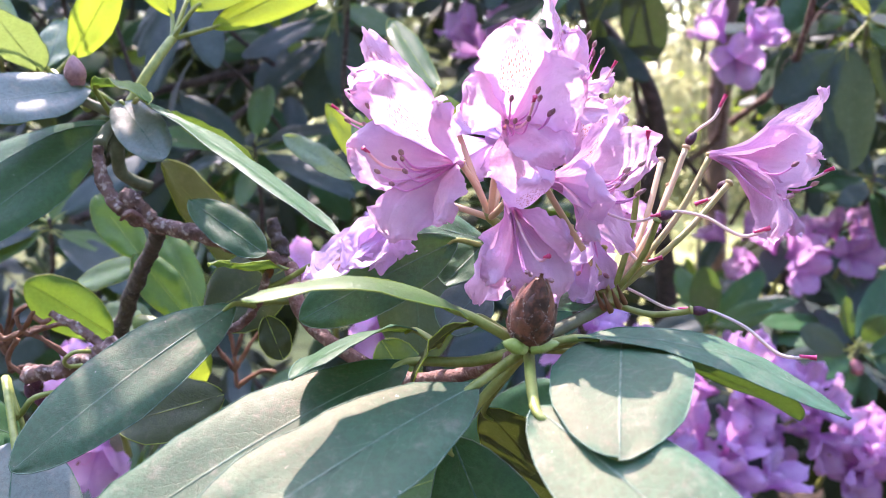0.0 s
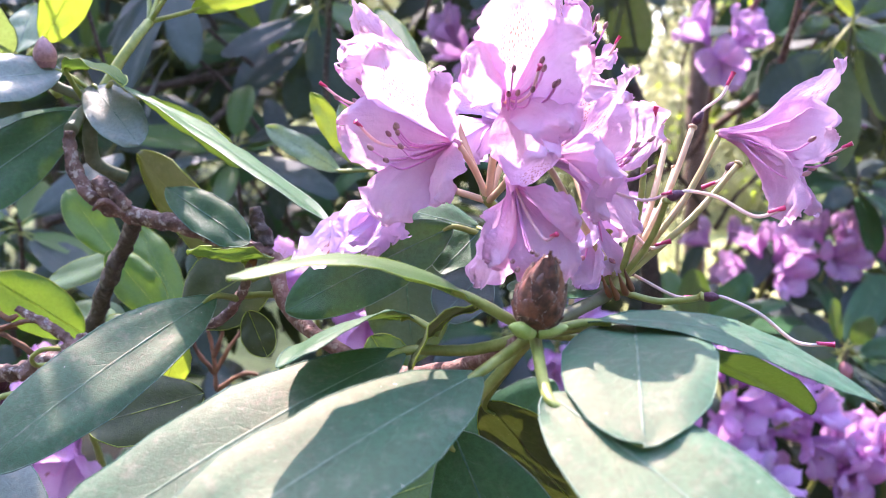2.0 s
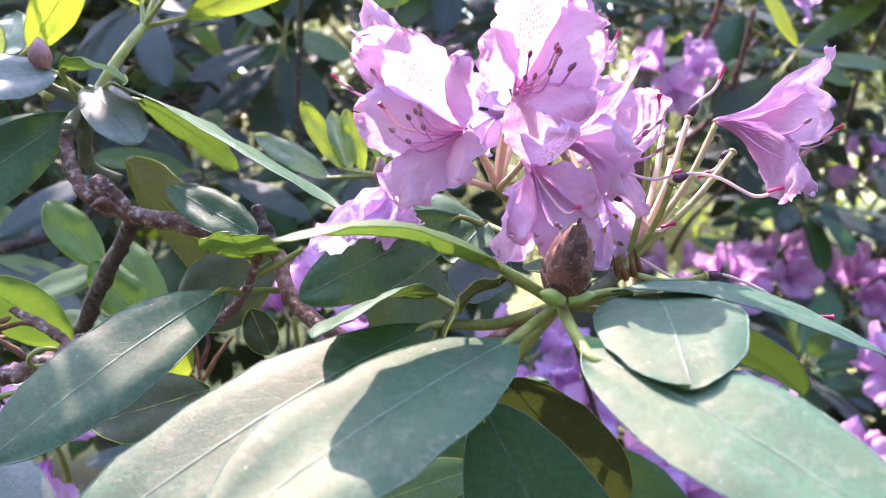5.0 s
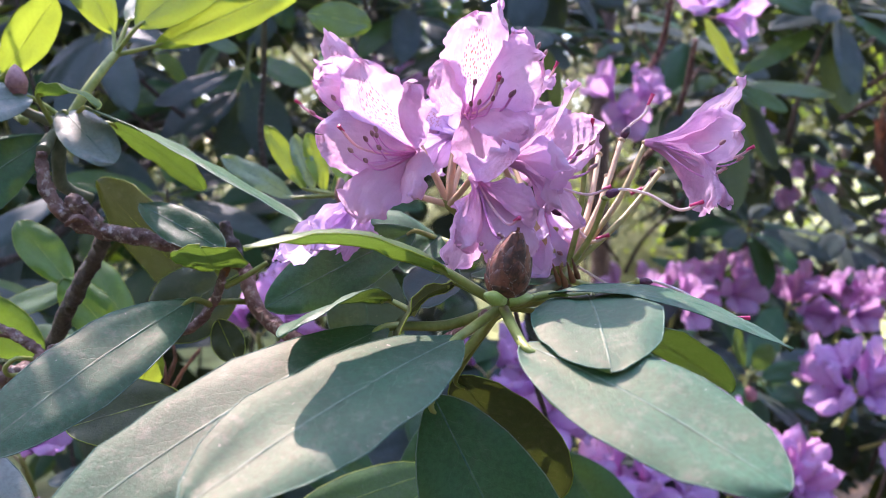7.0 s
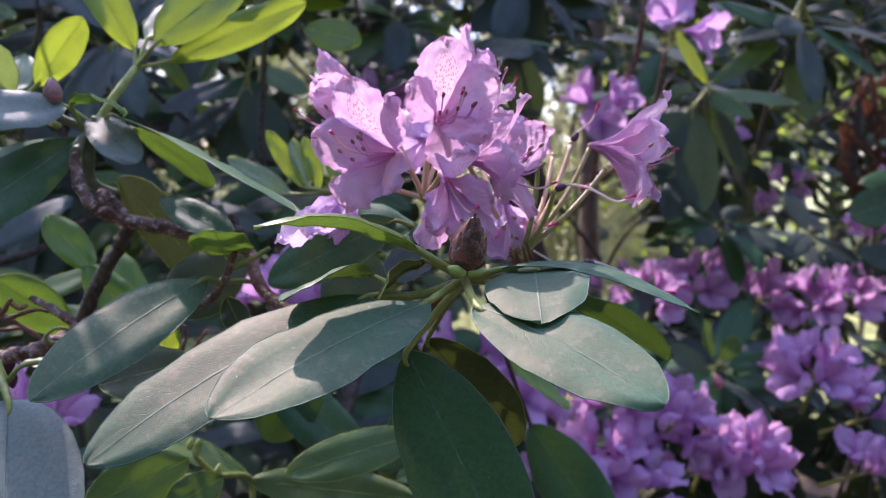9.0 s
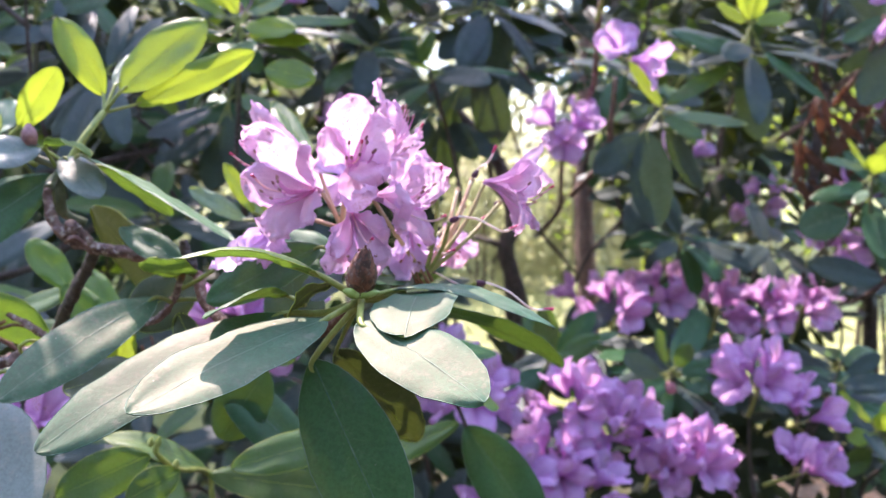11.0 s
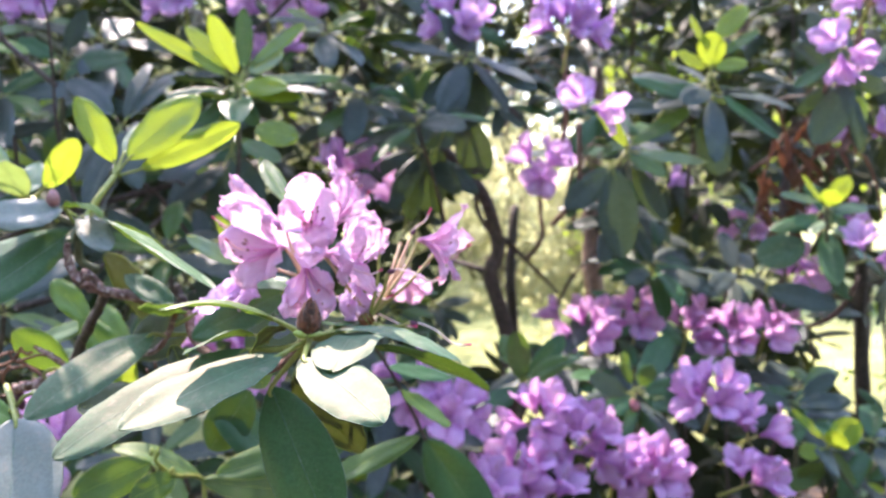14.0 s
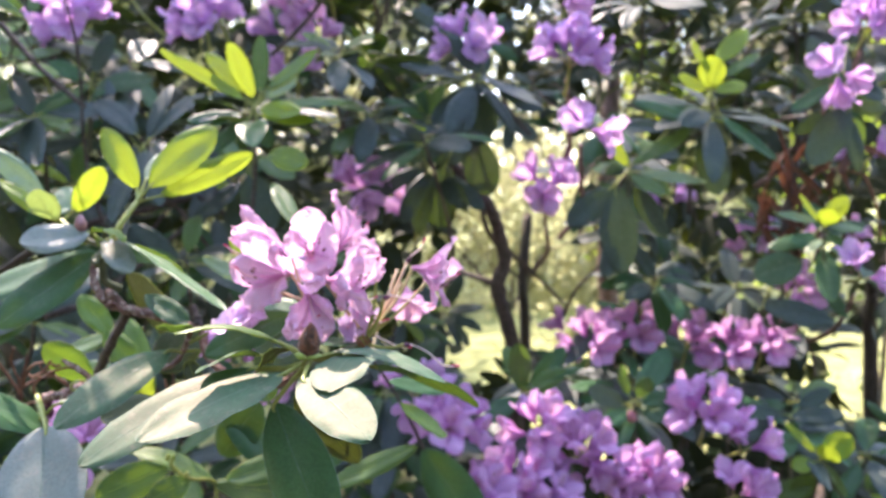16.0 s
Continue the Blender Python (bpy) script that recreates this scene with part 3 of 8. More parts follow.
# ---- the ground, far trees and the shade above ----
def ground():
    sh = Shape()
    xs = [-400, -60, -20, -8, -4, -2, 0, 2, 4, 8, 20, 60, 400]
    ys = [-400, -60, -20, -6, -2, 0, 1, 2, 3, 4, 6, 9, 14, 25, 60, 400]
    sh.grid([[(x, y, 0.04 * noise.noise(Vector((x, y, 0))) if abs(x) < 30 and abs(y) < 30 else 0.0) for x in xs] for y in ys], [[(x, y) for x in xs] for y in ys])
    tagged(new("ground", sh.mesh("ground", ["ground"])), "bare soil under the shrub and sunlit lawn beyond", "ground", kind="structure")


ground()


def leaf_cloud(name, parent, centres, count, leaf_len, mat, seed, spread, clear=False):
    """A crown: many small separate leaves in uneven clumps."""
    rnd = np.random.RandomState(seed)
    c = np.asarray(centres)
    which = rnd.randint(0, len(c), count)
    p = c[which, :3] + rnd.normal(0, 1, (count, 3)) * (c[which, 3:4] * spread)
    if clear:
        o = np.array(parent.location)
        p = p[[not sunlit(*(q + o), 0.14) for q in p]]
        count = len(p)
    t = rnd.normal(0, 1, (count, 3)) + np.array([0, 0, -0.3])
    t /= np.linalg.norm(t, axis=1, keepdims=True)
    s = np.cross(t, rnd.normal(0, 1, (count, 3)))
    s /= np.linalg.norm(s, axis=1, keepdims=True)
    ln = leaf_len * rnd.uniform(0.6, 1.3, (count, 1))
    a = p - t * ln / 2
    b = p + s * ln * 0.24 - t * ln * 0.05
    d = p + t * ln / 2
    e = p - s * ln * 0.24 - t * ln * 0.05
    verts = np.stack([a, b, d, e], 1).reshape(-1, 3)
    faces = [(4 * i, 4 * i + 1, 4 * i + 2, 4 * i + 3) for i in range(count)]
    uv = np.tile(np.array([[0.5, 0], [1, 0.5], [0.5, 1], [0, 0.5]]), (count, 1))
    me = mesh_of(name, verts, faces, [mat], None, uv, False)
    ob = part(name, me, parent)
    return tagged(ob, kind="stuff")


def far_tree(x, y, height, radius, trunk_r, seed, mat="far_leaf", low=0.15, count=5000, leaf_len=0.11, label="sunlit yellow-green tree beyond the lawn"):
    rnd = random.Random(seed)
    t = thing("tree", (x, y, 0), label, "tree", "trees beyond the lawn")
    sh = Shape()
    top = Vector((rnd.uniform(-0.4, 0.4), rnd.uniform(-0.4, 0.4), height * 0.9))
    sh.tube([(0, 0, -0.1), (rnd.uniform(-0.1, 0.1), 0, height * 0.3), top * 0.6, top], [trunk_r * 1.2, trunk_r * 0.8, trunk_r * 0.5, trunk_r * 0.1], 9, 0, 5, 0.15, seed)
    part("trunk", sh.mesh("trunk", ["bark_dark"]), t)
    centres = []
    for i in range(26):
        h = height * (low + (1 - low) * rnd.random())
        a, r = rnd.uniform(0, 6.28), radius * rnd.uniform(0.25, 1.0) * (1.15 - 0.7 * h / height)
        c = (r * math.cos(a), r * math.sin(a), h, radius * rnd.uniform(0.12, 0.3))
        centres.append(c)
        if i % 3 == 0:
            lb = Shape()
            lb.tube([top * (h / height * 0.8), Vector(c[:3]) * 0.5 + top * (h / height * 0.42), c[:3]], [trunk_r * 0.35, trunk_r * 0.08], 6, 0, 4)
            part("limb", lb.mesh("limb", ["bark_dark"]), t)
    leaf_cloud("crown", t, centres, count, leaf_len, mat, seed, 0.9)


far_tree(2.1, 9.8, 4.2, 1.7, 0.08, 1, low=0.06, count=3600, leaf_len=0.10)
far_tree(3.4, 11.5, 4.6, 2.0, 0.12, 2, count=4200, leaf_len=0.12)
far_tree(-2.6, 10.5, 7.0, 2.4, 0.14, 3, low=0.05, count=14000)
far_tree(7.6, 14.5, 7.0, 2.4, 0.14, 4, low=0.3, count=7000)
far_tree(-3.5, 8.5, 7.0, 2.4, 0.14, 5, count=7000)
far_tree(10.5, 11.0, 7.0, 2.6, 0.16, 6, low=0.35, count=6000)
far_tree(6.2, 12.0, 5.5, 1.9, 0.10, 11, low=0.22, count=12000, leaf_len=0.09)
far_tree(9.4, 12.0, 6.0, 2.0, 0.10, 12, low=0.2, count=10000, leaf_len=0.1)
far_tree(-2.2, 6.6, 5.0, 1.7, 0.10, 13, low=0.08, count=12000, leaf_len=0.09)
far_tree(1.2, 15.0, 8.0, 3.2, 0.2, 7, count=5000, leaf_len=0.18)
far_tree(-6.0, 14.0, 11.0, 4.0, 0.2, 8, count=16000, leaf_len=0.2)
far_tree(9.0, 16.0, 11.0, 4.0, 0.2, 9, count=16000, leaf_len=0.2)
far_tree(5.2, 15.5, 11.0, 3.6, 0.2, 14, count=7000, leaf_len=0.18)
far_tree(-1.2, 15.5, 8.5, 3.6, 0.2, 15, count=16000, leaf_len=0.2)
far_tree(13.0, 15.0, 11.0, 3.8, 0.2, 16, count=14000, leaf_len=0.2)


def low_bush(x, y, width, height, seed, mat="far_leaf", count=6000, leaf_len=0.06, label="sunlit yellow-green bush at the edge of the lawn"):
    rnd = random.Random(seed)
    t = thing("bush", (x, y, 0), label, "bush", "bushes at the edge of the lawn")
    centres = []
    for i in range(16):
        a, r = rnd.uniform(0, 6.28), width * 0.5 * rnd.random() ** 0.5
        c = Vector((r * math.cos(a), r * math.sin(a) * 0.6, height * rnd.uniform(0.12, 0.95)))
        centres.append((*c, width * rnd.uniform(0.07, 0.16)))
        if i % 2 == 0:
            sh = Shape()
            sh.tube([(rnd.uniform(-0.1, 0.1), 0, -0.05), c * 0.5 + Vector((0, 0, height * 0.1)), c], [0.018, 0.005], 6, 0, 4, 0.2, seed)
            part("stem", sh.mesh("stem", ["bark_dark"]), t)
    leaf_cloud("crown", t, centres, count, leaf_len, mat, seed, 1.0)


# Crowns in the near-black leaf: darkness behind the shrub put into their colour.
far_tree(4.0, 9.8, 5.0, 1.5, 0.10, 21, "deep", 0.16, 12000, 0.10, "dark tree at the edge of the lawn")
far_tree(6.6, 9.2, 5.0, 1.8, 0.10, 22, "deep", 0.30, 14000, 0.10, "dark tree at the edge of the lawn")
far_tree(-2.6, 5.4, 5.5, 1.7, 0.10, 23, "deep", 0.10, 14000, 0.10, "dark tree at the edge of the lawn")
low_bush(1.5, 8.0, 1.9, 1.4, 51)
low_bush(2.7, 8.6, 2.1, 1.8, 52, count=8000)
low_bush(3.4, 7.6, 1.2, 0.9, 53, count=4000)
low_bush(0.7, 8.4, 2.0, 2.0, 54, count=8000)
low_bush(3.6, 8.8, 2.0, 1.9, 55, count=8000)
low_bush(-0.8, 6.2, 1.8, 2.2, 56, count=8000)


# Unseen trees, added to keep sky light off the shrub's front.
for i, (x, y) in enumerate(((-6.5, -4.5), (-3.4, -6.6), (0.2, -7.2), (3.8, -6.4), (6.8, -4.2), (-8.0, 0.5), (9.0, 0.8))):
    far_tree(x, y, 8.5, 3.2, 0.2, 30 + i, "canopy_leaf", 0.05, 11000, 0.26, "unseen tall tree added behind the path to block sky light")


# ---- the shrub behind: leafy shoots, built once and copied ----
def whorl_leaf_mesh(seed, mat, length, width, petiole=0.016):
    """Leaf of a far shoot with its petiole; it starts at the origin and points to +y."""
    rnd = random.Random(seed)
    sh = Shape()
    b = Vector((0, petiole, 0.003))
    blade_shape(sh, b, b + Vector((0, length, rnd.uniform(-0.012, 0.006))), width, rnd.uniform(0.002, 0.012), (rnd.uniform(-0.1, 0.1), 0, 1), rnd.uniform(-0.12, 0.25), 0.003, rnd.uniform(-0.25, 0.25), 9, 6, seed * 3.1)
    sh.tube([(0, 0, 0), (0, petiole * 0.6, 0.004), b + Vector((0, length * 0.1, 0))], [0.0015, 0.0009], 5, 1, 2)
    return sh.mesh("leaf", [mat, "stem"])


LEAVES = {}
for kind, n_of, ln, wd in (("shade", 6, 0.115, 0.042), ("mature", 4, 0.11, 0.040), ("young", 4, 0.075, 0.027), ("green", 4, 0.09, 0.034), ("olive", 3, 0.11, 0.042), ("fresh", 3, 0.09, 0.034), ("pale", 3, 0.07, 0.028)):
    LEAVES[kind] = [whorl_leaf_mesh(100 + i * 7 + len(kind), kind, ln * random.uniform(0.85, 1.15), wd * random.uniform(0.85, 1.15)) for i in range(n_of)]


def bud_mesh(length, radius, mat, seed=0):
    """A pointed bud wrapped in overlapping scales, standing on the origin."""
    sh = Shape()
    sh.egg((0, 0, 0), (0, 0, 1), length * 0.97, radius * 0.93, 0, 12, 12, 0.72)
    return sh.mesh("bud", [mat])


SMALL_BUD = bud_mesh(0.016, 0.0045, "bud_pink")


def shoot(at, axis, n, seed, kinds=("shade",), lift=(-10, 25), twig=0.25, twig_to=None, size=1.0, label="dark green leaf whorl on a rhododendron twig", bud=False, name="leafy_shoot", group="leafy shoots of the shrub"):
    rnd = random.Random(seed)
    s = thing(name, at, label, "shoot", group)
    s.matrix_basis = Matrix.Translation(at) @ axes(axis, (0.01, -1, 0.3))
    end = Vector((rnd.uniform(-0.05, 0.05), rnd.uniform(-0.05, 0.05), -twig))
    sh = Shape()
    sh.tube([(0, 0, 0.004), (rnd.uniform(-0.006, 0.006), rnd.uniform(-0.006, 0.006), -twig * 0.35), end * 0.7 + Vector((0.01, 0, 0)), end], [0.0022 * size, 0.0042 * size], 6, 0, 3, 0.2, seed)
    part("twig", sh.mesh("twig", ["bark_dark" if "young" not in kinds else "stem"]), s)
    for k in range(n):
        kind = kinds[k % len(kinds)]
        me = rnd.choice(LEAVES[kind])
        sc = size * rnd.uniform(0.75, 1.15)
        level = rnd.uniform(0, 1)
        m = pose(0, 0, -0.02 * level * size, 0, 0, k * 137.5 + rnd.uniform(-18, 18)) @ pose(0, 0, 0, rnd.uniform(*lift), rnd.uniform(-18, 18), 0)
        part("leaf", me, s, m @ Matrix.Diagonal((sc, sc, sc, 1)))
    if bud:
        part("bud", SMALL_BUD, s)
    return s


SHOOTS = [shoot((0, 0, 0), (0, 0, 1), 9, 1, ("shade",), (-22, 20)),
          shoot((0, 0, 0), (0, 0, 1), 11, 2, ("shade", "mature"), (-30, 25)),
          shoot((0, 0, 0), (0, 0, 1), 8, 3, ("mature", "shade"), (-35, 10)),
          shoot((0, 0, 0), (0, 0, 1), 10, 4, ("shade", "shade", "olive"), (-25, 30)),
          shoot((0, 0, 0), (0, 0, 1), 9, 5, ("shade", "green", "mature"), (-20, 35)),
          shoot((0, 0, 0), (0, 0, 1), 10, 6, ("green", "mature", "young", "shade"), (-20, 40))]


SUN_SPOTS = [(0.719, 1.110, 1.573), (-0.120, 0.930, 1.536), (0.538, 1.100, 1.429), (0.959, 1.080, 1.306), (0.912, 0.960, 0.878), (0.558, 1.010, 0.987), (0.366, 1.000, 1.017), (0.447, 1.060, 1.595), (0.978, 1.050, 1.622)]


def sunlit(x, y, z, room):
    """Whether a place stands in the way of the sun to one of the bright young shoots."""
    for c in SUN_SPOTS:
        d = Vector((x, y, z)) - Vector(c)
        k = d.dot(to_sun)
        if k > 0.05 and (d - to_sun * k).length < room:
            return True
    return False


def in_gap(x, y, z):
    """The opening in the shrub through which the sunlit trees show."""
    k = (y + 0.36) / 2.36
    d = y + 0.36
    if y > 1.1 and abs(x - 0.104 - 0.635 * d) < 0.035 * d + 0.02 and abs(z - 1.351 + 0.225 * d) < 0.045 * d + 0.03:
        return True
    return abs(x - (0.56 + (y - 2) * 0.22)) < 0.25 * k + 0.03 and 0.80 < z < 1.30 + 0.32 * k


def sparse(x, y, z, part_of):
    """Where the shrub is thin at its edge: the lawn shows through below, glints of far leaves above."""
    d = y + 0.36
    if y > 1.0 and abs(x - 0.104 - 0.685 * d) < 0.055 * d + 0.03 and abs(z - 1.351 + 0.225 * d) < 0.045 * d + 0.03:
        return True
    return y > 1.3 and 0.42 < (x - 0.1) / d < 0.80 and -0.16 < (z - 1.35) / d < 0.12 and int(abs(x) * 1000) % 5 < part_of


def sun_way(x, y, z):
    """The way of the sun to the front branch."""
    d = Vector((x, y, z)) - Vector((-0.02, 0.33, 1.2))
    return (d - to_sun * d.dot(to_sun)).length < 0.33 + 0.03 * y or low_light(x, y, z) < 0.17


def low_light(x, y, z):
    """How far a place lies from the light that falls on the low row of trusses."""
    e = Vector((x, y, z)) - Vector((0.55, 0.98, 0.92))
    k = e.dot(to_sun)
    e -= to_sun * k
    e.x -= max(-0.32, min(0.32, e.x))
    return e.length if k > 0.08 else 9.0


rnd = random.Random(5)
used = []
tries = 0
while len(used) < 250 and tries < 6000:
    tries += 1
    y = rnd.uniform(1.05, 2.3)
    x = rnd.uniform(-0.75 - 0.35 * y, 0.62 + 0.75 * y)
    z = rnd.uniform(0.45, 1.95)
    if in_gap(x, y, z) or sun_way(x, y, z) or sunlit(x, y, z, 0.13):
        continue
    if y < 1.25 and x > 0.15 and z < 1.15 or y < 1.35 and x > 0.55 and z < 1.25:
        continue
    if any((x - a) ** 2 + (y - b) ** 2 + (z - c) ** 2 < 0.115 ** 2 for a, b, c in used):
        continue
    used.append((x, y, z))
    src = SHOOTS[len(used) % 6]
    ax = Vector((rnd.uniform(-0.6, 0.6), rnd.uniform(-1.0, 0.2), rnd.uniform(0.3, 1.0)))
    place = Matrix.Translation((x, y, z)) @ axes(ax, (rnd.uniform(-1, 1), rnd.uniform(-1, 1), 0.1)) @ Matrix.Scale(rnd.uniform(0.85, 1.15), 4)
    if not sparse(x, y, z, 2):
        copy_thing(src, place)
for s in SHOOTS:
    s.matrix_basis = Matrix.Translation((rnd.uniform(-0.9, -0.5), rnd.uniform(1.6, 2.0), rnd.uniform(0.6, 1.6)))


def deep_foliage(count, seed, xs, zs, ys=(1.7, 3.3)):
    """The inside of the shrub, far behind: whorl upon whorl of leaves, with its shade put into their colour."""
    rnd = np.random.RandomState(seed)
    tmpl_s = np.array([0.0, 0.25, 0.6, 0.9, 1.0])
    tmpl_w = np.array([0.02, 0.75, 1.0, 0.55, 0.04])
    v0 = np.array([(u * w, s, abs(u) * w * 0.12) for s, w in zip(tmpl_s, tmpl_w) for u in (-1, 0, 1)])
    uv0 = [(0.5 + 0.5 * u, s) for s in tmpl_s for u in (-1, 0, 1)]
    f0 = [(3 * r + c, 3 * r + c + 1, 3 * r + c + 4, 3 * r + c + 3) for r in range(4) for c in range(2)]
    verts, faces, uvs, made = [], [], [], 0
    while made < count:
        y = rnd.uniform(*ys)
        x = rnd.uniform(xs[0] - 0.5 * y, xs[1] + 0.85 * y)
        z = rnd.uniform(*zs)
        if in_gap(x, y, z) or sun_way(x, y, z) or sunlit(x, y, z, 0.13):
            continue
        made += 1
        thin = sparse(x, y, z, 0)
        ax = np.array([rnd.uniform(-0.6, 0.6), rnd.uniform(-1, 0.2), rnd.uniform(0.2, 1)])
        ax /= np.linalg.norm(ax)
        for k in range(rnd.randint(7, 11)):
            d = rnd.normal(0, 1, 3)
            d -= d.dot(ax) * ax * rnd.uniform(0.6, 1.2)
            d /= np.linalg.norm(d)
            sd = np.cross(d, ax)
            sd /= np.linalg.norm(sd) + 1e-9
            nn = np.cross(sd, d)
            ln, wd = rnd.uniform(0.08, 0.14), rnd.uniform(0.015, 0.024)
            q = np.array([x, y, z]) + np.outer(v0[:, 0] * wd, sd) + np.outer(v0[:, 1] * ln + 0.015, d) + np.outer(v0[:, 2] * wd - 0.03 * v0[:, 1] ** 2, nn)
            if thin:
                continue
            o = 15 * len(verts)
            verts.append(q)
            faces += [tuple(i + o for i in f) for f in f0]
            uvs += uv0
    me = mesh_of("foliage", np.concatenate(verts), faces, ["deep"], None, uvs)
    tagged(new("shrub_foliage", me), "dense foliage inside the shrub, its shade put into the leaf colour", "foliage", kind="stuff")


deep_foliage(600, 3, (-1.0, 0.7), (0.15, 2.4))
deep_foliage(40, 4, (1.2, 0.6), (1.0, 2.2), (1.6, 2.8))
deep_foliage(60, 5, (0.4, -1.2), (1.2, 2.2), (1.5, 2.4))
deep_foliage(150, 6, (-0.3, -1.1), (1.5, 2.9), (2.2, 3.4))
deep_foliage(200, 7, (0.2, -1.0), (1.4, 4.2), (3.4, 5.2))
# Unseen layer above the view, added to shade the shrub below.
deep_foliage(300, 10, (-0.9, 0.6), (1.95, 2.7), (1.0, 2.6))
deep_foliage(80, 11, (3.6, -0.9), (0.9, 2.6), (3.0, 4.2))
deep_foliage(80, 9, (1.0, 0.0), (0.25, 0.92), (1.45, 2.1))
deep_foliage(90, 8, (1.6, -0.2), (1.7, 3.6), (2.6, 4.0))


def lit_sprays(count, seed, xs, ys, zs, leaf_len, mat):
    """Small sunlit leaves on the far side of the shrub, seen through its gaps."""
    rnd = random.Random(seed)
    t = thing("far_spray", ((xs[0] + xs[1]) / 2, ys[0], 0), "sunlit yellow-green leaves on the far side of the shrub", "foliage", "sunlit sprays")
    centres = []
    for i in range(count):
        c = Vector((rnd.uniform(*xs), rnd.uniform(*ys), rnd.uniform(*zs))) - t.location
        centres.append((*c, 0.10))
    sh = Shape()
    sh.tube([(0, 0, -0.05), (0.05, 0.05, zs[0]), (0.0, 0.1, zs[1])], [0.02, 0.006], 7, 0, 4, 0.2, seed)
    part("stem", sh.mesh("stem", ["bark_dark"]), t)
    leaf_cloud("crown", t, centres, count * 22, leaf_len, mat, seed, 1.0)


lit_sprays(80, 71, (1.5, 4.6), (4.0, 5.8), (0.7, 2.4), 0.055, "young")
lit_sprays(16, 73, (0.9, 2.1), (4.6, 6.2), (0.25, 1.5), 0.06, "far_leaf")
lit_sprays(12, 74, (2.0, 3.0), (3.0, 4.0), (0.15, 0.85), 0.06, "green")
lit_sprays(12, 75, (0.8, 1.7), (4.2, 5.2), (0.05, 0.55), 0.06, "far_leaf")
lit_sprays(26, 72, (-3.2, 0.4), (4.6, 6.0), (1.0, 3.6), 0.07, "young")


def added_shade_tree():
    """An unseen tall tree added beside the shrub: its crown shades it, with one opening to the sun."""
    t = thing("tree", (-4.6, 3.6, 0), "unseen tall tree added to shade the shrub", "tree")
    mid = Vector((0.35, 1.3, 1.2)) + to_sun * 6.0 - Vector((-4.6, 3.6, 0))
    sh = Shape()
    sh.tube([(0, 0, -0.1), (0.1, 0, 2.0), (0.5, 0.3, 4.2), (1.2, 0.6, 6.5)], [0.22, 0.18, 0.14, 0.08], 10, 0, 5, 0.15, 1)
    part("trunk", sh.mesh("trunk", ["bark_dark"]), t)
    lb = Shape()
    lb.tube([(0.5, 0.3, 4.2), (1.8, 0.6, 5.2), mid + Vector((-0.6, 0.2, 0.4))], [0.09, 0.03], 8, 0, 5, 0.15, 2)
    part("limb", lb.mesh("limb", ["bark_dark"]), t)
    rnd = random.Random(8)
    centres = []
    while len(centres) < 150:
        c = mid + Vector((rnd.uniform(-2.6, 2.6), rnd.uniform(-2.2, 2.2), rnd.uniform(-0.6, 1.2)))
        w = c + Vector((-4.6, 3.6, 0))
        if not sun_way(w.x, w.y - 4.5, w.z):
            d = w - Vector((-0.02, 0.33, 1.2))
            if (d - to_sun * d.dot(to_sun)).length > 0.54 and low_light(*w) > 0.24:
                centres.append((*c, 0.22))
    leaf_cloud("crown", t, centres, 15000, 0.12, "canopy_leaf", 8, 0.9, True)


added_shade_tree()


# ---- limbs of the shrub ----
def limb(points, radii, label, mat="bark_dark"):
    t = thing("shrub_limb", points[0], label, "branch", "limbs of the shrub")
    body = stem(t, "limb", points, radii, mat, 9, 0.2)
    rnd = random.Random(int(abs(points[0][0]) * 1000) + len(points))
    for k in range(3):
        i = rnd.randrange(1, len(points) - 1)
        p = Vector(points[i])
        out = Vector((rnd.uniform(-1, 1), rnd.uniform(-0.3, 0.3), rnd.uniform(0.2, 1))).normalized() * rnd.uniform(0.05, 0.11)
        bend = Vector((rnd.uniform(-0.02, 0.02), 0.01, rnd.uniform(-0.01, 0.02)))
        g = min(radii[0], radii[-1]) * 0.35
        stem(body, "twig", [p, p + out * 0.5 + bend, p + out], [g, g * 0.45], mat, 7, 0.2)
    return t


# ---- flower trusses behind ----
def bell_set(seed, tone):
    """The meshes of one bell-shaped flower of the shrub, its foot on the origin and its axis along z."""
    rnd = random.Random(seed)
    o, up = Vector((0, 0, 0)), Vector((0, 0, 1))
    petals = []
    for k in range(5):
        a = radians(90 + 72 * k + rnd.uniform(-7, 7))
        r, h = rnd.uniform(0.026, 0.036), rnd.uniform(0.040, 0.050)
        if k == 0:
            r, h = r * 1.05, h * 1.12
        petals.append(lobe_mesh(o, up, Vector((r * math.cos(a), r * math.sin(a), h)), rnd.uniform(0.0135, 0.0165), seed * 7 + k, ("blotch" if k == 0 else "petal") + tone, rnd.uniform(-10, 10), rnd.uniform(-0.05, 0.3), rnd.uniform(0.1, 0.6), 0.12, 11, 8))
    return {"flower": tube_mesh(1.0, tone), "petals": petals, "stamens": [stamen_mesh(seed * 31, 1.1)]}


FLOWERS = [bell_set(200 + k, "_deep") for k in range(5)]
PALE = [bell_set(240 + k, "_violet") for k in range(5)]


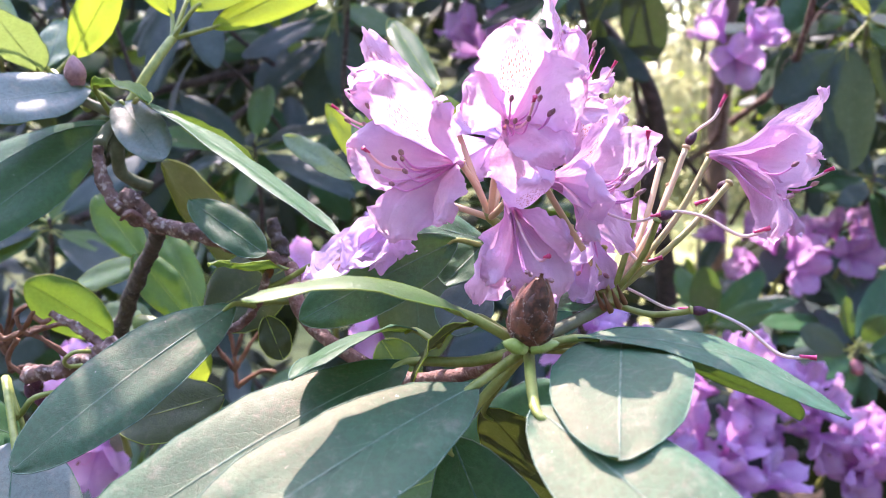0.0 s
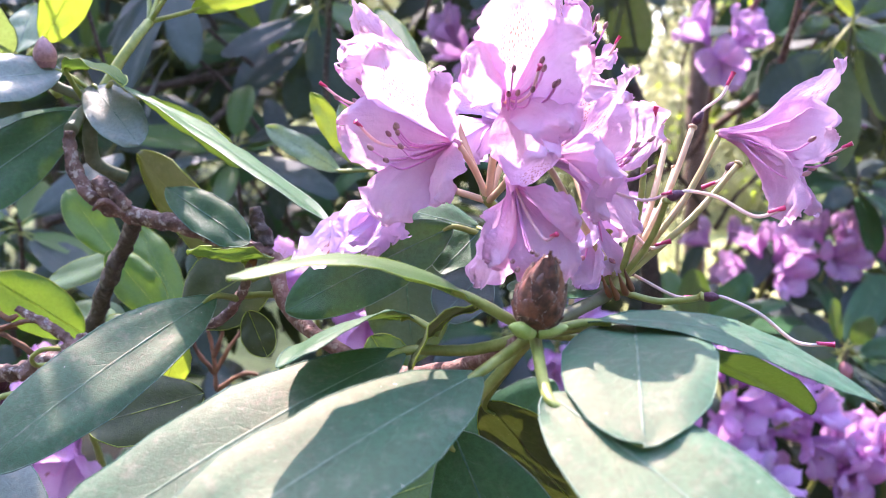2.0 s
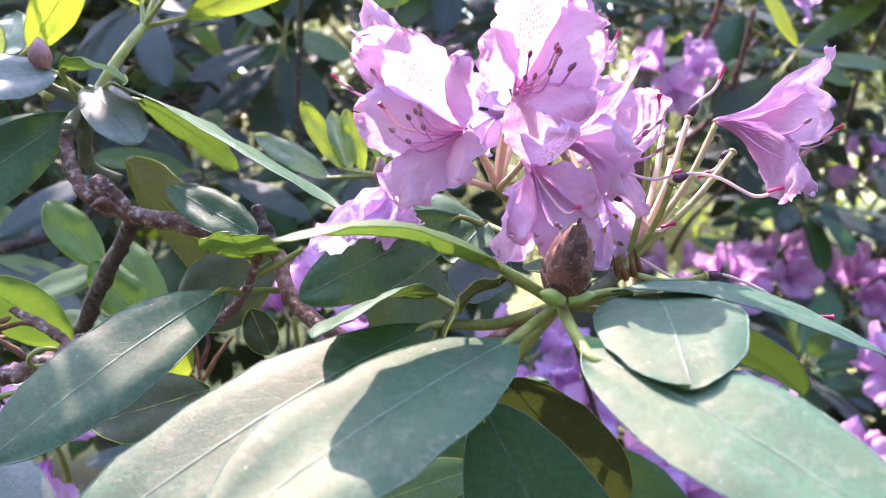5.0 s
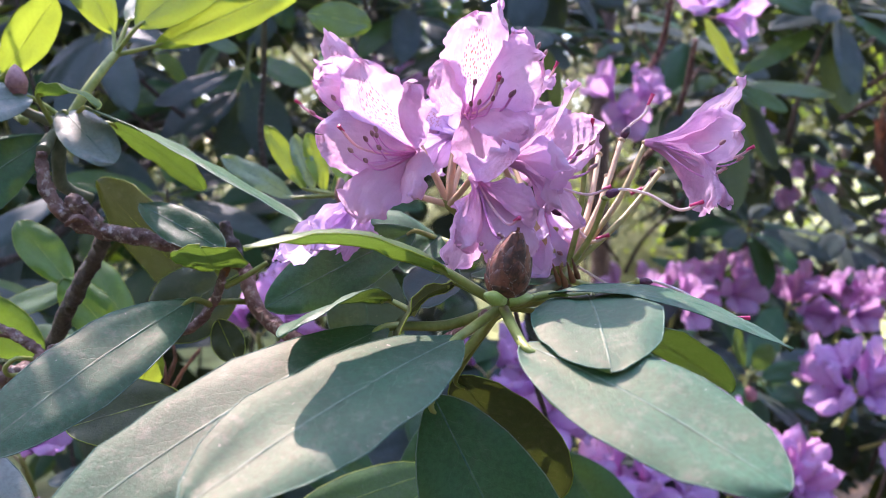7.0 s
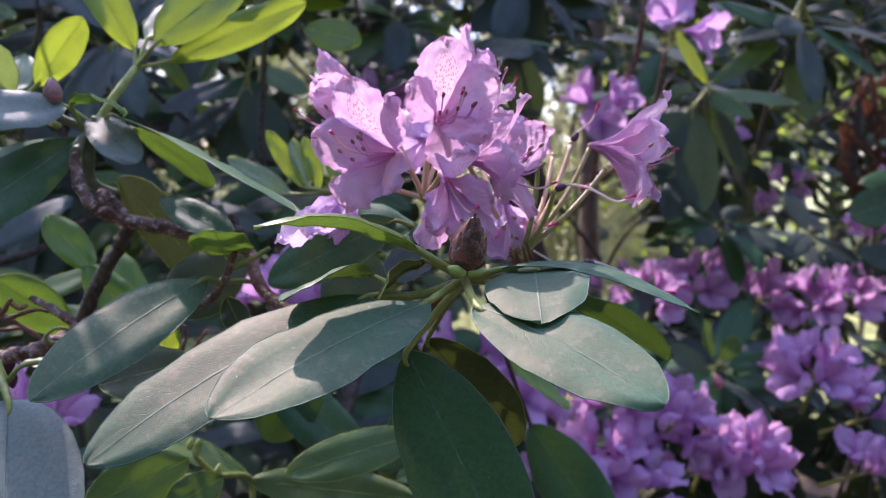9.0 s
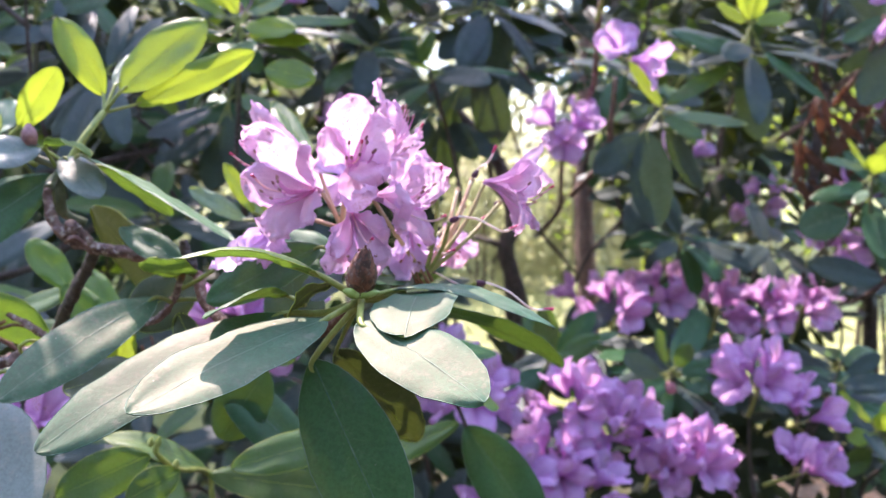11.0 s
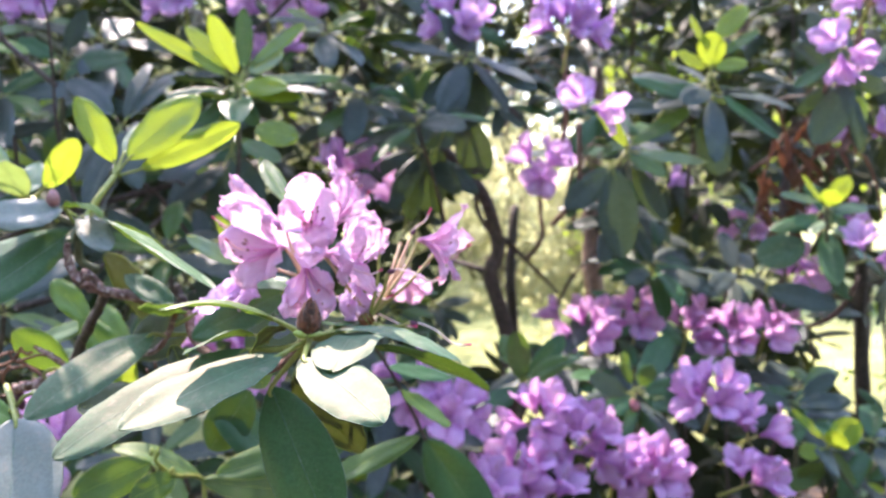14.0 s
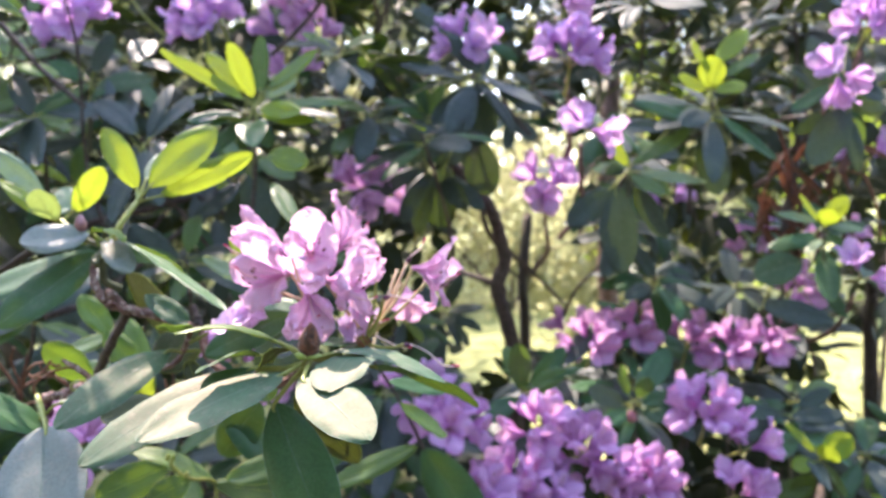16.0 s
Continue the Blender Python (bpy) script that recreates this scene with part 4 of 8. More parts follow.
def truss(at, axis, n, seed, spread=(8, 92), size=1.0, label="purple rhododendron flower truss on the shrub", meshes=None):
    rnd = random.Random(seed)
    n = max(2, round(n * 0.62))
    t = thing("flower_truss", at, label, "flowers", "flower trusses of the shrub")
    m0 = Matrix.Translation(at) @ axes(axis, (0.02, 0.1, 1) if abs(Vector(axis).normalized().z) < 0.8 else (0, 1, 0.1))
    t.matrix_basis = m0
    sh = Shape()
    sh.tube([(0, 0, -0.05), (0.002, 0, -0.02), (0, 0, 0.02)], [0.0035, 0.0022], 7, 0, 3)
    part("rachis", sh.mesh("rachis", ["stem"]), t)
    for k in range(n):
        th = math.radians(spread[0] + (spread[1] - spread[0]) * ((k + 0.5) / n) ** 0.8)
        ph = k * 2.39996 + rnd.uniform(-0.25, 0.25)
        d = Vector((math.sin(th) * math.cos(ph), math.sin(th) * math.sin(ph), math.cos(th)))
        r = rnd.uniform(0.016, 0.028) * size
        foot, joint = Vector((0, 0, 0.012 * (1 - k / n))), d * r + Vector((0, 0, 0.01))
        q = Shape()
        q.tube([foot, foot * 0.5 + joint * 0.5 + Vector((0, 0, 0.003)), joint], [0.0012, 0.0010], 6, 0, 2)
        part("pedicel", q.mesh("pedicel", ["pedicel"]), t)
        fm = (meshes or FLOWERS)[rnd.randrange(5)]
        f = part("flower", fm["flower"], t, Matrix.Translation(joint) @ axes(d, (0.05, 0.1, 1) if abs(d.z) < 0.9 else (0, 1, 0)) @ Matrix.Scale(size * rnd.uniform(0.98, 1.22), 4))
        for j, me in enumerate(fm["petals"]):
            part("petal", me, f, pose(0, 0, 0, 0, 0, rnd.uniform(-4, 4)))
        part("stamen", fm["stamens"][0], f)
    return t


def scale_mesh(length, width, mat, seed):
    """One bud scale: a cupped, pointed shell standing on the origin, outside towards +y."""
    sh = Shape()
    rows, uvs = [], []
    for i in range(9):
        s = i / 8
        w = width * (math.sin(math.pi * (0.12 + 0.88 * s) ** 0.75)) ** 0.7 * (1 if i < 8 else 0.05)
        bulge = math.sin(math.pi * (0.1 + 0.8 * s)) * 0.16 * length
        row = []
        for k in range(7):
            u = k / 3 - 1
            row.append((u * w, bulge - 0.55 * w * u * u + 0.0003 * noise.noise(Vector((u * 2, s * 4, seed))), s * length))
        rows.append(row)
        uvs.append([(k / 6, s) for k in range(7)])
    sh.grid(rows, uvs)
    return sh.mesh("scale", [mat])


def big_bud(parent, foot, tip):
    """The closed brown flower bud: a pointed body in broad overlapping scales, with pale fuzz."""
    foot, tip = Vector(foot), Vector(tip)
    ln = (tip - foot).length
    m = Matrix.Translation(foot - origin(parent)) @ axes(tip - foot, (0, -1, 0))

    def girth(t):
        return 0.0084 * 2.44 * max(t, 0.0) ** 0.5 * max(1 - t, 0.0) ** 0.85

    def skin(a, t, off):
        r = girth(t) + off
        return Vector((r * math.cos(a), r * math.sin(a), t * ln))

    sh = Shape()
    sh.grid([[skin(6.2832 * k / 16, i / 14, -0.0006 if 0 < i < 14 else 0) for k in range(16)] for i in range(15)], [[(k / 16, i / 14) for k in range(16)] for i in range(15)], 0, True)
    ob = part("bud", sh.mesh("bud", ["scale"]), parent, m, "closed brown flower bud in felted scales")
    rnd = random.Random(12)
    fz = Shape()
    rings = ((0.02, 0.34, 5, 0.95), (0.06, 0.52, 5, 0.85), (0.14, 0.70, 5, 0.80), (0.26, 0.84, 4, 0.85), (0.42, 0.94, 4, 0.9), (0.60, 1.02, 3, 1.1))
    for ring, (t0, t1, cnt, half) in enumerate(rings):
        for k in range(cnt):
            a0 = 6.2832 * k / cnt + 0.9 * ring + rnd.uniform(-0.15, 0.15)
            end = t1 + rnd.uniform(-0.04, 0.03)
            rows, uvs = [], []
            for i in range(11):
                q = i / 10
                t = t0 + (end - t0) * q
                w = half * (1 - q ** 2.3) ** 0.75 + 0.02
                row = []
                for c in range(9):
                    u = c / 4 - 1
                    off = 0.0011 - 0.00017 * ring + 0.0005 * q ** 3 - 0.0004 * abs(u) ** 3 + 0.0005 * math.exp(-(u * 4) ** 2) * q + 0.00025 * noise.noise(Vector((u * 3, q * 5, ring * 7 + k)))
                    row.append(skin(a0 + u * w, t, off) if t < 0.985 else Vector((0.0007 * u, 0.0004, t * ln)))
                rows.append(row)
                uvs.append([(c / 8, q) for c in range(9)])
            s = Shape()
            s.grid(rows, uvs)
            part("scale", s.mesh("scale", ["scale"]), ob)
            for g in range(46):
                q = rnd.uniform(0.3, 0.97)
                sd = rnd.choice((-1, 1))
                t = t0 + (end - t0) * q
                if t > 0.72:
                    continue
                a = a0 + sd * (half * (1 - q ** 2.3) ** 0.75) * rnd.uniform(0.9, 1.06)
                fz.egg(skin(a, t, 0.0009 - 0.00015 * ring), (math.cos(a), math.sin(a), rnd.uniform(-0.5, 1.5)), rnd.uniform(0.0003, 0.0008), rnd.uniform(0.00006, 0.00013), 0, 4, 3)
    tagged(part("fuzz", fz.mesh("fuzz", ["fuzz"]), ob), "pale felt on the edges of the scales", kind="stuff")
    return ob


def side_bud(parent, foot, tip, length, radius, mat="bud_green"):
    m = Matrix.Translation(Vector(foot) - origin(parent)) @ axes(Vector(tip) - Vector(foot), (0.3, -1, 0.1))
    ob = part("bud", bud_mesh(length, radius, mat), parent, m)
    me = scale_mesh(length * 0.75, radius * 0.75, mat, 2)
    for k in range(3):
        part("scale", me, ob, pose(0, 0, 0, 0, 0, 120 * k + 20) @ pose(0, radius * 0.6, 0, 8, 0, 0))
    return ob


# ---- the front branch with its whorl of leaves ----
front_branch = thing('front_branch', (0.0380, 0.3180, 1.1980), 'green rhododendron branch end with broad leaves and a brown bud', 'branch')
stem(front_branch, "stem", [(-0.0876, 0.4600, 1.1949), (-0.0793, 0.4400, 1.1744), (-0.0569, 0.4200, 1.1604), (-0.0222, 0.4000, 1.1503), (0.0085, 0.3700, 1.1636), (0.0260, 0.3350, 1.1837), (0.0312, 0.3200, 1.1924)], [0.0046, 0.0030], "bark_red")
stem(front_branch, "stem", [(0.0295, 0.3350, 1.1837), (0.0454, 0.3500, 1.1895), (0.0705, 0.3700, 1.1950), (0.0825, 0.3800, 1.1983)], [0.0034, 0.0034, 0.0030, 0.0032], "stem_old", 10, 0.1)
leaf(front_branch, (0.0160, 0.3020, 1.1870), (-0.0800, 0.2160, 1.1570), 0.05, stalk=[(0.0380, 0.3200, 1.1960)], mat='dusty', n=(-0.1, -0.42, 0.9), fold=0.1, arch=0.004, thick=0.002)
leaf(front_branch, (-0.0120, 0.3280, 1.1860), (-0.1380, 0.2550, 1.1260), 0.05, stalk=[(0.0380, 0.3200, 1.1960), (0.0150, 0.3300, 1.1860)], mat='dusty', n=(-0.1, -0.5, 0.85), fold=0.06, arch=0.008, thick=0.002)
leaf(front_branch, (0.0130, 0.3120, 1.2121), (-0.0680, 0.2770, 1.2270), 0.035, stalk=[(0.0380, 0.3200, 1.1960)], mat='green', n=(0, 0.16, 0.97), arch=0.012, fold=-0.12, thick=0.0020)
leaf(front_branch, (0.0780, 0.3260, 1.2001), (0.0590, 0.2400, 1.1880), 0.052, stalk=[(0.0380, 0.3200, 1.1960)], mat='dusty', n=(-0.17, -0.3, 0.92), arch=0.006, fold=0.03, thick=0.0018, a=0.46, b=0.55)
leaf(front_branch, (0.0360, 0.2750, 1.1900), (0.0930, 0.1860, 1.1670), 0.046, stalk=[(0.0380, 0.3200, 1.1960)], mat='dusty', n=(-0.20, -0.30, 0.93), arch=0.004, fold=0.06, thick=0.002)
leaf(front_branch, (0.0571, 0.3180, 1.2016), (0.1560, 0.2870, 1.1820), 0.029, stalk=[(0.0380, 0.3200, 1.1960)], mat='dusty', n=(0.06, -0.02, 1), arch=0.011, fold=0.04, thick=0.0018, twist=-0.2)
leaf(front_branch, (0.0871, 0.3400, 1.1861), (0.1980, 0.4100, 1.1250), 0.032, stalk=[(0.0380, 0.3200, 1.1960)], mat='mature', n=(0.25, 0.5, 0.82), arch=0.006, fold=0.3)
leaf(front_branch, (0.0070, 0.3150, 1.1583), (0.0580, 0.2620, 1.0554), 0.057, stalk=[(0.0380, 0.3200, 1.1960)], mat='mature', n=(-0.15, -0.9, 0.35), fold=0.06, arch=0.004, thick=0.002, rib=True)
leaf(front_branch, (0.0221, 0.3450, 1.1585), (0.0779, 0.3600, 1.0865), 0.05, stalk=[(0.0380, 0.3200, 1.1960)], mat='olive', n=(0.4, 0.8, 0.3))
leaf(front_branch, (-0.0097, 0.3450, 1.1947), (-0.0562, 0.3000, 1.1883), 0.034, stalk=[(0.0018, 0.3400, 1.1893)], mat='mature', n=(-0.05, 0.42, 0.9), arch=0.006)
leaf(front_branch, (0.0189, 0.3350, 1.2046), (-0.0110, 0.3150, 1.1784), 0.03, stalk=[(0.0380, 0.3200, 1.1960)], mat='olive', n=(-0.6, 0.35, 0.7), arch=0.006)
leaf(front_branch, (0.0232, 0.3700, 1.2095), (0.0022, 0.3600, 1.1903), 0.032, mat='shade', n=(-0.3, -0.5, 0.7))
leaf(front_branch, (0.0094, 0.4200, 1.2204), (-0.0701, 0.3900, 1.1837), 0.034, stalk=[(0.0223, 0.4300, 1.2156)], mat='mature', n=(0.25, -0.75, 0.5), arch=0.004)
leaf(front_branch, (0.0246, 0.4500, 1.2146), (-0.0345, 0.4600, 1.2273), 0.03, stalk=[(0.0358, 0.4200, 1.2112)], mat='mature', n=(0, -0.6, 0.8))
leaf(front_branch, (0.0246, 0.4300, 1.2172), (0.0026, 0.4100, 1.1983), 0.03, mat='mature', n=(0, -0.6, 0.7))
leaf(front_branch, (-0.0182, 0.5000, 1.2010), (-0.0107, 0.4800, 1.1265), 0.052, mat='shade', n=(0, -0.9, 0.4))
leaf(front_branch, (-0.0346, 0.4600, 1.1497), (-0.0154, 0.4500, 1.1227), 0.03, mat='green', n=(0, -0.6, 0.7))
leaf(front_branch, (0.0320, 0.3600, 1.2024), (0.0842, 0.4000, 1.1977), 0.03, mat='mature', n=(0, -0.1, 1))
big_bud(front_branch, (0.0363, 0.3120, 1.2005), (0.0399, 0.3030, 1.2315))
side_bud(front_branch, (0.0352, 0.3050, 1.2011), (0.0196, 0.3000, 1.2072), 0.011, 0.0035)
side_bud(front_branch, (0.0363, 0.3050, 1.2014), (0.0514, 0.3100, 1.2027), 0.014, 0.0032)


# ---- the open truss ----
front_truss = thing('front_truss', (0.0822, 0.3750, 1.2005), 'open pale lilac rhododendron truss with shed corollas', 'flowers')
# the flower that faces the path, with a speckled upper lobe
corolla(front_truss, 1, (0.0085, 0.3985, 1.2635), (-0.56, -0.82, 0.10), [
    ((-0.0240, 0.3570, 1.3055), 0.0171, {"spots": True, "curl": 0.1}),
    ((-0.0010, 0.3480, 1.2940), 0.0121, {"cup": 0.9, "roll": -12}),
    ((-0.0450, 0.3800, 1.2710), 0.0166, {"curl": 0.25}),
    ((-0.0255, 0.3700, 1.2310), 0.0162, {"curl": 0.25}),
    ((0.0025, 0.3550, 1.2420), 0.0113, {"cup": 0.5, "roll": 15})],
    (-0.0328, 0.3522, 1.2741), (-0.0170, 0.3580, 1.2660), 7)
# behind it, opening away from the path
corolla(front_truss, 2, (0.0060, 0.4260, 1.2790), (-0.80, -0.25, 0.50), [
    ((-0.0392, 0.4230, 1.3275), 0.0086, {"spots": True, "cup": 0.9, "roll": 40, "curl": 0.0}),
    ((-0.0405, 0.3955, 1.3070), 0.0113, {}),
    ((-0.0400, 0.3900, 1.2950), 0.0099, {}),
    ((-0.0380, 0.4250, 1.2700), 0.0135, {}),
    ((-0.0330, 0.4450, 1.3000), 0.0135, {})],
    (-0.0550, 0.4130, 1.2899), (-0.0400, 0.4040, 1.2880), 6)
# the topmost flower towards the path
corolla(front_truss, 3, (0.0310, 0.3860, 1.2830), (0.10, -0.93, 0.32), [
    ((0.0318, 0.3570, 1.3293), 0.0166, {"spots": True, "curl": 0.15}),
    ((0.0105, 0.3590, 1.3015), 0.0140, {"cup": 0.5}),
    ((0.0606, 0.3470, 1.3049), 0.0180, {"curl": 0.2}),
    ((0.0536, 0.3420, 1.2725), 0.0140, {"curl": 0.3}),
    ((0.0400, 0.3770, 1.2520), 0.0125, {"curl": 0.5})],
    (0.0387, 0.3405, 1.2971), (0.0385, 0.3560, 1.2900), 8)
# at the back of the top, opening up and outwards
corolla(front_truss, 4, (0.0530, 0.4220, 1.2820), (0.52, -0.22, 0.82), [
    ((0.0500, 0.4090, 1.3440), 0.0077, {"spots": True, "cup": 0.7, "curl": 0.0}),
    ((0.0620, 0.3965, 1.3297), 0.0135, {"curl": 0.1}),
    ((0.0865, 0.4150, 1.3070), 0.0135, {}),
    ((0.0915, 0.4020, 1.2860), 0.0135, {}),
    ((0.0700, 0.4400, 1.3230), 0.0144, {})],
    (0.0857, 0.4105, 1.3135), (0.0715, 0.4150, 1.3190), 6)
# the one that opens sideways, seen from its flank
corolla(front_truss, 5, (0.0490, 0.3670, 1.2600), (0.87, -0.46, 0.10), [
    ((0.0762, 0.3520, 1.2978), 0.0103, {"spots": True, "roll": 25, "curl": 0.1}),
    ((0.1020, 0.3850, 1.2745), 0.0149, {"curl": 0.2}),
    ((0.0905, 0.3720, 1.2275), 0.0117, {"curl": 0.2}),
    ((0.0653, 0.3360, 1.2386), 0.0108, {"cup": 0.8, "curl": 0.5}),
    ((0.0695, 0.3300, 1.2564), 0.0135, {"cup": 0.5, "curl": 0.3})],
    (0.0953, 0.3479, 1.2482), (0.0810, 0.3530, 1.2610), 7)
# nodding behind the bud
corolla(front_truss, 6, (0.0740, 0.3900, 1.2400), (0.0, -0.25, -0.97), [
    ((0.0745, 0.3820, 1.2020), 0.0126, {"cup": 0.6}),
    ((0.0655, 0.3740, 1.2010), 0.0117, {"cup": 0.6}),
    ((0.0946, 0.4000, 1.2230), 0.0108, {}),
    ((0.0587, 0.3760, 1.2190), 0.0108, {}),
    ((0.0780, 0.4150, 1.2060), 0.0126, {})], None, (0.0760, 0.3850, 1.2130), 4, tone="_faded", limp=0.25)
# the low flower in front, looking down over the bud
corolla(front_truss, 7, (0.0315, 0.3560, 1.2500), (0.36, -0.80, -0.48), [
    ((0.0420, 0.3270, 1.2640), 0.0135, {"spots": True, "cup": 0.9, "curl": 0.25}),
    ((0.0560, 0.3330, 1.2390), 0.0117, {"cup": 0.4, "curl": 0.25}),
    ((0.0480, 0.3310, 1.2100), 0.0153, {"curl": 0.1}),
    ((0.0160, 0.3340, 1.2115), 0.0149, {"curl": 0.1}),
    ((0.0205, 0.3280, 1.2210), 0.0113, {"cup": 0.9, "roll": 20, "curl": 0.3})],
    (0.0446, 0.3217, 1.2348), (0.0360, 0.3330, 1.2240), 7, limp=0.12)
# wilting and bluish, hanging by a thread
corolla(front_truss, 8, (-0.0185, 0.4060, 1.2450), (-0.50, -0.25, -0.83), [
    ((-0.0630, 0.3720, 1.2115), 0.0108, {"spots": True, "cup": 0.6}),
    ((-0.0175, 0.3860, 1.2190), 0.0117, {}),
    ((-0.0330, 0.3850, 1.2110), 0.0117, {}),
    ((-0.0440, 0.3740, 1.2165), 0.0117, {"cup": 0.8}),
    ((-0.0350, 0.4150, 1.2120), 0.0117, {})], None, None, tone="_faded", limp=0.8, label="wilted bluish corolla")
# apart from the rest, seen from its flank
corolla(front_truss, 9, (0.1325, 0.3880, 1.2705), (0.95, -0.28, -0.08), [
    ((0.1690, 0.3590, 1.3015), 0.0113, {"spots": True, "curl": 0.0, "cup": 0.3}),
    ((0.1760, 0.3800, 1.2740), 0.0144, {"curl": 0.1}),
    ((0.1615, 0.3560, 1.2390), 0.0117, {"curl": 0.15}),
    ((0.1500, 0.3460, 1.2390), 0.0135, {"curl": 0.1}),
    ((0.1620, 0.3450, 1.2760), 0.0144, {"curl": 0.0, "cup": 0.3})],
    (0.1718, 0.3555, 1.2685), (0.1590, 0.3570, 1.2600), 5)
# at the back of the left half, turned away
corolla(front_truss, 11, (0.0300, 0.4180, 1.2740), (-0.60, 0.75, 0.10), [
    ((0.0111, 0.4300, 1.2920), 0.0150, {"spots": True}),
    ((0.0190, 0.4320, 1.2520), 0.0140, {}),
    ((-0.0050, 0.4450, 1.2640), 0.0150, {}),
    ((0.0330, 0.4550, 1.2560), 0.0150, {}),
    ((0.0360, 0.4530, 1.2950), 0.0150, {})], None, None, tone="_faded")
# at the back of the right half
corolla(front_truss, 12, (0.0691, 0.4400, 1.2620), (0.60, 0.55, 0.50), [
    ((0.0900, 0.4400, 1.2950), 0.0150, {"spots": True}),
    ((0.1020, 0.4350, 1.2640), 0.0150, {}),
    ((0.0880, 0.4700, 1.2500), 0.0150, {}),
    ((0.0650, 0.4800, 1.2700), 0.0150, {}),
    ((0.0660, 0.4620, 1.3000), 0.0150, {})], None, None)
stem(front_truss, "rachis", [(0.0828, 0.3770, 1.1985), (0.0850, 0.3800, 1.2034), (0.0829, 0.3850, 1.2092)], [0.0036, 0.0030], "stem", 9, 0.1)
stem(front_truss, "rachis", [(0.0844, 0.3800, 1.2005), (0.0641, 0.4000, 1.2123), (0.0416, 0.4100, 1.2246), (0.0254, 0.4000, 1.2362), (0.0241, 0.4100, 1.2421)], [0.0026, 0.0024], "stem", 9, 0.1)
pedicel(front_truss, [(0.0254, 0.4000, 1.2362), (0.0190, 0.4010, 1.2500), (0.0105, 0.4010, 1.2630)], 0.00155, "pedicel_pink")
pedicel(front_truss, [(0.0254, 0.4000, 1.2362), (0.0170, 0.4125, 1.2557), (0.0085, 0.4265, 1.2775)], 0.00155, "pedicel_pink")
pedicel(front_truss, [(0.0254, 0.4000, 1.2362), (0.0272, 0.3960, 1.2600), (0.0308, 0.3890, 1.2818)], 0.00155, "pedicel_pink")
pedicel(front_truss, [(0.0254, 0.4000, 1.2362), (0.0350, 0.4120, 1.2600), (0.0520, 0.4230, 1.2795)], 0.00155, "pedicel_pink")
pedicel(front_truss, [(0.0254, 0.4000, 1.2362), (0.0040, 0.4060, 1.2420), (-0.0165, 0.4075, 1.2480)], 0.00155, "pedicel_pink")
pedicel(front_truss, [(0.0254, 0.4000, 1.2362), (0.0270, 0.4100, 1.2530), (0.0315, 0.4160, 1.2735)], 0.00155, "pedicel_pink")
pedicel(front_truss, [(0.0254, 0.4000, 1.2362), (0.0290, 0.3830, 1.2440), (0.0302, 0.3600, 1.2515)], 0.00155, "pedicel_pink")
pedicel(front_truss, [(0.0850, 0.3800, 1.2028), (0.0780, 0.3980, 1.2250), (0.0740, 0.3910, 1.2425)], 0.0015, "pedicel")
pedicel(front_truss, [(0.0850, 0.3800, 1.2028), (0.0640, 0.3800, 1.2330), (0.0465, 0.3685, 1.2595)], 0.0015, "pedicel")
pedicel(front_truss, [(0.0850, 0.3800, 1.2028), (0.1136, 0.3860, 1.2390), (0.1295, 0.3898, 1.2700)], 0.0015, "pedicel")
pedicel(front_truss, [(0.0850, 0.3800, 1.2028), (0.0750, 0.4100, 1.2309), (0.0680, 0.4390, 1.2605)], 0.0015, "pedicel")
pedicel(front_truss, [(0.0850, 0.3800, 1.2028), (0.0743, 0.3975, 1.2166), (0.0683, 0.4150, 1.2290)], 0.0015, "pedicel")
pedicel(front_truss, [(0.0850, 0.3800, 1.2028), (0.0923, 0.3815, 1.2344), (0.0940, 0.3830, 1.2625)], 0.00145, "stem")
pedicel(front_truss, [(0.0850, 0.3800, 1.2028), (0.0964, 0.3750, 1.2227), (0.1010, 0.3700, 1.2413)], 0.00145, "stem")
pedicel(front_truss, [(0.0850, 0.3800, 1.2028), (0.1080, 0.3950, 1.2388), (0.1237, 0.4100, 1.2720)], 0.0015, "pedicel_pink")
pedicel(front_truss, [(0.0850, 0.3800, 1.2028), (0.1189, 0.3900, 1.2301), (0.1434, 0.4000, 1.2556)], 0.0015, "pedicel")
pedicel(front_truss, [(0.0850, 0.3800, 1.2028), (0.1028, 0.4000, 1.2342), (0.1145, 0.4200, 1.2643)], 0.0015, "pedicel_pink")
pedicel(front_truss, [(0.0850, 0.3800, 1.2028), (0.1050, 0.3975, 1.2275), (0.1184, 0.4150, 1.2517)], 0.0015, "pedicel_pink")
pedicel(front_truss, [(0.0850, 0.3800, 1.2028), (0.0812, 0.3850, 1.2126), (0.0811, 0.3900, 1.2237)], 0.00145, "stem")
pedicel(front_truss, [(0.0863, 0.3780, 1.1983), (0.1022, 0.3750, 1.1949), (0.1162, 0.3720, 1.1969), (0.1200, 0.3700, 1.1987)], 0.00145, "stem")
pistil(front_truss, (0.0939, 0.3830, 1.2630), [(0.0938, 0.3820, 1.2692), (0.0955, 0.3800, 1.2761), (0.0962, 0.3790, 1.2811)])
pistil(front_truss, (0.1009, 0.3700, 1.2429), [(0.1097, 0.3680, 1.2465), (0.1222, 0.3660, 1.2442), (0.1375, 0.3620, 1.2366), (0.1481, 0.3600, 1.2405)])
pistil(front_truss, (0.1239, 0.4100, 1.2732), [(0.1289, 0.4100, 1.2812), (0.1375, 0.4120, 1.2876), (0.1424, 0.4140, 1.2974)])
